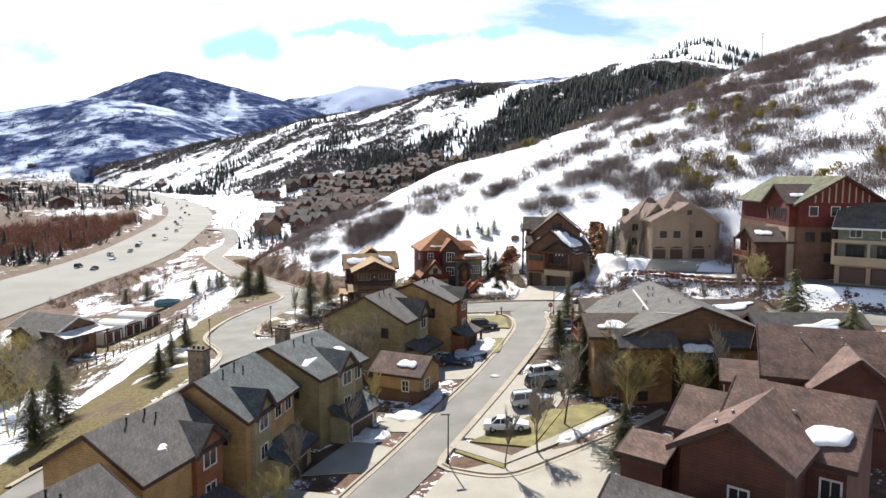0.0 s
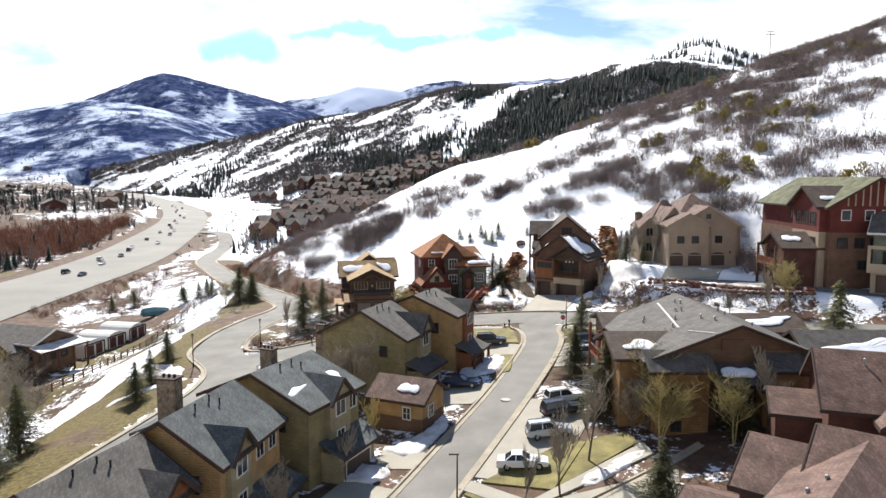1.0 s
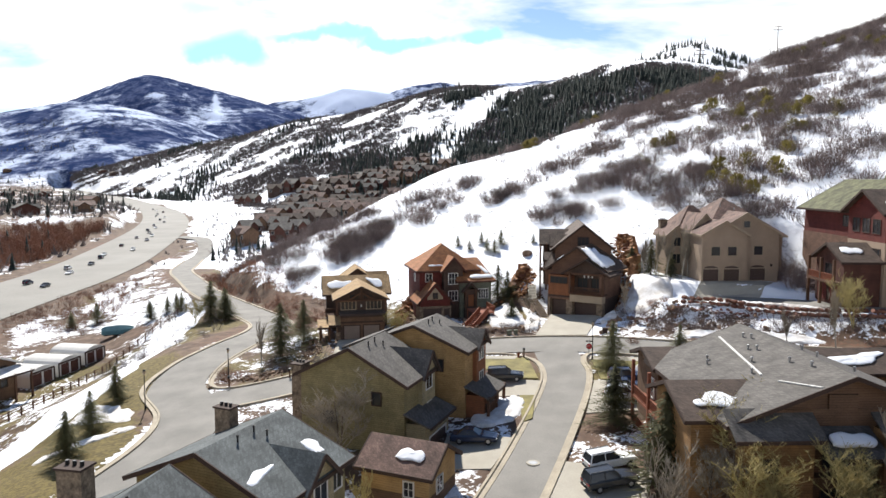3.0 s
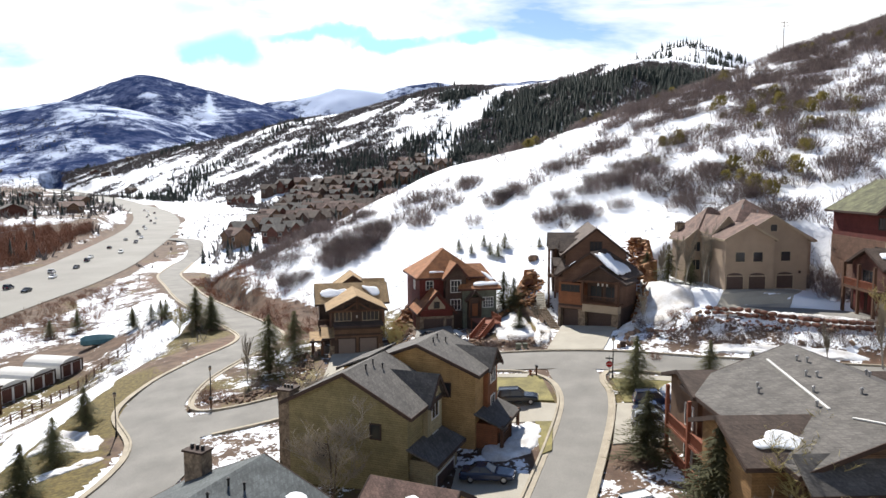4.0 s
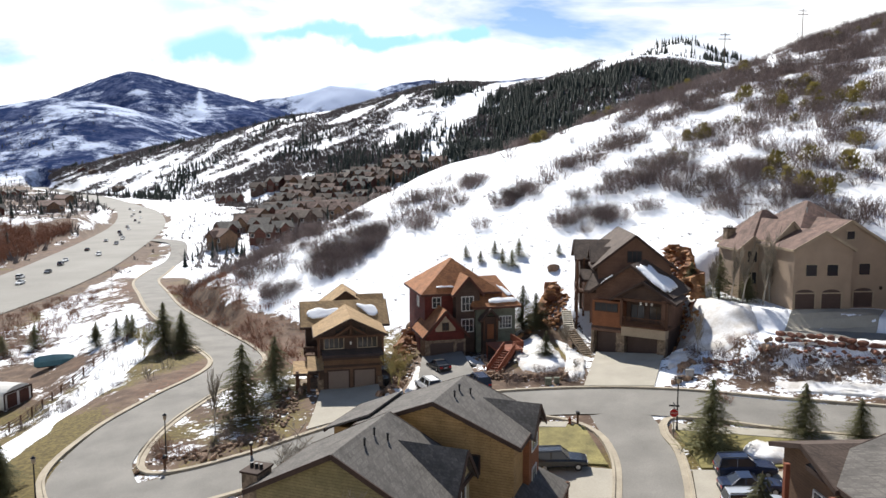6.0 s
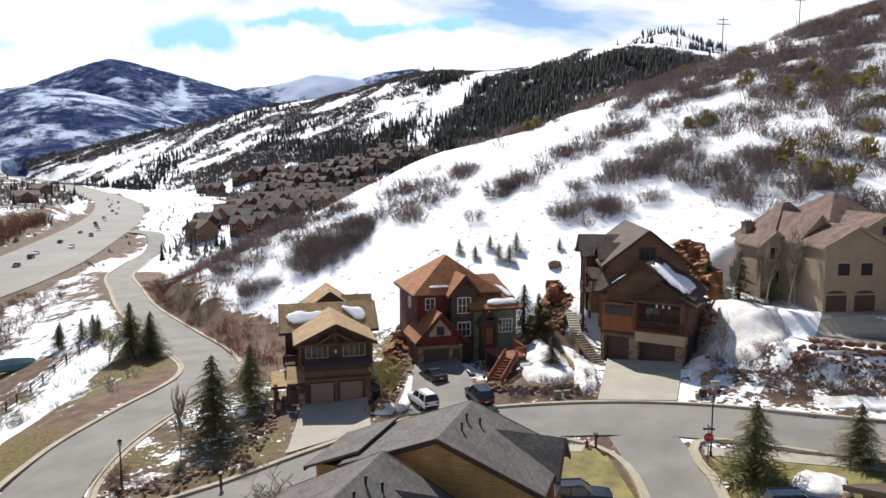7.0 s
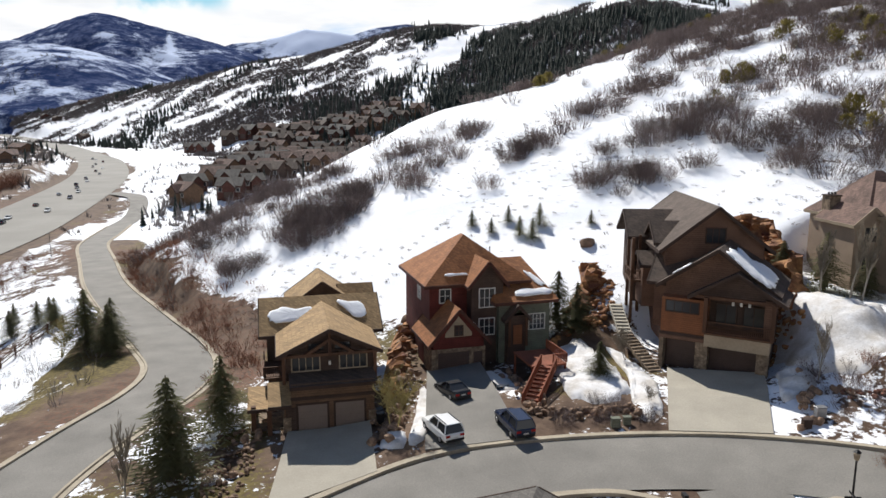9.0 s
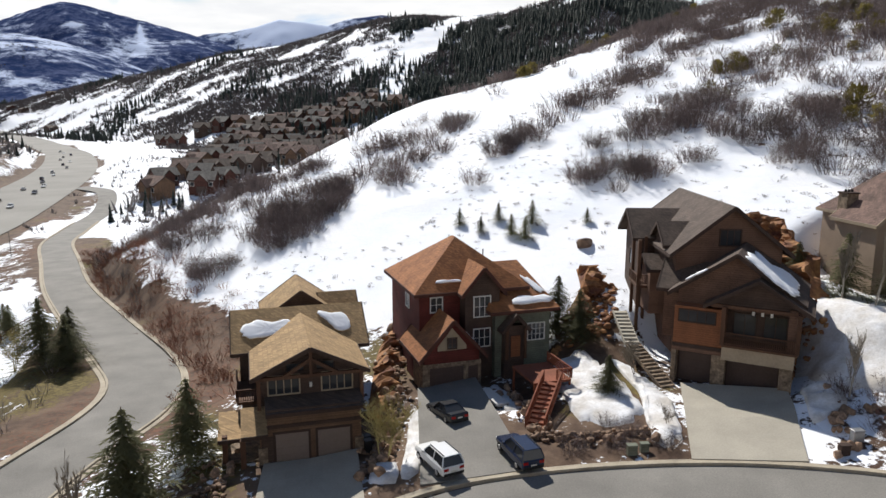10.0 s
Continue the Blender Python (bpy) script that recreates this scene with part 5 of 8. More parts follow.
# ---- townhouses on the near street
def townhouse(x, y, rot, w, d, z0, eave, ridge, wall, roof, label, dorm, wing, wall2=None, trim="trim_tan", door_mat="garage_door", side_low=None):
    """Gable end to the front; dormer, garage and porch roof on the street side (+x)."""
    h = house("townhouse", x, y, rot, label, "townhouses along the street")
    spec = (0.6, w - 0.6, 0.6, d - 0.6, z0, eave + 0.32, ridge - 0.2)
    volume(h, *spec, "y", wall, roof)
    k = (ridge - eave) / (w / 2)
    y0, y1, zd = dorm
    xm = w / 2 + (ridge - zd) / k
    part("dormer_wall", prism(bmesh.new(), w - 2.6, w - 0.15, y0, y1, z0, eave + 0.25, zd - 0.25, "x"), wall2 or wall, h)
    bm = bmesh.new()
    ym, ze, xo = (y0 + y1) / 2, eave - 0.05, w + 0.35
    xe = w / 2 + (ridge - ze) / k
    for s, ya in ((1, y0 - 0.45), (-1, y1 + 0.45)):
        q = [(xm - 0.15, ym, zd), (xo, ym, zd), (xo, ya, ze), (min(xe, xo - 0.1), ya, ze)]
        slab(bm, q if s < 0 else q[::-1], 0.16)
    r = part("dormer_roof", bm, roof, h)
    for ya in (y0 - 0.45, y1 + 0.45):
        fb = bmesh.new()
        beam(fb, (xo, ym, zd - 0.15), (xo, ya, ze - 0.15), 0.09, 0.3)
        part("fascia", fb, "trim_dark", r)
    # garage wing with its lean-to roof
    g0, g1, zt = wing
    block(h, "garage_wall", (w - 1.0, w + 1.5, g0, g1, z0, zt - 0.1), wall2 or wall)
    shed_roof(h, w - 0.7, w + 2.2, g0 - 0.5, g1 + 0.5, zt + 1.0, zt - 0.1, roof, "x", "porch_roof")
    gm = (g0 + g1) / 2
    garage(h, ("+x", w + 1.5), gm, z0 + 0.55 if z0 < -4.4 else z0 + 0.6, min(4.2, (g1 - g0) - 1.0), 2.2, door_mat, trim, 4, 6)
    window(h, ("+x", w - 0.15), ym, eave - 1.5, 1.5, 1.3, "trim_white", 1)
    window(h, ("+x", w - 0.15), ym, eave - 4.2, 1.2, 1.2, "trim_white", 1)
    for yy in (d * 0.82, d * 0.62):
        if not (y0 - 0.8 < yy < y1 + 0.8):
            window(h, ("+x", w - 0.6), yy, eave - 1.7, 1.2, 1.3, "trim_white", 1)
    window(h, ("-y", 0.6), w * 0.72, eave - 2.2, 0.9, 1.2, "trim_dark", 0)
    window(h, ("-y", 0.6), w * 0.3, eave - 4.6, 1.0, 1.2, "trim_dark", 0)
    for u, v in ((0.35, 0.12), (0.55, 0.1), (0.6, 0.22)):
        vent(h, w / 2 + v * w / 2, d * u, ridge - v * (ridge - eave), 0.5, 0.07, "black_metal")
    if side_low:
        a, b, zz = side_low
        block(h, "side_wall", (-2.4, 0.7, a, b, z0, zz), wall)
        shed_roof(h, -3.0, 0.9, a - 0.5, b + 0.5, zz - 0.1, zz + 1.5, roof, "x", "side_roof")
    return h, spec[:4] + (eave, ridge)


h1, s1 = townhouse(-30.5, 50.3, -18, 10.3, 10.4, -6.4, 1.7, 5.0, "ochre", "shingle_grey", "ochre townhouse with grey shingle roof and rust dormer", (6.0, 9.4, 3.7), (1.5, 8.5, -2.6), "rust")
roof_snow(h1, s1, "y", 1, 4.6, 0.18, 1.9, 2.4, WEDGE, 0.35, 30)
h2, s2 = townhouse(-26.1, 59.9, -12.7, 10.2, 11, -6.0, 2.5, 5.85, "ochre", "shingle_slate", "ochre townhouse with slate-grey roof and khaki dormer", (1.4, 4.6, 4.7), (3.5, 9.5, -2.0), "khaki", side_low=(8.0, 12.5, 1.6))
chimney(h2, 0.6, 8.2, -5, 6.4, 1.7, 1.2)
h3, s3 = townhouse(-23.6, 73.9, -25, 13.0, 9.6, -5.2, 2.9, 5.9, "olive", "shingle_slate", "olive townhouse with slate-grey roof and khaki dormer", (3.4, 6.8, 5.0), (2.5, 8.5, -1.4), "khaki", "trim_white", side_low=(7.0, 10.5, 1.4))
chimney(h3, 1.6, 8.8, -4, 5.6, 1.5, 1.0)
roof_snow(h3, s3, "y", 1, 1.8, 0.36, 0.9, 3.0, WEDGE, 0.35, 20)
roof_snow(h3, s3, "y", 1, 7.8, 0.3, 1.9, 2.0, BLOB, 0.4)
h4, s4 = townhouse(-16.0, 96.3, -23, 12.8, 8.3, -4.2, 3.9, 7.35, "olive", "shingle_grey", "olive townhouse with grey shingle roof and stone chimney", (4.0, 7.4, 6.4), (1.0, 7.0, 0.2), "khaki", "trim_white")
chimney(h4, -0.2, 1.8, -3.6, 4.7, 1.2, 1.6)
roof_snow(h4, s4, "y", 1, 1.9, 0.14, 1.1, 1.2, BLOB, 0.25)
roof_snow(h4, s4, "y", 1, 3.5, 0.08, 0.6, 0.8, BLOB, 0.25)
h5, s5 = townhouse(-9.7, 103.9, -23, 12.8, 7.2, -3.4, 5.2, 8.0, "ochre", "shingle_grey", "tan townhouse with grey shingle roof and timber porch", (3.2, 6.4, 7.1), (1.0, 6.3, 0.6), "rust", "trim_dark", side_low=(1.5, 6.8, 4.6))
roof_snow(h5, s5, "y", 1, 1.2, 0.16, 2.0, 1.3, WEDGE, 0.3, 60)
posts(h5, [(14.8, 0.8), (14.8, 3.6), (14.8, 6.6)], -3, 0.6, 0.3)
railing(h5, (14.8, 0.8), (14.8, 3.6), -1.4)
h0, s0 = townhouse(-31.5, 38.0, -20, 10.3, 10.4, -7, 0.8, 4.1, "ochre", "shingle_grey", "ochre townhouse with grey shingle roof below the others", (6.0, 9.4, 3.0), (1.5, 8.5, -3.4), "rust")

sh = house("garden_shed", -8.4, 82.6, -25, "ochre shed with brown shingle roof and white window", "sheds")
volume(sh, 0.4, 6.6, 0.4, 5.8, -4.2, 0.2, 1.75, "x", "ochre", "shingle_brown", over=0.5)
block(sh, "lower_siding", (0.36, 6.64, 0.36, 5.84, -4.2, -1.8), "umber", "dark brown lower siding")
window(sh, ("+x", 6.64), 2.4, -1.9, 1.1, 1.2, "trim_white", 1, 1)
window(sh, ("-y", 0.36), 4.8, -1.9, 0.8, 1.2, "trim_white", 1, 1)
roof_snow(sh, (0.4, 6.6, 0.4, 5.8, 0.2, 1.75), "x", -1, 4.4, 0.45, 2.2, 1.7)


# ---- the apartment block with wide grey roofs
def build_apartments():
    h = house("apartment_block", 18, 73, 0, "brown apartment block with wide grey hip roofs", "apartment blocks")
    # one long ridge over the front gable, cross roofs to the street and behind
    frontv = (2.4, 19.6, 3.2, 20.7)
    volume(h, *frontv, -3.5, 5.9, 9.2, "y", "umber", "shingle_grey", over=0.9)
    volume(h, -0.2, 11.0, 4.7, 12.5, -3.5, 5.75, 7.25, "x", "tawny", "shingle_dark", over=0.8)
    volume(h, 2.0, 9.0, 18.9, 25.1, -3.5, 5.7, 6.75, "x", "umber", "shingle_dark", over=0.7)
    volume(h, 16.0, 25.0, 17.5, 24.0, -3.5, 5.5, 6.8, "x", "tawny", "shingle_dark", over=0.7)
    for x0, x1 in ((2.6, 7.8), (13.0, 18.4)):
        block(h, "bay_wall", (x0, x1, 1.8, 4.0, -3.5, 5.3), "tawny")
        for z in (2.4, -1.0):
            window(h, ("-y", 1.8), x0 + 2.0, z, 0.9, 0.9, "trim_dark", 1, 1)
    block(h, "band_board", (2.3, 18.7, 3.1, 3.3, 1.4, 1.75), "trim_dark")
    block(h, "gable_louvre", (9.4, 11.6, 3.0, 3.3, 6.6, 7.8), "umber")
    for z in (2.2, -1.2):
        window(h, ("-y", 3.2), 10.2, z, 2.0, 1.5, "trim_dark", 1)
    # stacked red timber balconies on the street side
    for z in (-1.0, 2.0):
        block(h, "balcony_floor", (0.6, 2.7, 12.6, 22.5, z - 0.25, z), "redwood")
        railing(h, (0.7, 12.7), (0.7, 22.4), z, 1.0, "redwood")
        railing(h, (0.7, 12.7), (2.6, 12.7), z, 1.0, "redwood")
    posts(h, [(0.7, 12.7), (0.7, 17.5), (0.7, 22.4)], -3.0, 5.5, 0.3, "redwood")
    block(h, "side_wall", (2.7, 5.0, 12.5, 19, -3.5, 5.7), "umber")
    for y in (13.5, 17.0, 20.5):
        window(h, ("-x", 2.65 if y < 19 else 1.95), y, 2.3, 1.6, 1.8, "trim_white", 1)
        window(h, ("-x", 2.65 if y < 19 else 1.95), y, -0.8, 1.6, 1.7, "trim_white", 1)
    volume(h, 20, 32, 4.5, 14, -3.5, 4.6, 7.2, "x", "tawny", "shingle_grey", over=0.8)
    for x, y in ((9.6, 17.6), (9.9, 16.6), (8.6, 14.4), (9.0, 13.6), (5.0, 14.6), (5.4, 15.6), (7.6, 11.6), (6.6, 9.4), (10.0, 6.6), (9.4, 8.8), (4.2, 9.0)):
        vent(h, x, y, 9.25 - 0.384 * (11 - x), 0.55, 0.09)
    for x, y in ((13.0, 13.4), (13.8, 15.0), (12.6, 10.4), (15.0, 9.0)):
        vent(h, x, y, 9.25 - 0.384 * (x - 11), 0.55, 0.09)
    for a, b in (((8.3, 19.9, 8.36), (6.9, 8.4, 7.82)), ((7.2, 6.2, 7.95), (8.6, 2.6, 8.48))):
        bm = bmesh.new()
        beam(bm, a, b, 0.22, 0.08)
        part("ridge_flashing", bm, "trim_white", h)
    roof_snow(h, (-0.2, 11.0, 4.7, 12.5, 5.75, 7.25), "x", -1, 2.2, 0.34, 3.0, 2.4, WEDGE, 0.3, 150)
    roof_snow(h, (20, 32, 4.5, 14, 4.6, 7.2), "x", -1, 25.6, 0.4, 8.4, 3.6, WEDGE, 0.3)
    roof_snow(h, (16.0, 25.0, 17.5, 24.0, 5.5, 6.8), "x", -1, 21.4, 0.45, 6.0, 2.0, WEDGE, 0.25)
    snow_patch("roof_snow", h.matrix_basis @ pose(10.3, 1.7, 4.75, 27, 0, 0), [(p[0] * 1.5, p[1] * 0.9) for p in BLOB], 0.3)
    shed_roof(h, 1.6, 8.2, 0.9, 3.4, 5.1, 6.7, "shingle_grey")
    shed_roof(h, 12.6, 19.2, 0.9, 3.4, 5.1, 6.7, "shingle_grey")
    shed_roof(h, 8.2, 12.6, 0.4, 3.3, 3.9, 5.4, "shingle_grey", "y", "porch_canopy")
    block(h, "gable_front", (4.4, 17.6, 3.04, 3.18, 5.6, 6.7), "umber")


build_apartments()


# ---- russet townhouses with brown roofs
def build_russet():
    h = house("russet_townhouse", 16.55, 37.9, -41, "russet townhouse with brown shingle roof and sliding snow", "townhouses along the street")
    volume(h, -2.9, 2.9, 0, 8.6, -4.5, 7.95, 9.75, "y", "brown_red", "shingle_brown", over=0.6)
    volume(h, -2.0, 5.0, 4.6, 12.4, -4.5, 7.4, 10.0, "x", "brown_red", "shingle_brown", over=0.6)
    volume(h, -5.6, -1.5, 5.6, 11.4, -4.5, 6.9, 8.7, "x", "brown_red", "shingle_brown", over=0.5)
    volume(h, -8.6, -5.6, 4.0, 8.5, -4.5, 4.6, 5.4, "x", "brown_red", "shingle_brown", over=0.3)
    window(h, ("-y", 0), 0.5, 4.4, 1.0, 1.6, "trim_white", 1)
    window(h, ("-y", 4.6), 4.2, 4.4, 1.0, 1.6, "trim_white", 1)
    for x, y, z in ((-1.3, 1.2, 9.0), (-0.8, 2.6, 9.3), (1.6, 6.6, 8.8)):
        vent(h, x, y, z - 0.2, 0.55, 0.08)
    chimney(h, 5.0, 3.0, -4.5, 5.4, 1.0, 0.9, "trim_tan")
    roof_snow(h, (-2.0, 5.0, 4.6, 12.4, 7.4, 10.0), "x", -1, 3.5, 0.2, 3.2, 2.0, WEDGE, 0.5, 180)
    k = house("russet_townhouse", 30.0, 61.8, -20, "russet townhouse with brown shingle roof behind bare trees", "townhouses along the street")
    volume(k, 0, 13, 0, 9.5, -4, 6.0, 9.2, "x", "brown_red", "shingle_brown", over=0.7)
    volume(k, 3.5, 10, -2.4, 5, -4, 5.6, 8.2, "y", "brown_red", "shingle_brown", over=0.6)
    volume(k, -3.4, 1.0, 3.0, 9.0, -4, 4.0, 5.2, "x", "brown_red", "shingle_brown", over=0.5)
    for x, y, z in ((3.0, 3.4, 8.8), (6.4, 3.0, 8.7), (10.8, 3.2, 8.8)):
        vent(k, x, y, z - 0.3, 0.5, 0.08)
    for x in (2.0, 11.0):
        window(k, ("-y", 0), x, 2.4, 1.4, 1.5, "trim_dark", 1)
    roof_snow(k, (0, 13, 0, 9.5, 6.0, 9.2), "x", -1, 11.5, 0.2, 3.4, 1.4, BLOB, 0.45)
    g = house("grey_townhouse", 8.0, 34.8, -41, "townhouse with grey shingle roof at the street corner", "townhouses along the street")
    volume(g, 0, 7.5, 0, 6.6, -5, 4.5, 6.8, "x", "brown_red", "shingle_grey", over=0.6)
    for x in (3.0, 6.0):
        vent(g, x, 2.4, 5.9, 0.6, 0.08)


build_russet()

# ---------------------------------------------------------------- plants
def mesh_data(bm):
    """Vertices and triangles of a bmesh, for joining many copies."""
    bmesh.ops.triangulate(bm, faces=list(bm.faces))
    bm.verts.index_update()
    v = np.array([q.co[:] for q in bm.verts])
    f = np.array([[q.index for q in t.verts] for t in bm.faces])
    bm.free()
    return v, f


def scatter(name, bases, rows, mat, label, category, smooth_faces=False):
    """ONE object from many copies: rows of x, y, z, scale, stretch, turn."""
    rows = np.array(rows)
    V, Fc, off = [], [], 0
    pick = np.random.RandomState(len(rows)).randint(0, len(bases), len(rows))
    for k, (v, f) in enumerate(bases):
        r = rows[pick == k]
        if not len(r):
            continue
        c, s = np.cos(r[:, 5]), np.sin(r[:, 5])
        x = (v[None, :, 0] * c[:, None] - v[None, :, 1] * s[:, None]) * r[:, 3:4] + r[:, 0:1]
        y = (v[None, :, 0] * s[:, None] + v[None, :, 1] * c[:, None]) * r[:, 3:4] + r[:, 1:2]
        z = v[None, :, 2] * (r[:, 3] * r[:, 4])[:, None] + r[:, 2:3]
        V.append(np.stack([x, y, z], -1).reshape(-1, 3))
        Fc.append((f[None] + (np.arange(len(r)) * len(v))[:, None, None]).reshape(-1, 3) + off)
        off += len(r) * len(v)
    V, Fc = np.concatenate(V), np.concatenate(Fc)
    me = bpy.data.meshes.new(name)
    me.vertices.add(len(V)); me.vertices.foreach_set("co", V.ravel())
    me.loops.add(len(Fc) * 3); me.loops.foreach_set("vertex_index", Fc.ravel().astype(np.int32))
    me.polygons.add(len(Fc)); me.polygons.foreach_set("loop_start", np.arange(0, len(Fc) * 3, 3, dtype=np.int32))
    me.update(calc_edges=True)
    me.materials.append(M[mat])
    return tagged(new(name, me), label, category, kind="stuff")


def shrub_mesh(rng, stems=18, h=2.2, spread=1.3, twigs=4, r=0.028, sides=3):
    """A leafless many-stemmed clump: upright forking stems from a broad root, fine twigs on top."""
    bm = bmesh.new()

    def blade(pts, wd):
        n = (pts[-1] - pts[0]).orthogonal().normalized()
        n.rotate(Matrix.Rotation(rng.uniform(0, 6.28), 3, (pts[-1] - pts[0]).normalized()))
        rows = [(bm.verts.new(p - n * w), bm.verts.new(p + n * w)) for p, w in zip(pts[:-1], wd)]
        tip = bm.verts.new(pts[-1])
        for a, b in zip(rows, rows[1:]):
            bm.faces.new([a[0], a[1], b[1], b[0]])
        bm.faces.new([rows[-1][0], rows[-1][1], tip])
    for i in range(stems):
        a, q = rng.uniform(0, 6.28), rng.uniform(0, 1) ** 0.6
        rootp = Vector((math.cos(a) * spread * 0.72 * q, math.sin(a) * spread * 0.72 * q, -0.15))
        lean = spread * (0.15 + 0.35 * q)
        top = rootp + Vector((math.cos(a) * lean + rng.uniform(-0.3, 0.3) * spread, math.sin(a) * lean + rng.uniform(-0.3, 0.3) * spread, h * rng.uniform(0.55, 1.05) * (1.05 - 0.45 * q * q)))
        mid = rootp.lerp(top, 0.5) + Vector((rng.uniform(-0.1, 0.1) * h, rng.uniform(-0.1, 0.1) * h, 0))
        blade([rootp, mid, top], [r, r * 0.7])
        for k in range(twigs):
            p = rootp.lerp(mid, rng.uniform(0.3, 1.0)) if k % 3 == 0 else mid.lerp(top, rng.uniform(0.0, 0.85))
            e = p + Vector((rng.uniform(-1, 1), rng.uniform(-1, 1), rng.uniform(0.0, 1.1))).normalized() * h * rng.uniform(0.14, 0.34)
            blade([p, e], [r * 0.6])
    return bm


def fir_mesh(rng, tiers=7, h=1.0, w=0.22, n=7):
    """A small conifer for far woods: ragged stacked skirts, one unit high."""
    bm = bmesh.new()
    for t in range(tiers):
        z0, z1 = h * (0.06 + 0.9 * t / tiers), h * min(1.0, 0.06 + 0.9 * (t + 1.7) / tiers)
        r = w * (1 - t / tiers) * rng.uniform(0.85, 1.1) + 0.012
        c = bm.verts.new((0, 0, z1))
        ring = [bm.verts.new((math.cos(6.283 * k / n + t) * r * rng.uniform(0.6, 1.15), math.sin(6.283 * k / n + t) * r * rng.uniform(0.6, 1.15), z0 + rng.uniform(-0.02, 0.02))) for k in range(n)]
        for k in range(n):
            bm.faces.new([ring[k], ring[(k + 1) % n], c])
    return bm


def spruce(x, y, h, mat="needle", group="spruces", seed=0, label=""):
    """A spruce: tapered trunk and whorls of drooping boughs with needled side sprays."""
    key = ("spruce", seed % 3)
    if key not in CACHE:
        rng = random.Random(seed + 5)
        tr = bmesh.new()
        tube(tr, [(0, 0, -0.05), (0, 0, 0.5), (0, 0, 0.98)], [0.022, 0.014, 0.003], 6)
        bm = bmesh.new()
        tiers = 22
        for t in range(tiers):
            z = 0.10 + 0.87 * (t / tiers) ** 0.95
            reach = 0.33 * (1 - t / tiers) ** 0.9 + 0.012
            nb = 9 if t < 16 else 6
            for k in range(nb):
                a = 6.283 * (k + rng.uniform(-0.3, 0.3)) / nb + t * 0.7
                L = reach * rng.uniform(0.4, 1.25)
                d = Vector((math.cos(a), math.sin(a), 0))
                s = Vector((-math.sin(a), math.cos(a), 0))
                root, tip = Vector((0, 0, z)), d * L + Vector((0, 0, z - L * rng.uniform(0.18, 0.42)))
                for j in range(9):
                    u = 0.12 + 0.1 * j
                    p = root.lerp(tip, u) + Vector((0, 0, 0.025 * math.sin(u * 3.1)))
                    sg = 1 if j % 2 else -1
                    e = p + (d * 0.75 + s * sg * 0.7) * L * rng.uniform(0.30, 0.5) * (1.2 - 0.5 * u) + Vector((0, 0, -0.012 - 0.02 * rng.random()))
                    wv = (d * 0.6 - s * sg * 0.8) * 0.009
                    bm.faces.new([bm.verts.new(p - wv), bm.verts.new(p + wv + Vector((0, 0, -0.006))), bm.verts.new(e)])
                q = s * 0.007
                bm.faces.new([bm.verts.new(root - q), bm.verts.new(root + q), bm.verts.new(tip)])
        CACHE[key] = (finish("trunk", tr, "bark"), finish("boughs", bm, "needle"))
    tm, cm = CACHE[key]
    t = thing("spruce_tree", pose(x, y, ground_at(x, y), 0, 0, seed * 57) @ Matrix.Diagonal((1.4 * h, 1.4 * h, h, 1)), label or "dark green spruce tree with drooping boughs", "tree", group)
    for nm, me in (("trunk", tm), ("crown", cm)):
        o = new(nm, me)
        o.parent = t
    return t


CACHE = {}


def bare_tree_mesh(seed, h, spread, stems=1, depth=4, r=0.09, lift=0.8):
    """Trunk and crown of a leafless tree: forking limbs down to fine twigs."""
    rng = random.Random(seed)
    trunk, crown = bmesh.new(), bmesh.new()

    def grow(p, d, L, rad, lv):
        bm = trunk if lv == 0 else crown
        n = 3
        pts, cur, dd = [p], p.copy(), d.copy()
        for k in range(n):
            dd = (dd + Vector((rng.uniform(-1, 1), rng.uniform(-1, 1), rng.uniform(-0.2, 0.6))) * 0.13).normalized()
            cur = cur + dd * L / n
            pts.append(cur.copy())
        if lv >= depth:
            nn = (pts[-1] - pts[0]).orthogonal().normalized() * rad * 1.7
            bm.faces.new([bm.verts.new(pts[0] - nn), bm.verts.new(pts[0] + nn), bm.verts.new(pts[-1])])
            return
        tube(bm, pts, [rad * (1 - 0.45 * k / n) for k in range(n + 1)], 6 if lv == 0 else 4 if lv == 1 else 3)
        kids = 8 if lv == 0 else 6 if lv == 1 else 5
        for k in range(kids):
            u = rng.uniform(0.35, 1.0) if lv == 0 else rng.uniform(0.2, 1.0)
            q = pts[0].lerp(pts[-1], u) if lv else Vector(pts[min(n, int(u * n) + 0)]).lerp(pts[min(n, int(u * n) + 1)], u * n - int(u * n))
            a = rng.uniform(0, 6.283)
            out = Vector((math.cos(a), math.sin(a), 0)) * spread
            nd = (dd * 0.5 + out * rng.uniform(0.5, 1.0) + Vector((0, 0, lift * rng.uniform(0.4, 1.1)))).normalized()
            grow(q, nd, L * (0.55 if lv == 0 else 0.6) * rng.uniform(0.7, 1.1), rad * (0.42 if lv == 0 else 0.66), lv + 1)
    for s in range(stems):
        a = rng.uniform(0, 6.28)
        tilt = 0.0 if stems == 1 else 0.28
        grow(Vector((0.12 * math.cos(a) * (stems > 1), 0.12 * math.sin(a) * (stems > 1), -0.2)), Vector((math.cos(a) * tilt, math.sin(a) * tilt, 1)).normalized(), h * rng.uniform(0.5, 0.6), r, 0)
    return trunk, crown


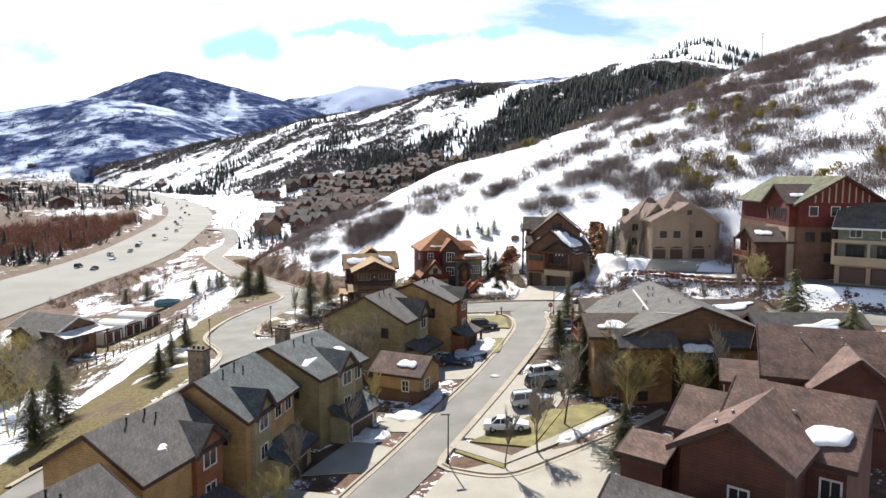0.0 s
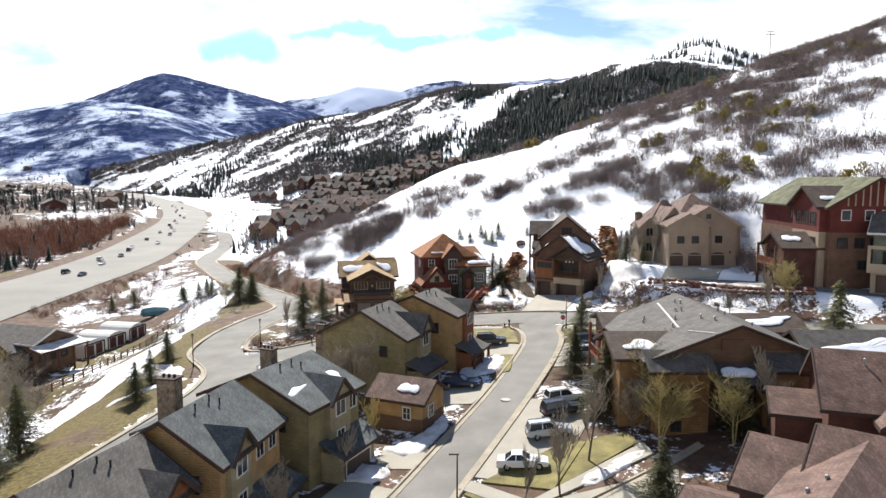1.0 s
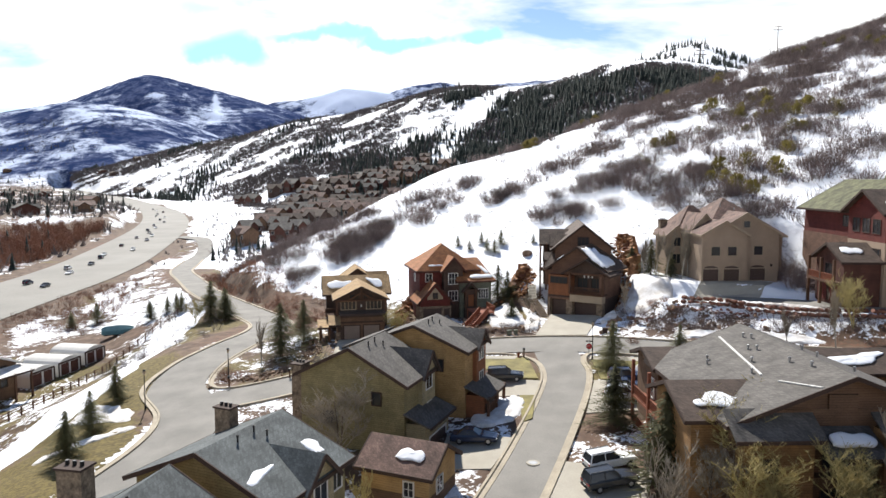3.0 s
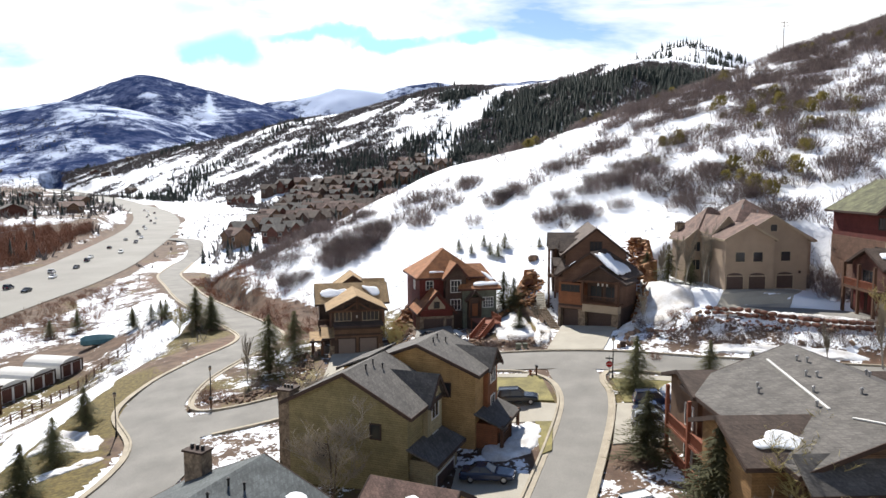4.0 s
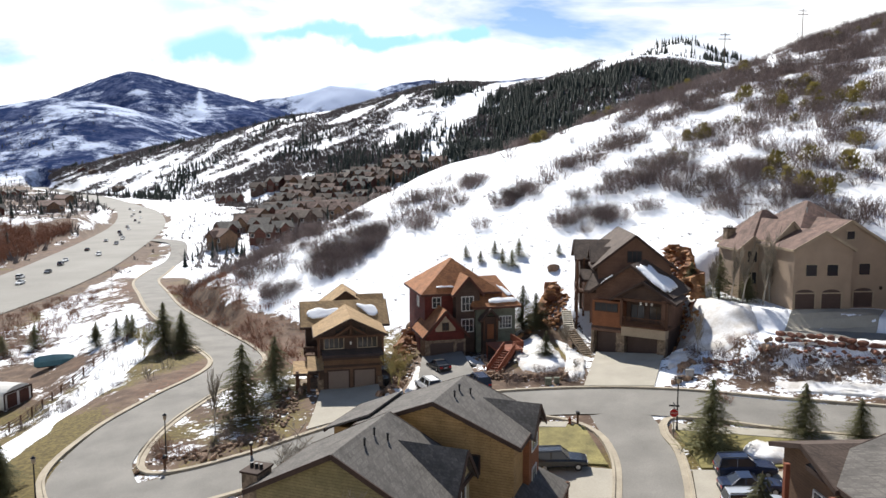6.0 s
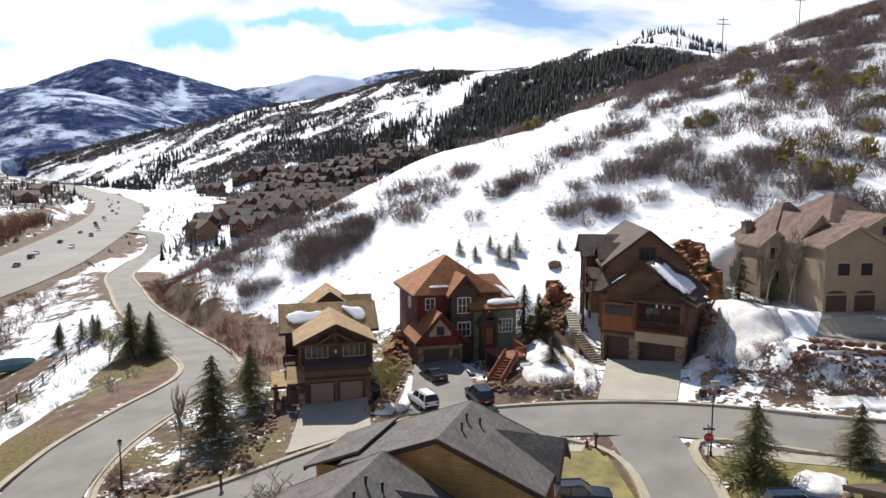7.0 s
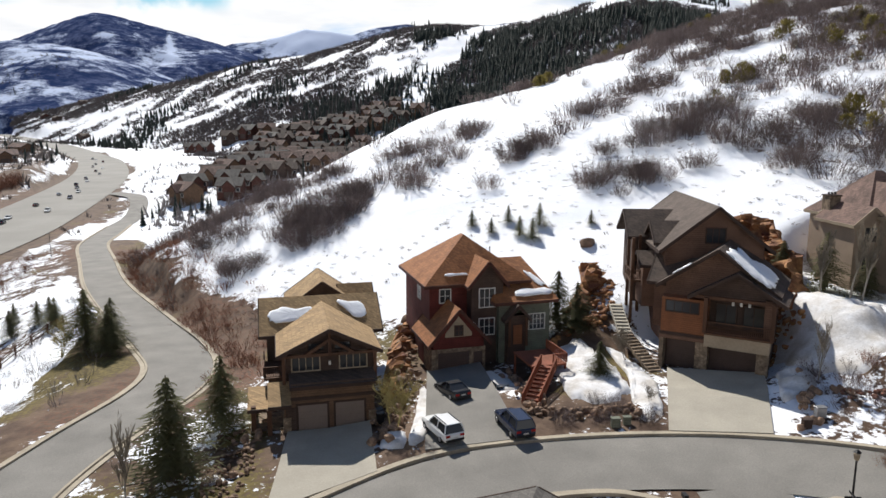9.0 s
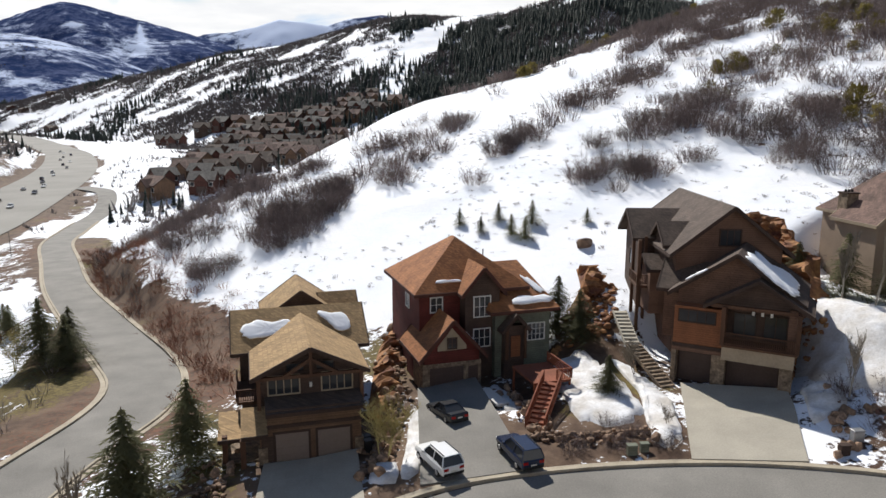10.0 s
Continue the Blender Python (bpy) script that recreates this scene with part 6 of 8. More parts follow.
def bare_tree(x, y, h, spread=0.6, mat="twig", stems=1, seed=0, label="bare deciduous tree with fine grey twigs", group="bare trees", r=None):
    key = ("bare", mat, stems, seed % 4, round(spread, 1))
    if key not in CACHE:
        full = stems > 1 and spread > 0.55
        a, b = bare_tree_mesh(seed % 4 + 11 * stems, 8.0, spread * (1.5 if full else 1.0), stems, 4, 0.10 if stems == 1 else 0.075, 0.55 if full else 0.8)
        CACHE[key] = (finish("trunk", a, "aspen_bark" if spread < 0.45 else "bark" if mat != "twig_gold" else "twig_gold"), finish("crown", b, mat))
    t = thing("bare_tree", pose(x, y, ground_at(x, y), 0, 0, seed * 71) @ Matrix.Diagonal((h / 8, h / 8, h / 8, 1)), label, "tree", group)
    for nm, me in zip(("trunk", "crown"), CACHE[key]):
        o = new(nm, me)
        o.parent = t
    return t


def bush(x, y, s, mat="scrub", seed=0, label="leafless grey-brown scrub oak bush", group="scrub bushes"):
    key = ("bush", mat, seed % 4)
    if key not in CACHE:
        CACHE[key] = finish("bush", shrub_mesh(random.Random(seed % 4 + 40), 70, 2.3, 1.6, 11, 0.019), mat)
    o = new("bush", CACHE[key])
    o.matrix_basis = pose(x, y, ground_at(x, y), 0, 0, seed * 37) @ Matrix.Diagonal((s, s, s, 1))
    return tagged(o, label, "bush", group)


def on_land(pts):
    a = np.array(pts, float)
    return land(a[:, 0], a[:, 1])


# scrub on the spur: the nearest as bushes of their own, the rest joined
rs = np.random.RandomState(3)
cand = np.column_stack([rs.uniform(-70, 240, 40000), rs.uniform(125, 345, 40000)])
dens = scrub(cand[:, 0], cand[:, 1])
keep = cand[rs.rand(len(cand)) < dens * (0.24 + 0.20 * (cand[:, 0] < 12) + 0.16 * (cand[:, 0] > 62) + 0.14 * (cand[:, 1] > 226))]
sparse = np.column_stack([rs.uniform(-60, 180, 110), rs.uniform(195, 300, 110)])
keep = np.vstack([keep, sparse])
hz = on_land(keep)
ok = (hillside(keep[:, 0], keep[:, 1]) > grade(keep[:, 0], keep[:, 1]) + 0.5) & (np.hypot(keep[:, 0] - 30, keep[:, 1] - 160) > 12)
for k in ("road_lane",):
    dl, _ = nearest(keep[:, 0], keep[:, 1], CURVES[k])
    ok &= dl > 6
keep, hz = keep[ok], hz[ok]
near = (keep[:, 1] < 214) & (keep[:, 0] < 62) & (keep[:, 0] > -50)
pts = keep[near][:270]
for i, (x, y) in enumerate(pts):
    bush(x, y, rs.uniform(1.0, 2.1), "scrub", i)
rest = np.vstack([keep[near][270:], keep[~near]])
rz = on_land(rest)
low = [mesh_data(shrub_mesh(random.Random(60 + k), 22, 2.4, 1.8, 6, 0.042)) for k in range(4)]
scatter("scrub_oak", low, np.column_stack([rest, rz, rs.uniform(0.8, 1.7, len(rest)), rs.uniform(0.8, 1.2, len(rest)), rs.uniform(0, 6.28, len(rest))]),
        "scrub", "belts of leafless scrub oak across the snowy hillside", "scrub")

# stones and low tufts that stick out of the snow near the homes
spk = np.column_stack([rs.uniform(-30, 62, 1300), rs.uniform(150, 232, 1300)])
spk = spk[(hillside(spk[:, 0], spk[:, 1]) > grade(spk[:, 0], spk[:, 1]) + 0.5) & (fbm(spk[:, 0], spk[:, 1], 16, 3, 91) > -0.1)]
scatter("snow_tufts", [mesh_data(shrub_mesh(random.Random(160 + k), 16, 0.7, 0.8, 3, 0.04)) for k in range(3)],
        np.column_stack([spk, on_land(spk), rs.uniform(0.35, 0.9, len(spk)), rs.uniform(0.5, 0.9, len(spk)), rs.uniform(0, 6.28, len(spk))]), "scrub", "low dark tufts poking through the snow", "scrub")

# olive junipers among the oak scrub
def juniper_mesh(rng):
    """A rounded evergreen shrub: short needled sprays on upswept stems."""
    bm = bmesh.new()
    for k in range(190):
        a, q, z = rng.uniform(0, 6.283), rng.random() ** 0.5, rng.uniform(0.05, 1.0)
        w = (0.95 - 0.75 * (2 * z - 0.8) ** 2 * 0.6) * (0.8 + 0.25 * math.sin(3 * a + 1))
        p = Vector((math.cos(a) * q * w, math.sin(a) * q * w, z * 1.5))
        d = Vector((p.x * 0.7 + rng.uniform(-0.3, 0.3), p.y * 0.7 + rng.uniform(-0.3, 0.3), rng.uniform(0.2, 0.9))).normalized()
        s = d.orthogonal().normalized() * 0.075
        bm.faces.new([bm.verts.new(p - s), bm.verts.new(p + s), bm.verts.new(p + d * 0.38)])
    return bm


jun = np.column_stack([rs.uniform(30, 190, 1500), rs.uniform(150, 300, 1500)])
jun = jun[(scrub(jun[:, 0], jun[:, 1]) > 0.45) & (fbm(jun[:, 0], jun[:, 1], 24, 2, 97) > 0.1) & (jun[:, 0] + 0.4 * (jun[:, 1] - 200) > 52)][:110]
scatter("junipers", [mesh_data(juniper_mesh(random.Random(180 + k))) for k in range(3)],
        np.column_stack([jun, on_land(jun) - 0.1, rs.uniform(1.2, 2.3, len(jun)), rs.uniform(0.8, 1.1, len(jun)), rs.uniform(0, 6.28, len(jun))]), "juniper", "olive green junipers among the leafless scrub", "scrub")


# woods and brush on the far hill
def hill_points(n, s0, s1, t0, t1, seed):
    r = np.random.RandomState(seed)
    s, t = r.uniform(s0, s1, n), r.uniform(t0, t1, n)
    R = np.interp(s, (-0.6, -0.45, -0.3, -0.1, 0.1, 0.3, 0.5), (1900, 1700, 1500, 1300, 1200, 930, 930))
    foot = np.interp(s, (-0.6, -0.5, -0.4, -0.3, -0.2, 0.0, 0.2), (1500, 1250, 950, 650, 500, 430, 400))
    dy = foot + t * (R - foot)
    x, y = s * dy - 4, dy + 40
    return x, y, s, t, r


firs = [mesh_data(fir_mesh(random.Random(k), 6, 1.0, 0.20, 6)) for k in range(3)]
x, y, s, t, r = hill_points(24000, 0.03, 0.5, 0.2, 1.0, 5)
patch = 1.1 * fbm(x, y, 130, 4, 71) + 0.62 * smooth(0.05, 0.18, s) - 0.20 - 1.2 * smooth(0.035, 0.0, np.abs((s - 0.06) - (t - 0.55) * 0.20)) - 1.5 * smooth(0.70, 0.86, t + 0.12 * fbm(x, y, 200, 2, 77)) + 0.7 * fbm(x, y, 45, 2, 78)
m = (patch + r.uniform(-0.35, 0.35, len(x)) > 0.0)
thin = fbm(x, y, 28, 2, 81)
m &= thin + r.uniform(-0.5, 0.5, len(x)) > -0.12
x, y = x[m][:7500], y[m][:7500]
scatter("conifer_wood", firs, np.column_stack([x, y, terrain(x, y) - 0.5, 6 + 11 * r.beta(1.6, 2.4, len(x)), r.uniform(0.8, 1.25, len(x)), r.uniform(0, 6, len(x))]),
        "far_needle", "dark conifer wood on the far hillside", "woods")
x, y, s, t, r = hill_points(9000, -0.48, 0.1, 0.0, 1.0, 6)
m = fbm(x, y, 90, 4, 72) + 0.5 * np.abs(fbm(x, y, 300, 2, 73)) + r.uniform(-0.2, 0.2, len(x)) > 0.38
x, y = x[m][:1500], y[m][:1500]
scatter("scattered_firs", firs, np.column_stack([x, y, terrain(x, y) - 0.5, r.uniform(6, 13, len(x)), r.uniform(0.8, 1.2, len(x)), r.uniform(0, 6, len(x))]),
        "far_needle", "scattered dark firs on the snowy far hill", "woods")
x, y, s, t, r = hill_points(2600, 0.26, 0.47, 0.0, 1.0, 15)
dyb = 1330 + 500 * t
x, y = s * dyb - 4, dyb + 40
m = fbm(x, y, 150, 3, 79) + r.uniform(-0.2, 0.2, len(x)) - 0.35 * smooth(0.7, 1.0, t) > 0.12
x, y = x[m][:520], y[m][:520]
scatter("bald_firs", firs, np.column_stack([x, y, terrain(x, y) - 0.5, r.uniform(9, 18, len(x)), r.uniform(0.8, 1.2, len(x)), r.uniform(0, 6, len(x))]),
        "far_needle", "groups of dark firs on the bald snowy summit", "woods")
tufts = [mesh_data(shrub_mesh(random.Random(90 + k), 7, 1.0, 0.75, 1, 0.085)) for k in range(3)]
lean = [mesh_data(shrub_mesh(random.Random(95 + k), 5, 1.0, 0.8, 1, 0.10)) for k in range(3)]
x, y, s, t, r = hill_points(90000, -0.5, 0.5, 0.0, 1.0, 7)
m = fbm(x, y, 70, 4, 74) + 0.5 * fbm(x, y, 240, 3, 75) + 0.5 * fbm(x, y, 24, 2, 76) + r.uniform(-0.25, 0.25, len(x)) - 0.4 * smooth(-0.2, -0.3, s) * smooth(0.75, 0.5, t) - 1.2 * smooth(0.03, 0.0, np.abs((s - 0.06) - (t - 0.55) * 0.20)) > -0.02
x, y = x[m][:36000], y[m][:36000]
scatter("far_brush", lean, np.column_stack([x, y, terrain(x, y) - 0.3, r.uniform(3.0, 7.5, len(x)), r.uniform(0.7, 1.2, len(x)), r.uniform(0, 6, len(x))]),
        "far_twig", "grey leafless aspen and brush on the far hill", "scrub")

# the valley floor: bare trees, brush, firs left of the highway
r = np.random.RandomState(8)
n = 5200
dyv = r.uniform(230, 2300, n)
sv = r.uniform(-0.95, -0.36, n)
x, y = sv * dyv - 4, dyv + 40
dh, _ = nearest(x, y, CURVES["road_highway"])
left = x < np.interp(y, [p[1] for p in STREETS["road_highway"][0]], [p[0] for p in STREETS["road_highway"][0]])
m = (dh > 26) & left & (fbm(x, y, 80, 3, 80) + r.uniform(-0.4, 0.4, n) > -0.12)
x, y = x[m], y[m]
half = len(x) // 5
scatter("valley_brush", tufts, np.column_stack([x[half:], y[half:], land(x[half:], y[half:]) - 0.2, r.uniform(4, 9, len(x) - half), r.uniform(0.7, 1.1, len(x) - half), r.uniform(0, 6, len(x) - half)]),
        "aspen", "leafless trees and brush over the valley floor", "scrub")
scatter("valley_firs", firs, np.column_stack([x[:half], y[:half], land(x[:half], y[:half]) - 0.3, r.uniform(6, 13, half), r.uniform(0.8, 1.2, half), r.uniform(0, 6, half)]),
        "far_needle", "dark firs dotted over the valley floor", "woods")
flat = np.column_stack([r.uniform(-150, -60, 260), r.uniform(300, 560, 260)])
flat = flat[(nearest(flat[:, 0], flat[:, 1], CURVES["road_highway"])[0] > 20) & (nearest(flat[:, 0], flat[:, 1], CURVES["road_lane"])[0] > 6)]
scatter("flat_brush", tufts, np.column_stack([flat, on_land(flat) - 0.1, r.uniform(1.5, 3.6, len(flat)), r.uniform(0.7, 1.1, len(flat)), r.uniform(0, 6, len(flat))]),
        "aspen", "leafless shrubs dotted over the snowy flat", "scrub")
vil = np.column_stack([r.uniform(-112, -22, 420), r.uniform(330, 690, 420)])
vil = vil[:, :2][nearest(vil[:, 0], vil[:, 1], CURVES["road_highway"])[0] > 22]
vil = vil[nearest(vil[:, 0], vil[:, 1], CURVES["road_lane"])[0] > 7]
nv = len(vil) // 4
scatter("village_trees", tufts, np.column_stack([vil[nv:], on_land(vil[nv:]) - 0.2, r.uniform(3, 8, len(vil) - nv), r.uniform(0.8, 1.2, len(vil) - nv), r.uniform(0, 6, len(vil) - nv)]),
        "aspen", "bare trees and brush between the village cottages", "scrub")
scatter("village_firs", firs, np.column_stack([vil[:nv], on_land(vil[:nv]) - 0.2, r.uniform(4, 9, nv), r.uniform(0.8, 1.2, nv), r.uniform(0, 6, nv)]),
        "far_needle", "dark firs between the village cottages", "woods")
# the stand of reddish bare cottonwoods by the highway, and the willows along the creek
stand = np.column_stack([r.uniform(-255, -160, 1600), r.uniform(300, 470, 1600)])
dh, _ = nearest(stand[:, 0], stand[:, 1], CURVES["road_highway"])
stand = stand[(dh > 30) & (stand[:, 0] < -150 - 0.35 * (stand[:, 1] - 330))][:420]
reds = [mesh_data(shrub_mesh(random.Random(120 + k), 22, 1.0, 0.42, 7, 0.014)) for k in range(3)]
scatter("red_cottonwoods", reds, np.column_stack([stand, on_land(stand), r.uniform(5, 10, len(stand)), r.uniform(0.9, 1.2, len(stand)), r.uniform(0, 6, len(stand))]),
        "willow", "stand of reddish leafless cottonwoods by the highway", "woods")
creek = np.column_stack([r.uniform(-112, -82, 330), r.uniform(190, 266, 330)])
creek = creek[(creek[:, 0] + 0.25 * (creek[:, 1] - 230) < -88)]
scatter("creek_willows", [mesh_data(shrub_mesh(random.Random(130 + k), 16, 2.0, 1.3, 5, 0.03)) for k in range(3)],
        np.column_stack([creek, on_land(creek), r.uniform(0.7, 1.3, len(creek)), r.uniform(0.8, 1.1, len(creek)), r.uniform(0, 6, len(creek))]), "willow", "reddish willow brush along the creek", "scrub")
# brown brush on the bank beside the lane
bank_pts = []
lane = CURVES["road_lane"]
for i in range(24, len(lane) - 30):
    for k in range(8):
        d = lane[i + 1] - lane[i]
        nrm = np.array((d[1], -d[0])) / np.linalg.norm(d)
        p = lane[i] + nrm * (5.2 + 11 * r.rand() ** 1.4) + r.uniform(-1, 1, 2)
        if 150 < p[1] < 262 and r.rand() < 0.85:
            bank_pts.append(p)
bank_pts = np.array(bank_pts)
scatter("bank_brush", [mesh_data(shrub_mesh(random.Random(140 + k), 16, 1.7, 1.2, 6, 0.03)) for k in range(3)],
        np.column_stack([bank_pts, on_land(bank_pts), r.uniform(0.6, 1.3, len(bank_pts)), r.uniform(0.7, 1.1, len(bank_pts)), r.uniform(0, 6, len(bank_pts))]), "willow", "red-brown brush on the bank beside the lane", "scrub")

slope_pts = np.column_stack([r.uniform(-64, -41, 150), r.uniform(146, 222, 150)])
slope_pts = slope_pts[nearest(slope_pts[:, 0], slope_pts[:, 1], CURVES["road_lane"])[0] > 5.5]
scatter("slope_brush", [mesh_data(shrub_mesh(random.Random(150 + k), 14, 1.8, 1.1, 5, 0.03)) for k in range(3)],
        np.column_stack([slope_pts, on_land(slope_pts), r.uniform(0.5, 1.3, len(slope_pts)), r.uniform(0.8, 1.2, len(slope_pts)), r.uniform(0, 6, len(slope_pts))]), "aspen", "grey-brown leafless brush on the snowy bank", "scrub")
villa_pts = np.column_stack([r.uniform(28, 56, 620), r.uniform(113, 136, 620)])
villa_pts = villa_pts[(np.abs(villa_pts[:, 1] - (148 - 0.57 * villa_pts[:, 0])) < 4.5)]
villa_pts = villa_pts[nearest(villa_pts[:, 0], villa_pts[:, 1], CURVES["road_cross"])[0] > 5.2]
villa_pts = villa_pts[nearest(villa_pts[:, 0], villa_pts[:, 1], UPPER_CURVE)[0] > 4.2]
scatter("terrace_brush", [mesh_data(shrub_mesh(random.Random(170 + k), 18, 1.3, 1.0, 6, 0.022)) for k in range(3)],
        np.column_stack([villa_pts, on_land(villa_pts), r.uniform(0.5, 1.2, len(villa_pts)), r.uniform(0.8, 1.1, len(villa_pts)), r.uniform(0, 6, len(villa_pts))]), "scrub", "leafless brush among snow and rocks of the terrace", "scrub")
SPRUCES = [(-22.0, 137.6, 6.8), (11.0, 153.4, 6.2), (-24.2, 130.4, 8.6), (-42.6, 166.5, 6.6), (-46.4, 169, 8.6), (-44.6, 172.5, 6.2), (21.0, 111.6, 6.4), (29.6, 112.0, 5.0), (33.8, 110.6, 3.8),
           (16.6, 94.4, 6.6), (17.6, 82.0, 8.6), (28.6, 73.6, 5.4), (45.5, 87.5, 11.5), (48.5, 80, 8.5), (-43.0, 116.7, 4.8), (-41.8, 107.2, 5.2), (-40.2, 98.4, 5.6),
           (-48.5, 86.5, 8.6), (-66.5, 189, 4.6), (-63.5, 191.5, 4.0), (-60.8, 190, 4.4), (-58.4, 186.5, 4.8), (-70, 197, 3.6), (12.4, 150.6, 5.6), (11.9, 140.4, 3.7),
           (5.2, 186, 2.7), (11.2, 178, 3.0), (14.4, 179.4, 3.5), (10.4, 183.2, 2.7), (21.0, 175.8, 2.1), (12.6, 175.8, 3.2), (3.0, 180.5, 1.6), (7.6, 181.5, 2.4),
           (37.0, 146.4, 6.4), (39.6, 143.6, 4.4), (34.8, 150.5, 4.6), (-86, 204, 5.5), (-90, 199, 4.5), (-46.5, 78, 7.0), (17.0, 61.5, 5.8)]
for i, (x, y, h) in enumerate(SPRUCES):
    spruce(x, y, h, seed=i, label="" if h > 4.5 else "small young spruce standing in snow and dry grass")

GOLD = "leafless tree with golden budding twigs"
for i, (x, y, h, sp, mt, st) in enumerate([(21.8, 79.0, 10.5, 0.8, "twig_gold", 3), (13.2, 70.6, 9.0, 0.7, "twig", 1), (9.6, 64.8, 8.0, 0.6, "twig", 1), (6.2, 62.0, 6.4, 0.5, "twig", 1),
                                           (-10.6, 89.5, 11.5, 0.8, "twig", 2), (-7.4, 77.6, 5.6, 0.6, "twig_gold", 1), (-9.0, 70.4, 6.2, 0.6, "twig", 1), (-12.2, 60.6, 7.2, 0.7, "twig", 1),
                                           (-14.2, 54.6, 7.5, 0.8, "twig_gold", 2), (-72.2, 119.2, 14.0, 0.8, "twig_gold", 2), (-66, 112, 13.0, 0.8, "twig", 2), (-58, 92, 14.0, 0.8, "twig_gold", 2), (-75, 128, 11, 0.7, "twig", 2), (20.4, 72.9, 9.0, 0.8, "twig_gold", 3), (18.6, 75.4, 7.0, 0.7, "twig", 3), (27.0, 71.6, 8.0, 0.7, "twig_gold", 3), (-14.0, 104.0, 9.0, 0.8, "twig", 3), (-56, 96, 13.0, 0.8, "twig", 2), (-60.5, 104, 11.0, 0.7, "twig", 2), (-7.3, 134.4, 6.2, 0.7, "twig_gold", 3),
                                           (38.2, 142.2, 9.0, 0.35, "twig", 1), (40.6, 141.4, 9.6, 0.35, "twig", 1), (42.2, 142.6, 8.6, 0.35, "twig", 1), (36.2, 141.2, 8.4, 0.35, "twig", 1), (35.0, 144.0, 7.4, 0.35, "twig", 1),
                                           (28.8, 133.6, 5.4, 0.4, "twig", 1), (53.5, 114.6, 8.2, 0.7, "twig_gold", 3), (49.0, 110.8, 8.0, 0.35, "twig", 1), (44.0, 113.0, 6.4, 0.35, "twig", 1),
                                           (-50.0, 169.5, 6.6, 0.7, "twig_gold", 3), (-48.6, 174.0, 5.4, 0.6, "twig_gold", 3), (24.6, 77.0, 8.0, 0.6, "twig_gold", 2), (30.0, 70.4, 10.0, 0.5, "twig", 1),
                                           (-26.4, 127.0, 6.4, 0.3, "twig", 1), (15.6, 143.6, 4.2, 0.6, "twig", 2), (-11.8, 101.5, 5.6, 0.4, "twig", 1), (14.4, 134.0, 2.4, 0.7, "twig", 2), (-16.4, 66.4, 6.0, 0.7, "twig", 2), (17.0, 44.5, 6.0, 0.7, "twig_gold", 2)]):
    bare_tree(x, y, h, sp, mt, st, i, GOLD if mt == "twig_gold" else "bare deciduous tree with fine grey twigs")
GARDEN = [(-29.5, 120.0), (-28.6, 121.5), (-30.4, 122.8), (-27.0, 121.0), (-22.0, 122.6), (-20.4, 124.0), (-19.2, 121.6), (-24.5, 124.4), (-21.0, 129.0), (6.4, 132.4), (8.0, 133.4), (9.6, 132.0), (11.4, 133.6), (10.2, 135.4), (13.2, 131.4),
          (31.0, 128.6), (33.6, 127.4), (35.6, 127.6), (37.8, 125.4), (40.4, 124.4), (43.0, 122.4), (33.0, 125.0), (36.8, 123.2), (31.6, 131.4), (33.0, 133.0), (34.4, 131.4), (26.4, 121.4), (-52.0, 148.0), (-47.4, 152.0)]
for i, (x, y) in enumerate(GARDEN):
    bush(x, y, 0.45 + 0.3 * ((i * 7) % 5) / 4, "willow" if 24 <= i < 27 or i < 4 else "scrub", i, "low leafless garden shrub on rocky bank", "garden shrubs")

# ---------------------------------------------------------------- paved pads, lawns and paths
apron("driveway_parking", [(2.4, 69.4), (9.0, 66.4), (17.2, 84.0), (9.6, 87.6)], "concrete", 0.10, "pale concrete parking apron beside the street", 8, 12)
apron("driveway_parking_upper", [(14.6, 98.0), (20.8, 97.4), (24.6, 106.0), (17.8, 107.8)], "concrete", 0.10, "pale concrete parking apron beside the street", 8, 8)
apron("driveway_olive_house", [(-1.6, 88.0), (3.4, 87.2), (6.4, 93.4), (-0.2, 96.0)], "concrete", 0.10, "pale concrete driveway by the street", 6, 6)
apron("driveway_tan_townhouse", [(4.2, 105.4), (10.4, 104.6), (11.6, 109.2), (5.6, 111.8)], "concrete", 0.10, "pale concrete driveway by the street", 6, 6)
apron("driveway_slate_house", [(-13.0, 63.6), (-6.4, 63.4), (-4.2, 68.0), (-9.2, 70.8)], "concrete", 0.10, "pale concrete driveway by the street", 6, 6)
apron("driveway_ochre_house", [(-17.0, 55.0), (-11.0, 54.6), (-8.8, 59.2), (-14.6, 61.4)], "concrete", 0.10, "pale concrete driveway by the street", 6, 6)
apron("driveway_shed", [(-6.6, 72.6), (-2.8, 71.8), (-1.6, 75.0), (-6.0, 77.6)], "concrete", 0.09, "pale concrete driveway by the street", 6, 6)
apron("driveway_court", [(-6.2, 47.0), (14.5, 47.5), (20.5, 67.8), (0.6, 61.8)], "concrete", 0.075, "wide pale concrete court between houses", 14, 12)
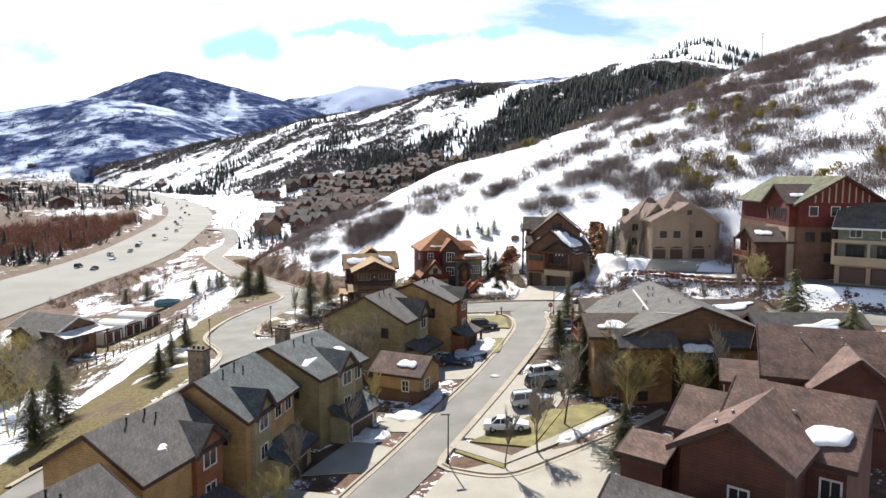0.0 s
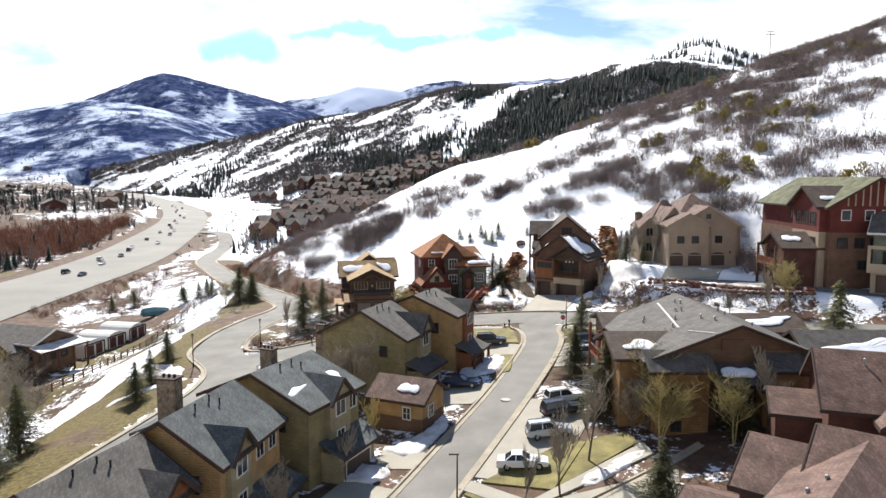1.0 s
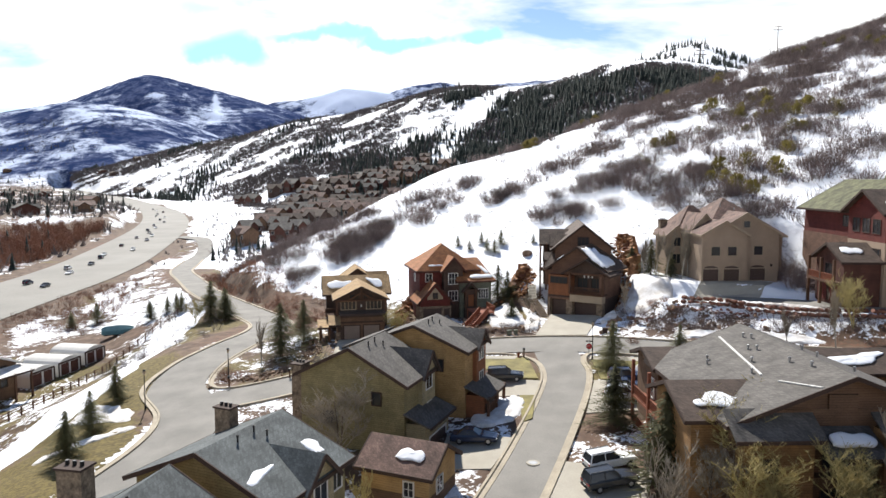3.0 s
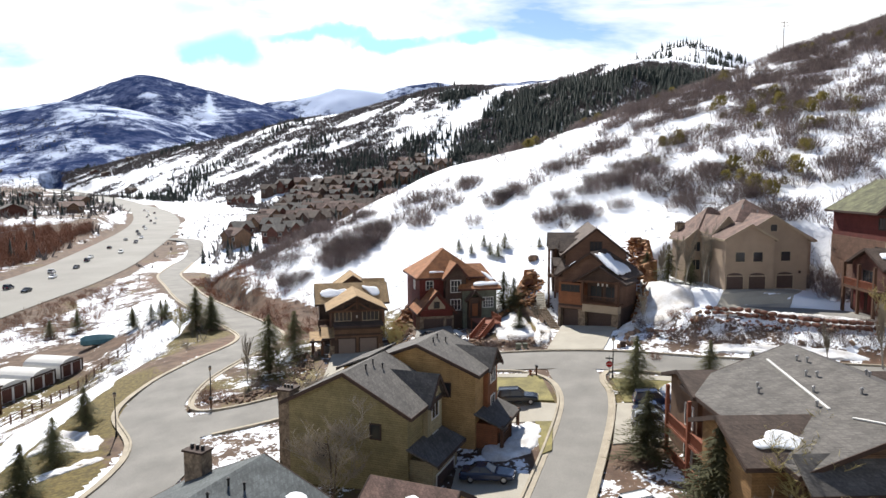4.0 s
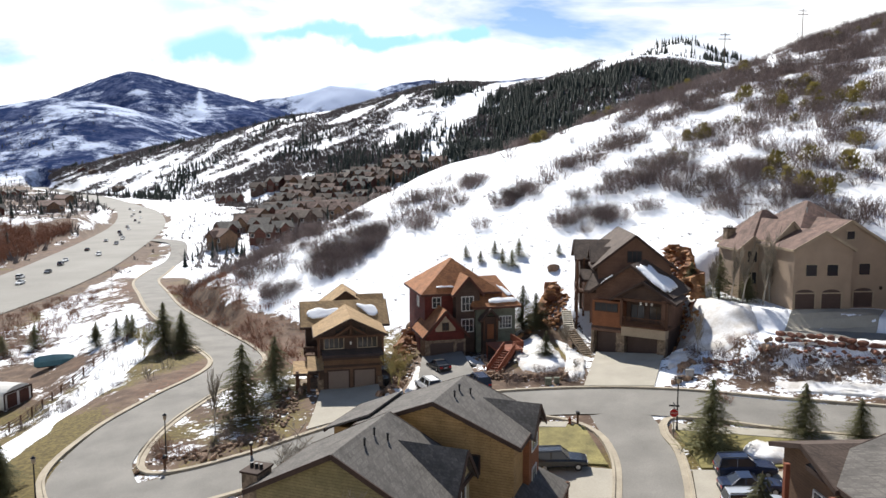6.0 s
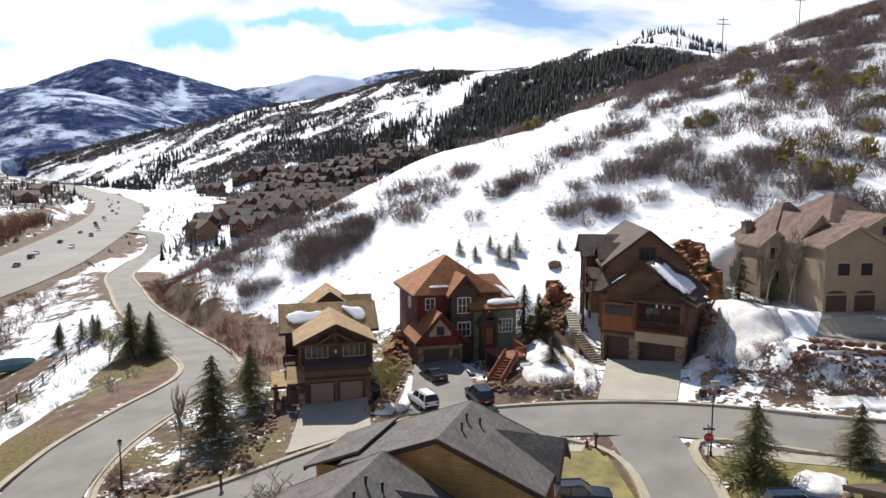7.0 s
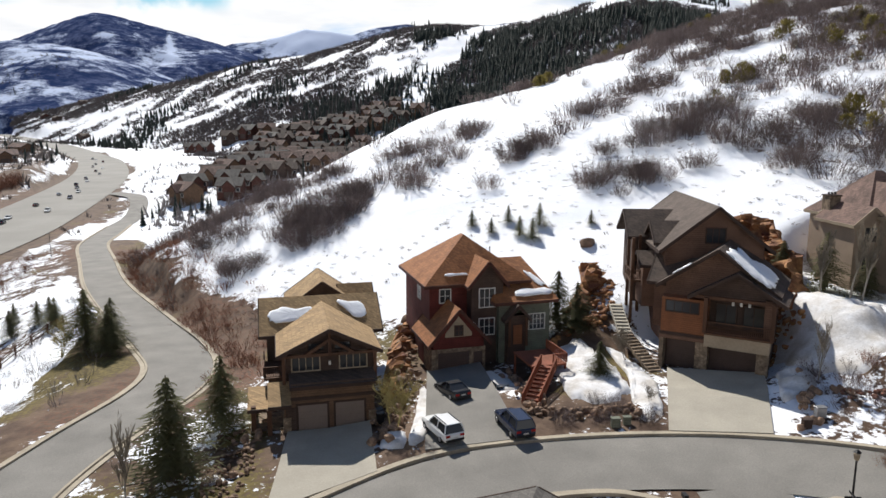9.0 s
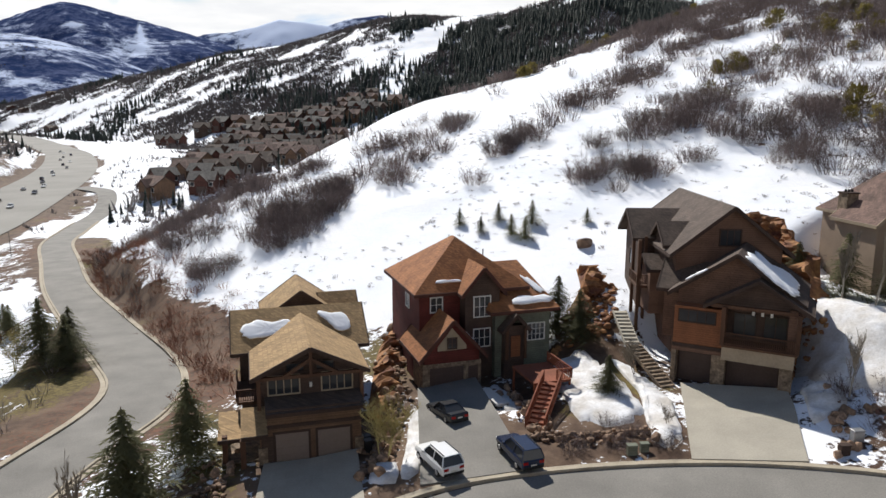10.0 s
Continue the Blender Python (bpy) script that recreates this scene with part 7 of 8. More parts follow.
for nm, q, mt, lf, lb in (("lawn_corner", [(6.0, 111.8), (11.4, 110.0), (11.4, 118.6), (4.6, 121.0)], "lawn", 0.16, "dry yellow lawn at the street corner"),
                          ("lawn_verge", [(7.6, 97.0), (8.8, 97.8), (10.2, 104.4), (8.4, 104.8)], "lawn", 0.16, "dry yellow lawn strip by the street"),
                          ("lawn_stop", [(18.6, 107.8), (26.8, 106.4), (29.0, 112.0), (19.4, 116.8)], "lawn", 0.16, "dry yellow lawn under a spruce"),
                          ("lawn_stop_east", [(26.8, 106.4), (40.0, 100.6), (41.2, 106.2), (29.0, 112.0)], "lawn", 0.16, "dry yellow lawn strip by the street"),
                          ("lawn_parking", [(3.2, 68.2), (9.2, 65.8), (13.8, 74.6), (12.2, 75.2)], "lawn", 0.15, "dry yellow lawn wedge by the parking"),
                          ("lawn_tip", [(1.6, 66.2), (6.0, 61.8), (6.4, 62.6), (2.4, 67.0)], "lawn", 0.15, "dry yellow lawn tip inside the kerb"),
                          ("lawn_walk", [(9.6, 66.2), (18.6, 73.6), (18.4, 76.2), (14.2, 75.2)], "lawn", 0.15, "dry yellow lawn behind the footpath"),
                          ("path_front", [(1.2, 67.2), (6.2, 62.6), (7.0, 64.2), (2.2, 68.6)], "concrete", 0.19, "narrow concrete footpath"),
                          ("path_front_east", [(6.2, 62.6), (19.4, 71.0), (19.0, 73.4), (7.0, 64.2)], "concrete", 0.185, "narrow concrete footpath"),
                          ("path_stop", [(19.0, 115.6), (28.6, 111.2), (29.4, 112.6), (19.6, 117.0)], "concrete", 0.20, "narrow concrete footpath along the kerb"),
                          ("path_stop_east", [(28.6, 111.2), (42.0, 104.4), (42.8, 105.8), (29.4, 112.6)], "concrete", 0.20, "narrow concrete footpath along the kerb"),
                          ("path_corner", [(3.4, 120.2), (9.6, 118.4), (10.2, 119.6), (3.6, 121.4)], "concrete", 0.20, "narrow concrete footpath along the kerb")):
    apron(nm, q, mt, lf, lb, 8, 8)
kerb("kerb_court", [(1.2, 66.3), (0.5, 63.6), (2.4, 62.0), (6.0, 60.7), (10.0, 62.6), (19.6, 69.0), (24.0, 72.4)])


# ---------------------------------------------------------------- vehicles
def loft(bm, rings):
    vs = [[bm.verts.new(p) for p in r] for r in rings]
    for a, b in zip(vs, vs[1:]):
        for k in range(len(a)):
            bm.faces.new([a[k], a[(k + 1) % len(a)], b[(k + 1) % len(a)], b[k]])
    bm.faces.new(vs[0][::-1]), bm.faces.new(vs[-1])
    bmesh.ops.recalc_face_normals(bm, faces=list(bm.faces))


def car_master(kind, paint):
    """A car with its nose along +x, standing on z = 0."""
    L, W, H = {"sedan": (4.7, 1.8, 1.42), "suv": (4.6, 1.86, 1.68), "pickup": (5.2, 1.9, 1.75)}[kind]
    t = new(kind if kind != "suv" else "sport_utility_car")
    belt, floor = (0.92, 0.28) if kind == "sedan" else (1.05, 0.36)
    hw = W / 2

    def ring(x, w, z0, z1, tuck=0.06):
        return [(x, -w + tuck, z0), (x, w - tuck, z0), (x, w, z0 + 0.14), (x, w, z1 - 0.16), (x, w - 0.09, z1), (x, -w + 0.09, z1), (x, -w, z1 - 0.16), (x, -w, z0 + 0.14)]
    bm = bmesh.new()
    h = L / 2
    tail = belt if kind != "sedan" else belt + 0.04
    loft(bm, [ring(-h, hw * 0.86, floor + 0.12, tail - 0.12), ring(-h + 0.12, hw * 0.95, floor, tail), ring(-h * 0.55, hw, floor, belt + 0.02), ring(0, hw, floor, belt), ring(h * 0.38, hw, floor, belt - 0.02), ring(h * 0.78, hw * 0.96, floor, belt - 0.14), ring(h - 0.1, hw * 0.88, floor + 0.02, belt - 0.24), ring(h, hw * 0.76, floor + 0.14, belt - 0.36)])
    body = part("body", bm, paint, t, smooth=False)
    back, front = {"sedan": (-h * 0.72, h * 0.30), "suv": (-h * 0.97, h * 0.36), "pickup": (-h * 0.12, h * 0.40)}[kind]
    rb, rf = {"sedan": (0.75, 0.75), "suv": (0.28, 0.70), "pickup": (0.2, 0.65)}[kind]

    def cab(x, w, z):
        return [(x, -w, z), (x, w, z)]
    bm = bmesh.new()
    lo = [bm.verts.new(p) for p in ((back, -hw + 0.08, belt - 0.03), (front, -hw + 0.08, belt - 0.05), (front, hw - 0.08, belt - 0.05), (back, hw - 0.08, belt - 0.03))]
    hi = [bm.verts.new(p) for p in ((back + rb, -hw + 0.28, H - 0.05), (front - rf, -hw + 0.28, H - 0.04), (front - rf, hw - 0.28, H - 0.04), (back + rb, hw - 0.28, H - 0.05))]
    for k in range(4):
        j = (k + 1) % 4
        bm.faces.new([lo[k], lo[j], hi[j], hi[k]])
    bm.faces.new(hi), bm.faces.new(lo[::-1])
    bmesh.ops.recalc_face_normals(bm, faces=list(bm.faces))
    cabin = part("cabin_glass", bm, "glass", t)
    rf_ = boxes((back + rb - 0.06, front - rf + 0.06, -hw + 0.24, hw - 0.24, H - 0.06, H), )
    bmesh.ops.bevel(rf_, geom=list(rf_.edges), offset=0.03, segments=1, affect="EDGES")
    part("car_roof", rf_, paint, t)
    for sg in (1, -1):
        for xa, xb in ((back + 0.04, back + rb), (front - 0.04, front - rf), ((back + front) / 2 - 0.1, (back + front) / 2 - 0.05)):
            bm = bmesh.new()
            beam(bm, (xa, sg * (hw - 0.08), belt - 0.02), (xb, sg * (hw - 0.27), H - 0.03), 0.09, 0.07)
            part("pillar", bm, paint, t)
    if kind == "suv":
        for sg in (1, -1):
            bm = bmesh.new()
            beam(bm, (back + rb, sg * (hw - 0.33), H + 0.05), (front - rf, sg * (hw - 0.33), H + 0.05), 0.05)
            part("roof_rail", bm, "black_metal", t)
    for sx in (-h * 0.60, h * 0.62):
        for sg in (1, -1):
            bm = bmesh.new()
            tube(bm, [(sx, sg * (hw - 0.20), 0.34), (sx, sg * (hw - 0.01), 0.34)], [0.34, 0.34], 16)
            wh = part("tyre", bm, "tyre", t)
            bm = bmesh.new()
            tube(bm, [(sx, sg * (hw - 0.05), 0.34), (sx, sg * (hw + 0.01), 0.34)], [0.21, 0.18], 10)
            part("rim", bm, "rim", wh)
    for sg in (1, -1):
        part("headlight", boxes((h - 0.22, h - 0.03, sg * hw * 0.62 - 0.2, sg * hw * 0.62 + 0.2, belt - 0.46, belt - 0.3)), "lamp_clear", t)
        part("tail_light", boxes((-h - 0.015, -h + 0.2, sg * hw * 0.66 - 0.18, sg * hw * 0.66 + 0.18, belt - 0.32, belt - 0.12)), "lamp_red", t)
        part("mirror", boxes((front - 0.35, front - 0.18, sg * (hw + 0.04) - 0.09, sg * (hw + 0.04) + 0.09, belt - 0.02, belt + 0.14)), paint, t)
    part("number_plate", boxes((-h - 0.02, -h + 0.1, -0.22, 0.22, 0.58, 0.70)), "trim_white", t)
    part("bumper", boxes((-h - 0.03, -h + 0.3, -hw * 0.84, hw * 0.84, floor, floor + 0.2)), "tyre", t)
    return t


MASTERS = {}


def car(kind, paint, x, y, rot, label, group="parked cars", z=None):
    key = (kind, paint)
    gz = [ground_at(x + 1.5 * math.cos(radians(rot)) * s, y + 1.5 * math.sin(radians(rot)) * s) for s in (1, -1)]
    tilt = -math.degrees(math.atan2(gz[0] - gz[1], 3.0))
    m = pose(x, y, (sum(gz) / 2 if z is None else z) + (0.12 if z is None else 0), 0, tilt if z is None else 0, rot)
    if key not in MASTERS:
        MASTERS[key] = car_master(kind, paint)
        MASTERS[key].matrix_basis = m
        t = MASTERS[key]
    else:
        t = copy_thing(MASTERS[key], m)
    t["label"], t["category"], t["group"] = label, "car", group
    return t


car("sedan", "car_white", 7.2, 70.4, -8, "white sedan parked on the concrete apron")
car("suv", "car_silver", 10.6, 76.6, 4, "silver utility car with snow on its roof rack")
car("suv", "car_dark", 12.9, 82.0, 12, "dark utility car parked between two pale ones")
car("suv", "car_white", 13.8, 85.4, 12, "white utility car parked on the apron")
car("sedan", "car_navy", 2.4, 93.2, -14, "navy sedan on a townhouse driveway")
car("suv", "car_dark", 7.4, 110.4, -8, "black utility car on a townhouse driveway")
car("suv", "car_silver", 19.6, 100.6, -10, "silver utility car parked beside dark cars")
car("sedan", "car_navy", 20.6, 103.4, -10, "navy sedan parked beside the red balconies")
car("suv", "car_navy", 21.4, 106.0, -10, "navy utility car parked by a snow pile")
car("suv", "car_white", -3.4, 132.6, 112, "white utility car parked on the lodge driveway")
car("suv", "car_navy", 2.4, 132.2, 104, "navy utility car parked by the rock bank")
car("sedan", "car_dark", -1.9, 140.6, 112, "black car parked before the lodge garage")
for i, (x, y, s) in enumerate([(-130, 262, 1), (-139, 268, -1), (-137, 292, 1), (-144, 305, -1), (-141, 318, 1), (-147, 340, -1), (-151, 352, 1), (-146, 372, 1), (-160, 392, -1), (-158, 420, 1), (-170, 436, -1), (-166, 448, 1), (-176, 470, 1), (-184, 488, -1), (-188, 512, 1), (-196, 530, -1), (-202, 566, 1), (-214, 590, -1), (-222, 622, 1), (-236, 640, -1), (-246, 670, 1), (-252, 700, -1), (-268, 726, 1), (-280, 748, -1)]):
    k = int(np.argmin(np.hypot(CURVES["road_highway"][:, 0] - x, CURVES["road_highway"][:, 1] - y)))
    d = CURVES["road_highway"][min(k + 1, len(CURVES["road_highway"]) - 1)] - CURVES["road_highway"][k]
    rot = math.degrees(math.atan2(d[1], d[0])) + (180 if s > 0 else 0)
    car(("sedan", "suv")[i % 2], ("car_dark", "car_white", "car_silver", "car_navy")[(i * 3) % 4] if not (i % 2 == 0 and (i * 3) % 4 == 2) else "car_white", x, y, rot, "small car driving on the highway", "highway traffic", -13 + 0.012 * (y - 180) + 0.3)


# ---------------------------------------------------------------- street furniture
def lamp_post(x, y, h=4.4, cap="lantern"):
    t = thing("street_lamp", pose(x, y, ground_at(x, y)), "black metal street lamp on a slim pole", "street lamp", "street lamps")
    bm = bmesh.new()
    tube(bm, [(0, 0, -0.1), (0, 0, 0.5), (0, 0, 0.55), (0, 0, h)], [0.13, 0.12, 0.075, 0.055], 8)
    part("pole", bm, "black_metal", t)
    if cap == "lantern":
        bm = bmesh.new()
        tube(bm, [(0, 0, h), (0, 0, h + 0.06), (0, 0, h + 0.4), (0, 0, h + 0.5)], [0.06, 0.15, 0.2, 0.1], 6)
        part("lantern", bm, "trim_tan", t)
        bm = bmesh.new()
        tube(bm, [(0, 0, h + 0.5), (0, 0, h + 0.68)], [0.24, 0.03], 6)
        part("lantern_cap", bm, "black_metal", t)
    else:
        part("lamp_head", boxes((-0.7, 0.15, -0.13, 0.13, h, h + 0.1)), "black_metal", t)
    return t


for x, y, h, c in ((0.95, 63.6, 4.9, "box"), (19.4, 115.4, 4.6, "lantern"), (-37.2, 111.6, 4.4, "lantern"), (-29.4, 120.6, 3.9, "lantern"), (-93.5, 261, 6.0, "box")):
    lamp_post(x, y, h, c)


cover = thing("manhole_cover", pose(7.3, 87.6, float(grade(np.array([7.3]), np.array([87.6]))[0]) + 0.10), "pale worn manhole cover set in the street", "manhole cover")
for nm, r0, z0, mt in (("collar", 0.62, 0.012, "concrete"), ("lid", 0.40, 0.026, "metal")):
    bm = bmesh.new()
    tube(bm, [(0, 0, -0.1), (0, 0, z0)], [r0, r0], 20)
    part(nm, bm, mt, cover)


def stop_sign(x, y, rot):
    t = thing("stop_sign", pose(x, y, ground_at(x, y), 0, 0, rot), "red octagonal stop sign with street name blades", "road sign")
    part("post", boxes((-0.04, 0.04, 0.02, 0.08, -0.2, 3.1)), "metal", t)
    for r, mt, dy, nm in ((0.42, "trim_white", 0.0, "sign_border"), (0.38, "sign_red", -0.012, "sign_face")):
        bm = bmesh.new()
        tube(bm, [(0, 0.01 + dy, 2.3), (0, -0.015 + dy, 2.3)], [r, r], 8)
        for v in bm.verts:
            v.co = Matrix.Translation((0, 0, 2.3)) @ Matrix.Rotation(radians(22.5), 4, "Y") @ Matrix.Translation((0, 0, -2.3)) @ v.co
        part(nm, bm, mt, t)
    cu = bpy.data.curves.new("stop_word", "FONT")
    cu.body, cu.size, cu.align_x, cu.align_y, cu.extrude = "STOP", 0.27, "CENTER", "CENTER", 0.004
    cu.materials.append(M["trim_white"])
    o = new("lettering", cu)
    o.parent, o.matrix_basis = t, pose(0, -0.034, 2.3, 90, 0, 0)
    part("name_blade", boxes((-0.45, 0.45, 0.03, 0.06, 2.9, 3.05)), "black_metal", t)
    part("cross_blade", boxes((-0.015, 0.015, -0.4, 0.5, 3.06, 3.2)), "black_metal", t)


stop_sign(18.7, 114.4, -10)


def hydrant(x, y, mat, label, h=0.75):
    t = thing("fire_hydrant", pose(x, y, ground_at(x, y) + 0.1), label, "hydrant")
    bm = bmesh.new()
    tube(bm, [(0, 0, -0.1), (0, 0, 0.08), (0, 0, 0.09), (0, 0, h * 0.8), (0, 0, h)], [0.17, 0.17, 0.12, 0.13, 0.04], 10)
    part("barrel", bm, mat, t)
    bm = bmesh.new()
    tube(bm, [(-0.22, 0, h * 0.6), (0.22, 0, h * 0.6)], [0.07, 0.07], 8)
    part("outlet", bm, mat, t)


hydrant(10.2, 119.2, "redwood", "dark red fire hydrant on the corner lawn")
for x, y in ((10.9, 118.9), (-28.6, 117.9), (-20.8, 119.2)):
    t = thing("marker_post", pose(x, y, ground_at(x, y)), "dark timber mailbox post by the kerb", "post", "marker posts")
    part("post", boxes((-0.09, 0.09, -0.09, 0.09, -0.2, 1.15)), "log", t)
    part("mailbox", boxes((-0.14, 0.14, -0.25, 0.25, 1.15, 1.42)), "black_metal", t)
for x, y, w, mt, lb in ((10.4, 131.0, 0.7, "sage", "green utility cabinet by the street"), (11.4, 131.2, 0.6, "sage", "green utility cabinet by the street"), (26.0, 128.8, 0.8, "metal", "grey utility cabinet on the rock bank"), (24.2, 127.6, 0.7, "trim_dark", "brown utility cabinet on the rock bank"), (-45.5, 114.8, 0.8, "trim_tan", "tan utility cabinet on the grass bank")):
    t = thing("utility_cabinet", pose(x, y, ground_at(x, y)), lb, "cabinet", "utility cabinets")
    part("body", box(bmesh.new(), -w / 2, w / 2, -w / 3, w / 3, -0.1, w, 0.04), mt, t)
    part("lid", box(bmesh.new(), -w / 2 - 0.04, w / 2 + 0.04, -w / 3 - 0.04, w / 3 + 0.04, w, w + 0.07, 0.02), mt, t)
for k in range(2):
    t = thing("wheelie_bin", pose(-8.6 + 0.15 * k, 137.4 - 0.8 * k, ground_at(-8.6, 137) + 0.05, 0, 0, 20), "dark wheeled refuse bin beside the garage", "bin", "bins")
    bm = bmesh.new()
    tube(bm, [(0, 0, 0), (0, 0, 1.0)], [0.3, 0.4], 4)
    part("bin_body", bm, "black_metal", t)
    part("bin_lid", boxes((-0.32, 0.32, -0.32, 0.32, 1.0, 1.08)), "black_metal", t)
t = thing("utility_trailer", pose(2.5, 143.2, ground_at(2.5, 143.2) + 0.1, 0, 0, 108), "white flat trailer parked beside the rock bank", "trailer")
part("bed", box(bmesh.new(), -1.9, 1.9, -0.6, 0.6, 0.45, 0.75, 0.05), "trim_white", t)
for sx in (-0.3,):
    for sg in (1, -1):
        bm = bmesh.new()
        tube(bm, [(sx, sg * 0.62, 0.28), (sx, sg * 0.8, 0.28)], [0.28, 0.28], 12)
        part("wheel", bm, "tyre", t)
bm = bmesh.new()
beam(bm, (1.9, 0, 0.5), (2.9, 0, 0.45), 0.09)
part("drawbar", bm, "black_metal", t)
for x, y in ((100.5, 289), (150, 330)):
    t = thing("power_pole", pose(x, y, ground_at(x, y) - 0.3), "tall timber power pole on the hill crest", "power pole", "power poles")
    bm = bmesh.new()
    tube(bm, [(0, 0, 0), (0, 0, 15)], [0.2, 0.13], 8)
    part("pole", bm, "bark", t)
    for z, w in ((14.2, 1.6), (12.8, 2.2)):
        part("cross_arm", boxes((-w, w, -0.09, 0.09, z, z + 0.22)), "bark", t)


# ---------------------------------------------------------------- rock, stairs, decks, snow
ROCKS = []
for k in range(6):
    bm = bmesh.new()
    bmesh.ops.create_icosphere(bm, subdivisions=2, radius=0.5)
    rk = random.Random(k)
    cuts = [Vector((rk.gauss(0, 1), rk.gauss(0, 1), rk.gauss(0, 1))).normalized() for q in range(10)]
    for v in bm.verts:
        v.co *= 1 + 0.35 * noise.noise(v.co * 2.3 + Vector((k * 9, 0, 0)))
        for q, c in enumerate(cuts):
            v.co -= c * max(0.0, v.co.dot(c) - (0.27 + 0.02 * q))
        v.co.z *= 0.72
    ROCKS.append(finish("boulder", bm, "rock"))


def boulder(x, y, s, i, z=None, label="rough red-brown sandstone boulder in the bank", group="bank boulders"):
    o = new("boulder", ROCKS[i % 6])
    o.matrix_basis = pose(x, y, (ground_at(x, y) if z is None else z) + s * 0.12, 15 * ((i * 7) % 5), 11 * ((i * 3) % 7), i * 47) @ Matrix.Diagonal((s, s * (0.8 + 0.1 * (i % 4)), s, 1))
    return tagged(o, label, "boulder", group)


rr = random.Random(17)
count = 0
for pts, n, w, lo, hi, rise in (([(-8.6, 131.6), (-7.0, 138), (-6.4, 146), (-6.0, 156), (-4.6, 163)], 66, 1.2, 0.5, 1.3, 0.5), ([(3.6, 146), (5.0, 140), (5.6, 134.4), (9, 132.6), (13, 132.4)], 46, 1.1, 0.4, 1.0, 0.4),
                                ([(24.2, 127.4), (26.0, 130.4), (28.0, 134.6)], 18, 0.7, 0.5, 1.1, 0.3), ([(29, 131.4), (34, 129.4), (40, 126.4), (47, 121.4), (55, 116)], 14, 0.7, 0.5, 1.0, 0.3),
                                ([(30, 127.2), (36, 125.2), (43, 120.6), (50, 115.4)], 12, 0.8, 0.5, 0.9, 0.2), ([(-30, 119.4), (-25, 120.6), (-20, 123), (-19, 130), (-20.4, 136), (-18.4, 140)], 52, 2.0, 0.35, 0.9, 0.1),
                                ([(24.6, 109.0), (25.6, 105.8)], 8, 0.5, 0.6, 1.1, 0.2)):
    c = spline(pts, 0.5)
    for i in range(n):
        p = c[rr.randrange(len(c))]
        x, y = p[0] + rr.gauss(0, w * 0.55), p[1] + rr.gauss(0, w * 0.55)
        boulder(x, y, rr.uniform(lo, hi), count, ground_at(x, y) + rr.uniform(0, rise))
        count += 1
boulder(18.6, 169.4, 2.4, 3, None, "tall orange boulder standing in the snow", "bank boulders")


def rock_face(name, pts, height, lean, label):
    """A cut rock bank along pts: a broken, ledged face with a top."""
    c = spline(pts, 0.4)
    bm = bmesh.new()
    rows = 14
    grid = []
    for i in range(len(c)):
        d = c[min(i + 1, len(c) - 1)] - c[max(i - 1, 0)]
        d = d[:2] / np.linalg.norm(d[:2])
        nrm = np.array((d[1], -d[0]))
        z0 = ground_at(c[i][0], c[i][1]) - 0.6
        fade = math.sin(math.pi * (i + 0.5) / len(c)) ** 0.5
        col = []
        for k in range(rows + 1):
            u = k / rows
            q = Vector((c[i][0] * 0.6, c[i][1] * 0.6, u * height * 0.7))
            out = 1.5 * noise.noise(q) + 1.1 * noise.noise(q * 2.3) + 0.8 * noise.noise(q * 5.2)
            p = c[i][:2] - nrm * (lean * u * height) + nrm * out
            col.append(bm.verts.new((p[0], p[1], z0 + (0.3 + height) * u * fade + 0.3 * noise.noise(q * 1.9))))
        back = c[i][:2] - nrm * (lean * height + 1.4)
        col.append(bm.verts.new((back[0], back[1], min(z0 + height * fade * 0.8, ground_at(back[0], back[1]) + 0.3))))
        grid.append(col)
    for a, b in zip(grid, grid[1:]):
        for k in range(rows + 1):
            bm.faces.new([a[k], b[k], b[k + 1], a[k + 1]])
    bmesh.ops.recalc_face_normals(bm, faces=list(bm.faces))
    return tagged(new(name, finish(name, bm, "rock_orange")), label, "rock bank", kind="structure")


rock_face("rock_bank_west", [(18.6, 163.5), (17.6, 158.4), (15.6, 155.4), (13.2, 153.6), (10.6, 154.6)][::-1], 2.6, 0.45, "orange cut rock bank topped with snow")
rock_face("rock_bank_east", [(35.4, 166), (35.8, 160), (34.6, 153), (32.2, 146), (30.2, 141)], 3.6, 0.35, "orange cut rock bank topped with snow")
rock_face("rock_bank_chalet", [(-6.6, 142), (-6.0, 150), (-5.2, 158), (-3.0, 164)], 1.8, 0.3, "brown rock bank between two homes")


def rubble(name, pts, w, n, lo, hi, rise, label, mat="rock", seed=1):
    """A bank of loose blocks, as one heap."""
    rg = random.Random(seed)
    c = spline(pts, 0.4)
    base = []
    for me in ROCKS:
        base.append((np.array([v.co[:] for v in me.vertices]), np.array([p.vertices[:] for p in me.polygons])))
    rows = []
    for i in range(n):
        p = c[rg.randrange(len(c))]
        off = rg.uniform(-1, 1)
        x, y = p[0] + off * w * rg.uniform(0.6, 1), p[1] + off * w * rg.uniform(-0.5, 0.5)
        rows.append((x, y, rise * (1 - abs(off)) * rg.uniform(0.2, 1), rg.uniform(lo, hi), rg.uniform(0.7, 1.2), rg.uniform(0, 6.28)))
    rows = np.array(rows)
    rows[:, 2] += on_land(rows[:, :2])
    return scatter(name, base, rows, mat, label, "rocks")


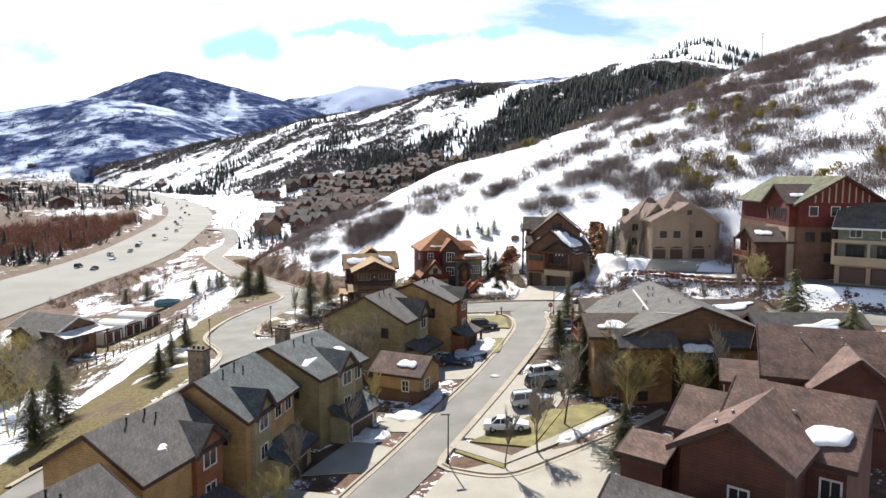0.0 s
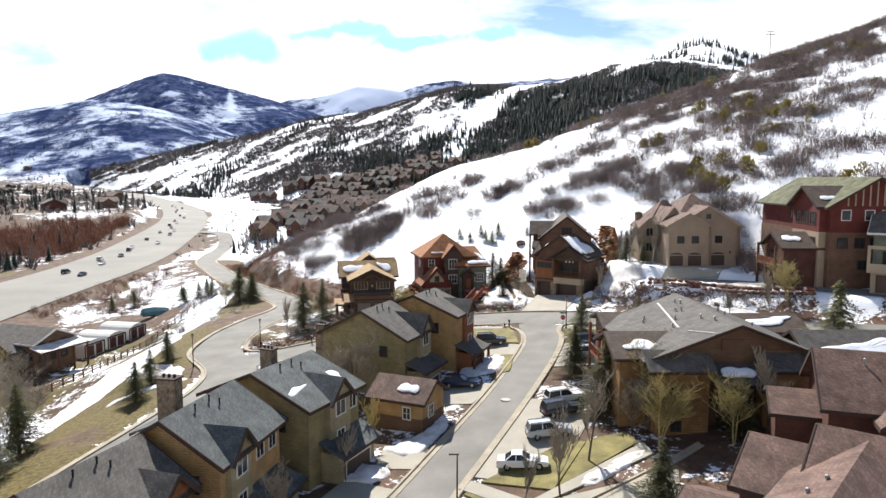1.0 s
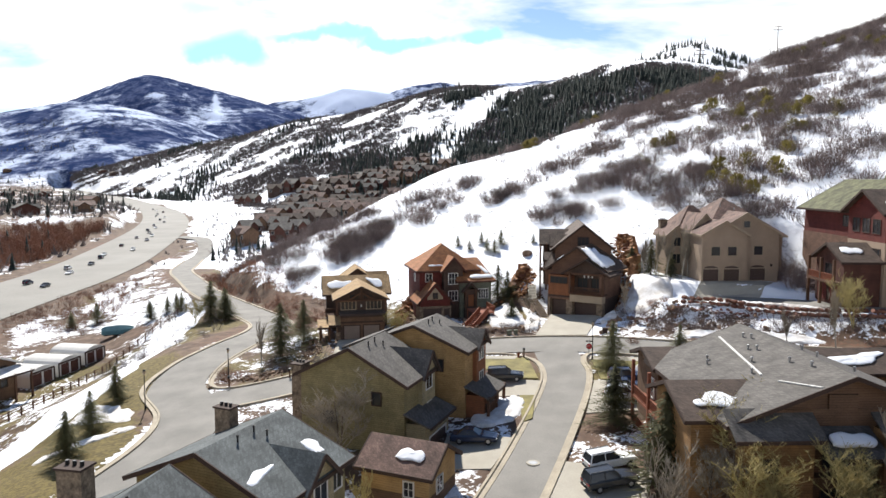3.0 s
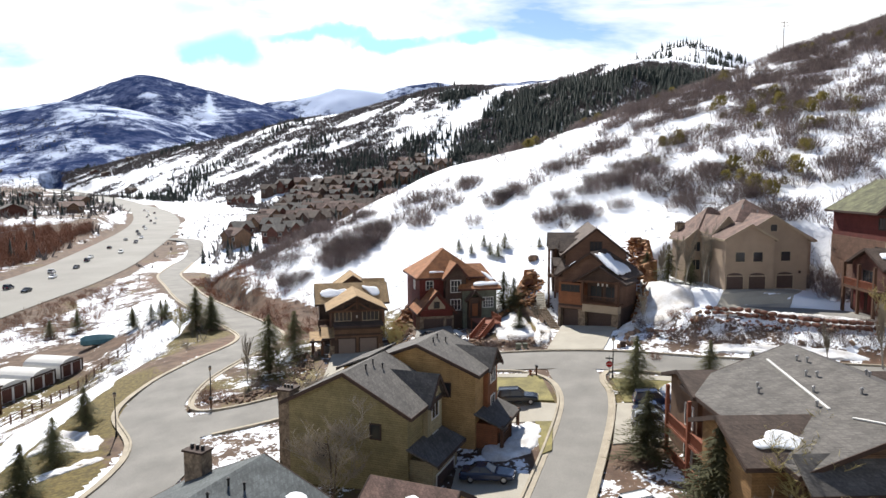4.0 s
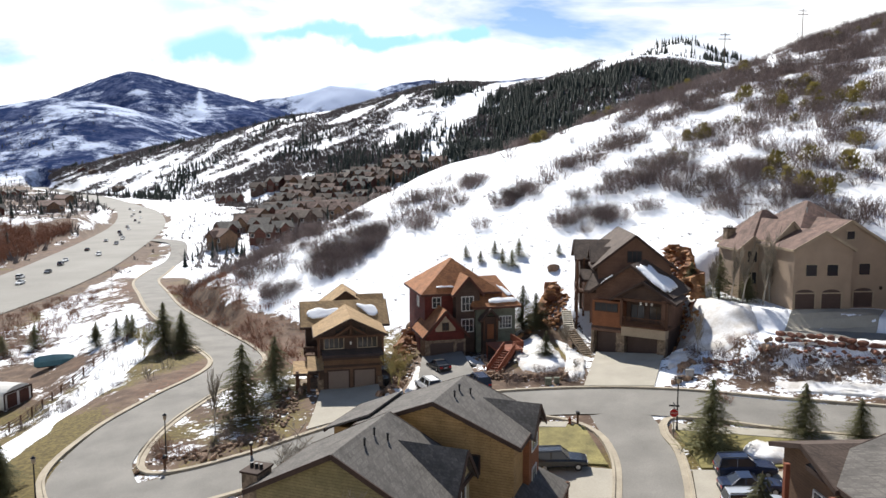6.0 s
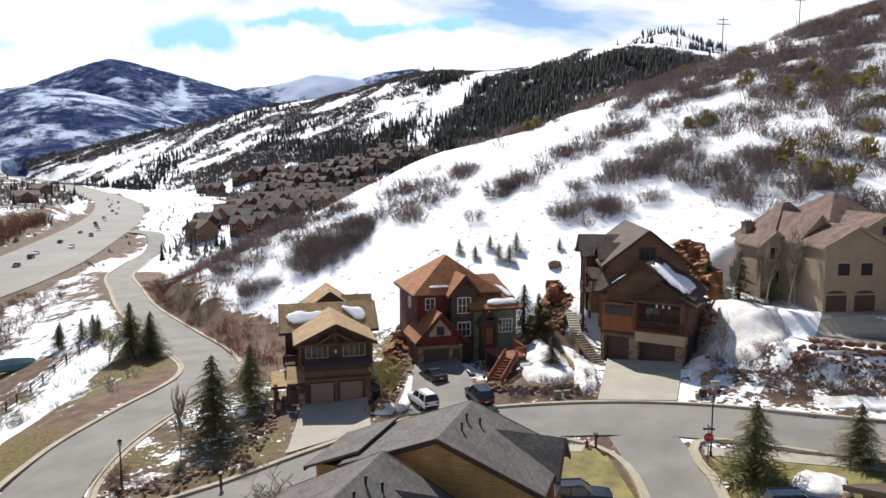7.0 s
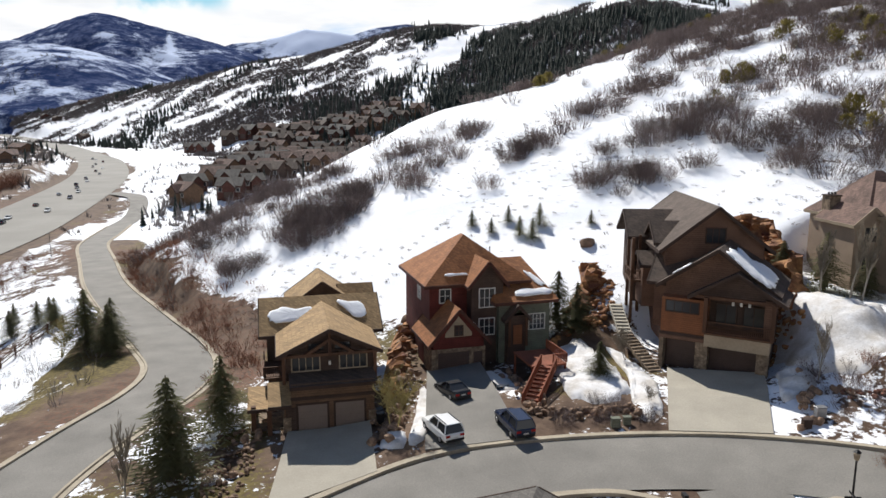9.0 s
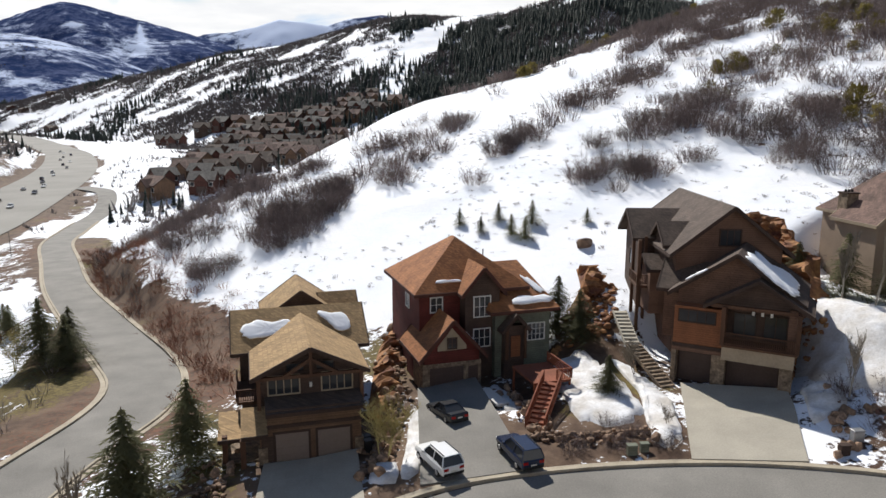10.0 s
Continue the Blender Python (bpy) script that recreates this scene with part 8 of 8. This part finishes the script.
rubble("rubble_between_homes", [(-8.2, 133), (-7.0, 139), (-6.2, 147), (-5.4, 156), (-3.6, 163)], 1.5, 260, 0.3, 0.75, 0.9, "stacked tan and brown rocks between two homes", "rock", 3)
rubble("rubble_cut_west", [(11.6, 150.5), (14.0, 151.5), (15.4, 154), (17.0, 159)], 2.4, 130, 0.4, 1.0, 0.7, "broken orange rock of the cut bank", "rock_orange", 4)
rubble("rubble_cut_east", [(30.4, 141), (32.6, 147), (34.8, 154), (35.6, 163)], 2.4, 170, 0.4, 1.0, 1.3, "broken orange rock of the cut bank", "rock_orange", 5)
rubble("rubble_lodge_bank", [(4.4, 134.8), (7, 134.2), (10, 133.8), (13, 133.6)], 1.6, 150, 0.25, 0.6, 0.5, "red-brown rocks on the bank by the drive", "rock", 6)
rubble("rubble_villa_bank", [(29.4, 131.2), (36, 128.2), (44, 123.6), (54, 117)], 1.5, 110, 0.25, 0.6, 0.4, "terraced red-brown rocks with old snow", "wall_red", 7)
rubble("rubble_chalet_bank", [(-29.4, 119.8), (-25, 121.4), (-21, 124.4), (-20, 131), (-20.4, 137)], 2.2, 240, 0.2, 0.55, 0.3, "loose tan rocks on the planted corner", "rock", 8)


terrace = thing("retaining_wall", pose(0, 0, 0), "low dry-stacked wall of dark red stones under a snowy ledge", "wall", kind="structure")
wall_line = spline([(36.8, 129.8), (41.0, 127.0), (46.0, 122.9), (52.0, 118.2), (57.0, 114.4)], 0.95)
dark_stones = [me.copy() for me in ROCKS]
for me in dark_stones:
    me.materials[0] = M["wall_red"]
rw = random.Random(29)
for course in range(2):
    for i, p in enumerate(wall_line):
        o = new("stone", dark_stones[rw.randrange(6)])
        o.parent = terrace
        o.matrix_basis = pose(p[0] + 0.3 * course + rw.uniform(-0.12, 0.12), p[1] + 0.3 * course + rw.uniform(-0.12, 0.12), ground_at(p[0], p[1]) + 0.25 + 0.6 * course, 0, 0, rw.uniform(-20, 20) - 38) @ Matrix.Diagonal((1.25 + rw.uniform(-0.2, 0.3), 0.9, 1.0, 1))


def snow_bank(pts, thick=0.4, label="old snow bank with soft melted edges"):
    ring = spline(list(pts) + [pts[0]], 0.6)[:-1]
    cx, cy = ring.mean(0)
    ring = np.array([(cx + (a - cx) * q, cy + (b - cy) * q) for a, b in ring for q in (1 + 0.16 * noise.noise(Vector((a * 0.8, b * 0.8, 3))) + 0.1 * noise.noise(Vector((a * 2.3, b * 2.3, 7))),)])
    bm = bmesh.new()
    rings = []
    for s, hgt in ((1.06, -0.25), (1.0, 0.06), (0.96, thick * 0.6), (0.88, thick * 0.85), (0.75, thick * 0.95), (0.6, thick), (0.45, thick * 1.03), (0.3, thick * 1.05), (0.15, thick * 1.06)):
        p = np.column_stack([cx + (ring[:, 0] - cx) * s, cy + (ring[:, 1] - cy) * s])
        z = land(p[:, 0], p[:, 1])
        hgt *= 0.7
        rings.append([bm.verts.new((a, b, c + hgt + (0.3 * noise.noise(Vector((a * 0.7, b * 0.7, 0))) + 0.16 * noise.noise(Vector((a * 1.9, b * 1.9, s))) if hgt > 0 else 0))) for (a, b), c in zip(p, z)])
    for a, b in zip(rings, rings[1:]):
        for i in range(len(a)):
            bm.faces.new([a[i], a[(i + 1) % len(a)], b[(i + 1) % len(a)], b[i]])
    bm.faces.new(rings[-1])
    bmesh.ops.recalc_face_normals(bm, faces=list(bm.faces))
    o = new("snow_bank", finish("snow_bank", bm, "snow_old", True))
    return tagged(o, label, "snow", "snow banks")


for pts, th in (([(8.0, 137.4), (10.4, 135.2), (13.4, 136.4), (13.8, 142), (12.6, 147.4), (9.8, 149.0), (8.6, 144)], 0.7), ([(12.6, 132.6), (14.2, 131.6), (16.0, 136), (16.4, 141), (15.6, 147), (14.6, 146.6), (14.4, 140), (13.4, 136)], 0.5),
                ([(28.6, 135), (32, 133.4), (36.4, 134), (37.6, 139), (36.0, 144), (33, 147.4), (30.6, 144), (29.2, 140)], 0.7), ([(37.0, 128.6), (44, 125.6), (52, 119.8), (52.6, 121.2), (45, 127.4), (38, 130.6)], 0.5),
                ([(33, 122.4), (40, 118.8), (48, 114), (48.6, 115.4), (41, 120.6), (34, 124)], 0.35), ([(2.6, 97.0), (6.2, 97.6), (8.4, 101), (8.2, 104.6), (4.8, 104.0), (2.4, 101.4)], 0.45),
                ([(-6.2, 76.6), (-3.0, 74.6), (-0.6, 78.6), (0.6, 82.2), (-0.6, 82.4), (-3.2, 78.8)], 0.4), ([(-9.6, 70.4), (-6.2, 70.0), (-5.0, 72.0), (-8.4, 73.6)], 0.4), ([(22.0, 108.2), (25.4, 107.2), (27.0, 109.6), (24.0, 110.8)], 0.9),
                ([(-4.9, 131.6), (-4.2, 136), (-3.9, 142), (-4.8, 142.4), (-5.6, 136), (-6.2, 131.4)], 0.6), ([(3.0, 140.2), (4.4, 140.6), (4.0, 147), (3.0, 147)], 0.4), ([(12.6, 66.0), (18.2, 70.6), (17.6, 71.6), (12.0, 67.4)], 0.35),
                ([(24.4, 131.4), (28.2, 133.0), (28.6, 136), (27.0, 136.8), (25.6, 134)], 0.5), ([(55, 131.2), (59, 128.4), (60, 134), (56.6, 137)], 0.5), ([(-8.4, 131.8), (-6.6, 131.2), (-6.4, 134), (-8.2, 134.4)], 0.5),
                ([(-47.5, 112.6), (-42, 110), (-38.6, 108), (-38.6, 111), (-43, 114.8), (-46.6, 115.6)], 0.25), ([(-45, 100.6), (-38.6, 103.4), (-36.4, 104.8), (-36.6, 106), (-41, 104.6), (-45.4, 102.6)], 0.25)):
    snow_bank(pts, th)


def stairs(name, a, b, za, zb, w, mat, label, n=14, rails=True):
    """Steps from a up to b with side stringers and rails."""
    A, B = Vector((*a, za)), Vector((*b, zb))
    d = Vector((B.x - A.x, B.y - A.y, 0))
    rot = math.degrees(math.atan2(d.y, d.x))
    t = thing(name, pose(A.x, A.y, za, 0, 0, rot), label, "stairs")
    L, H = d.length, zb - za
    for i in range(n):
        part("tread", boxes((L * i / n, L * (i + 1) / n + 0.04, -w / 2, w / 2, H * (i + 1) / n - 0.16, H * (i + 1) / n)), mat, t)
    for sg in (1, -1):
        bm = bmesh.new()
        beam(bm, (0, sg * w / 2, 0.0), (L, sg * w / 2, H), 0.08, 0.3)
        part("stringer", bm, mat, t)
        if rails:
            railing(t, (0, sg * w / 2), (L, sg * w / 2), (0.0, H), 1.0, mat)
    return t


stairs("stone_stairs", (17.6, 140.6), (16.4, 146.6), 0.7, 3.0, 1.4, "stone", "pale stone garden stairs up the snowy bank", 13, False)
stairs("stone_stairs", (16.4, 146.8), (17.2, 152.6), 3.0, 4.6, 1.3, "concrete", "pale stone garden stairs up the snowy bank", 9, False)
stairs("timber_stairs", (4.6, 136.4), (7.4, 141.8), -0.2, 1.5, 1.5, "redwood", "red stained timber stairs with railings", 10)
t = thing("timber_deck", pose(7.0, 143.6, 0, 0, 0, 12), "red stained timber deck with railings", "deck")
part("deck_floor", boxes((-1.6, 2.0, -1.6, 3.0, 1.3, 1.5)), "redwood", t)
posts(t, [(-1.5, -1.5), (1.9, -1.5), (1.9, 2.8), (-1.5, 2.8)], -1.2, 1.3, 0.16, "redwood")
railing(t, (2.0, -1.6), (2.0, 3.0), 1.5, 1.0, "redwood")
railing(t, (0.6, -1.6), (2.0, -1.6), 1.5, 1.0, "redwood")


# ---------------------------------------------------------------- the yard below the lane
def greenhouse(x, y, rot):
    t = thing("storage_tunnel", pose(x, y, ground_at(x, y), 0, 0, rot), "white snow-topped storage tunnel with dark red front", "shed", "storage tunnels")
    bm = bmesh.new()
    prof = [(-3.0, 0), (-3.0, 1.9)] + [(-3.0 * math.cos(math.pi * k / 10), 1.9 + 1.5 * math.sin(math.pi * k / 10)) for k in range(1, 10)] + [(3.0, 1.9), (3.0, 0)]
    loft(bm, [[(px, yy, pz) for px, pz in prof] for yy in (0, 8)])
    part("cover", bm, "trim_white", t)
    for x0 in (-2.3, 0.3):
        part("front_door", boxes((x0, x0 + 2.0, -0.06, 0.02, 0.1, 2.3)), "brown_red", t)
    part("front_beam", boxes((-3.0, 3.0, -0.12, 0.0, 2.4, 2.7)), "trim_dark", t)
    part("front_post", boxes((-3.05, -2.8, -0.12, 0.0, 0, 2.4)), "trim_dark", t)
    part("front_post", boxes((2.8, 3.05, -0.12, 0.0, 0, 2.4)), "trim_dark", t)


for k, (x, y) in enumerate(((-72.4, 153.0), (-71.0, 160.0), (-69.4, 167.0))):
    greenhouse(x, y, 78)
w = house("workshop", -88.5, 142.5, -20, "brown workshop with snowy grey roof and long porch", "yard buildings")
volume(w, 0, 13, 0, 9, -14.5, -7.4, -5.4, "x", "umber", "shingle_grey", "trim_white", over=0.6)
volume(w, 3, 10, -2.5, 4, -14.5, -8.6, -6.6, "y", "umber", "shingle_grey", "trim_dark", over=0.6)
shed_roof(w, 13.0, 16.0, -1.0, 10.0, -7.9, -8.7, "snow_old", "x", "porch_roof", "trim_dark")
for z in (-11.2, -8.9):
    for u in (1.5, 4.0, 6.5):
        window(w, ("+x", 13), u, z, 1.2, 1.3, "trim_dark", 1)
for u in (1.5, 11.6):
    window(w, ("-y", 0), u, -10.6, 1.4, 1.3, "trim_dark", 1)
posts(w, [(15.7, -0.7), (15.7, 3), (15.7, 6.4), (15.7, 9.6)], -14.5, -8.6)
w2 = house("workshop", -88, 112, -14, "dark workshop with grey roof among bare trees", "yard buildings")
volume(w2, 0, 15, 0, 10, -14.5, -9.4, -6.6, "x", "brown_dark", "shingle_grey", "trim_dark", over=0.8)
volume(w2, 4, 10, -3, 5, -14.5, -9.6, -7.4, "y", "brown_dark", "shingle_grey", "trim_dark", over=0.6)
t = thing("covered_boat", pose(-73, 186, ground_at(-73, 186), 0, 0, 30), "boat under a teal tarpaulin in the yard", "boat")
bm = bmesh.new()
loft(bm, [[(x, -wd, 0.3), (x, wd, 0.3), (x, wd * 0.9, 1.2), (x, 0, hh), (x, -wd * 0.9, 1.2)] for x, wd, hh in ((-3.4, 0.7, 1.7), (-2.5, 1.2, 2.1), (0, 1.3, 2.2), (2.4, 1.0, 1.9), (3.4, 0.3, 1.5))])
part("cover", bm, "teal", t)
part("trailer_frame", boxes((-3.0, 3.0, -0.8, 0.8, 0.05, 0.3)), "black_metal", t)
fence = thing("rail_fence", pose(0, 0, 0), "dark timber post and rail fence below the bank", "fence")
fc = spline([(-66, 118), (-63.6, 134), (-63.0, 150), (-62.0, 166), (-60.2, 178), (-56.6, 190)], 2.6)
for i, p in enumerate(fc):
    z = ground_at(p[0], p[1])
    part("post", boxes((p[0] - 0.1, p[0] + 0.1, p[1] - 0.1, p[1] + 0.1, z - 0.3, z + 1.5)), "log", fence)
    if i + 1 < len(fc):
        q = fc[i + 1]
        zq = ground_at(q[0], q[1])
        for hh in (0.5, 1.0, 1.35):
            bm = bmesh.new()
            beam(bm, (p[0], p[1], z + hh), (q[0], q[1], zq + hh), 0.07, 0.12)
            part("rail", bm, "log", fence)

# ---------------------------------------------------------------- the village behind the spur
def cottage_master(wall, roof):
    t = new("cottage")
    volume(t, -4.5, 4.5, -4, 4, -1.5, 4.6, 7.2, "x", wall, roof, over=0.6)
    volume(t, -2, 2.4, -5.6, 0, -1.5, 4.2, 6.4, "y", wall, roof, over=0.5)
    for u in (-3.2, 3.4):
        window(t, ("-y", -4), u, 2.2, 1.3, 1.4, "trim_white", 0)
    garage(t, ("-y", -5.6), 0.2, -0.2, 3.0, 2.3, "garage_door", "trim_dark", 3, 3)
    return t


COT = [cottage_master("brown_dark", "shingle_dark"), cottage_master("umber", "shingle_brown"), cottage_master("brown_red", "shingle_grey")]
r = np.random.RandomState(44)
VILLAGE = []
for j in range(14):
    y = 392 + 19 * j
    xl, xr = -98 + 0.02 * (y - 390), min(-73 + 0.33 * (y - 400), -30)
    n = max(2, int((xr - xl) / 13.5) + 1)
    VILLAGE += [(xl + (xr - xl) * (k + 0.4 * r.rand() - 0.2) / max(1, n - 1), y + 5 * k * (-1) ** j * 0.4 + r.uniform(-6, 6), r.uniform(0.95, 1.3)) for k in range(n)]
VILLAGE += [(-120 + 13 * k + r.uniform(-3, 3), 655 + 22 * j + 4 * k + r.uniform(-5, 5), r.uniform(1.1, 1.4)) for j in range(4) for k in range(10)]
VILLAGE += [(-190 + 17.5 * k, 742 - 3.5 * k + r.uniform(-16, 16), r.uniform(1.2, 1.7)) for k in range(13)] + [(92, 722, 1.2), (104, 728, 1.2), (116, 734, 1.2)]
used = set()
for i, (x, y, sc) in enumerate(VILLAGE):
    k = r.randint(0, 3)
    m = pose(x, y, ground_at(x, y) + 0.3, 0, 0, -40 + (i * 37) % 80) @ Matrix.Diagonal((sc, sc, sc, 1))
    if k in used:
        o = copy_thing(COT[k], m)
        o.scale = (sc, sc, sc)
    else:
        o = COT[k]
        o.matrix_basis = m
        used.add(k)
    tagged(o, ("dark brown village cottage with dark roof", "brown village cottage with brown roof", "red-brown village cottage with grey roof")[k], "house", "village cottages")
# far homes over the valley floor
r = np.random.RandomState(31)
made = 0
while made < 40:
    dyv, sv = r.uniform(480, 1900), r.uniform(-0.82, -0.40)
    x, y = sv * dyv - 4, dyv + 40
    dh, _ = nearest(np.array([x]), np.array([y]), CURVES["road_highway"])
    if dh[0] < 45:
        continue
    o = copy_thing(COT[made % 3], pose(x, y, ground_at(x, y), 0, 0, r.uniform(0, 180)) @ Matrix.Diagonal((1.4, 1.4, 1.0, 1)))
    tagged(o, "small far house among bare valley trees", "house", "valley houses")
    made += 1
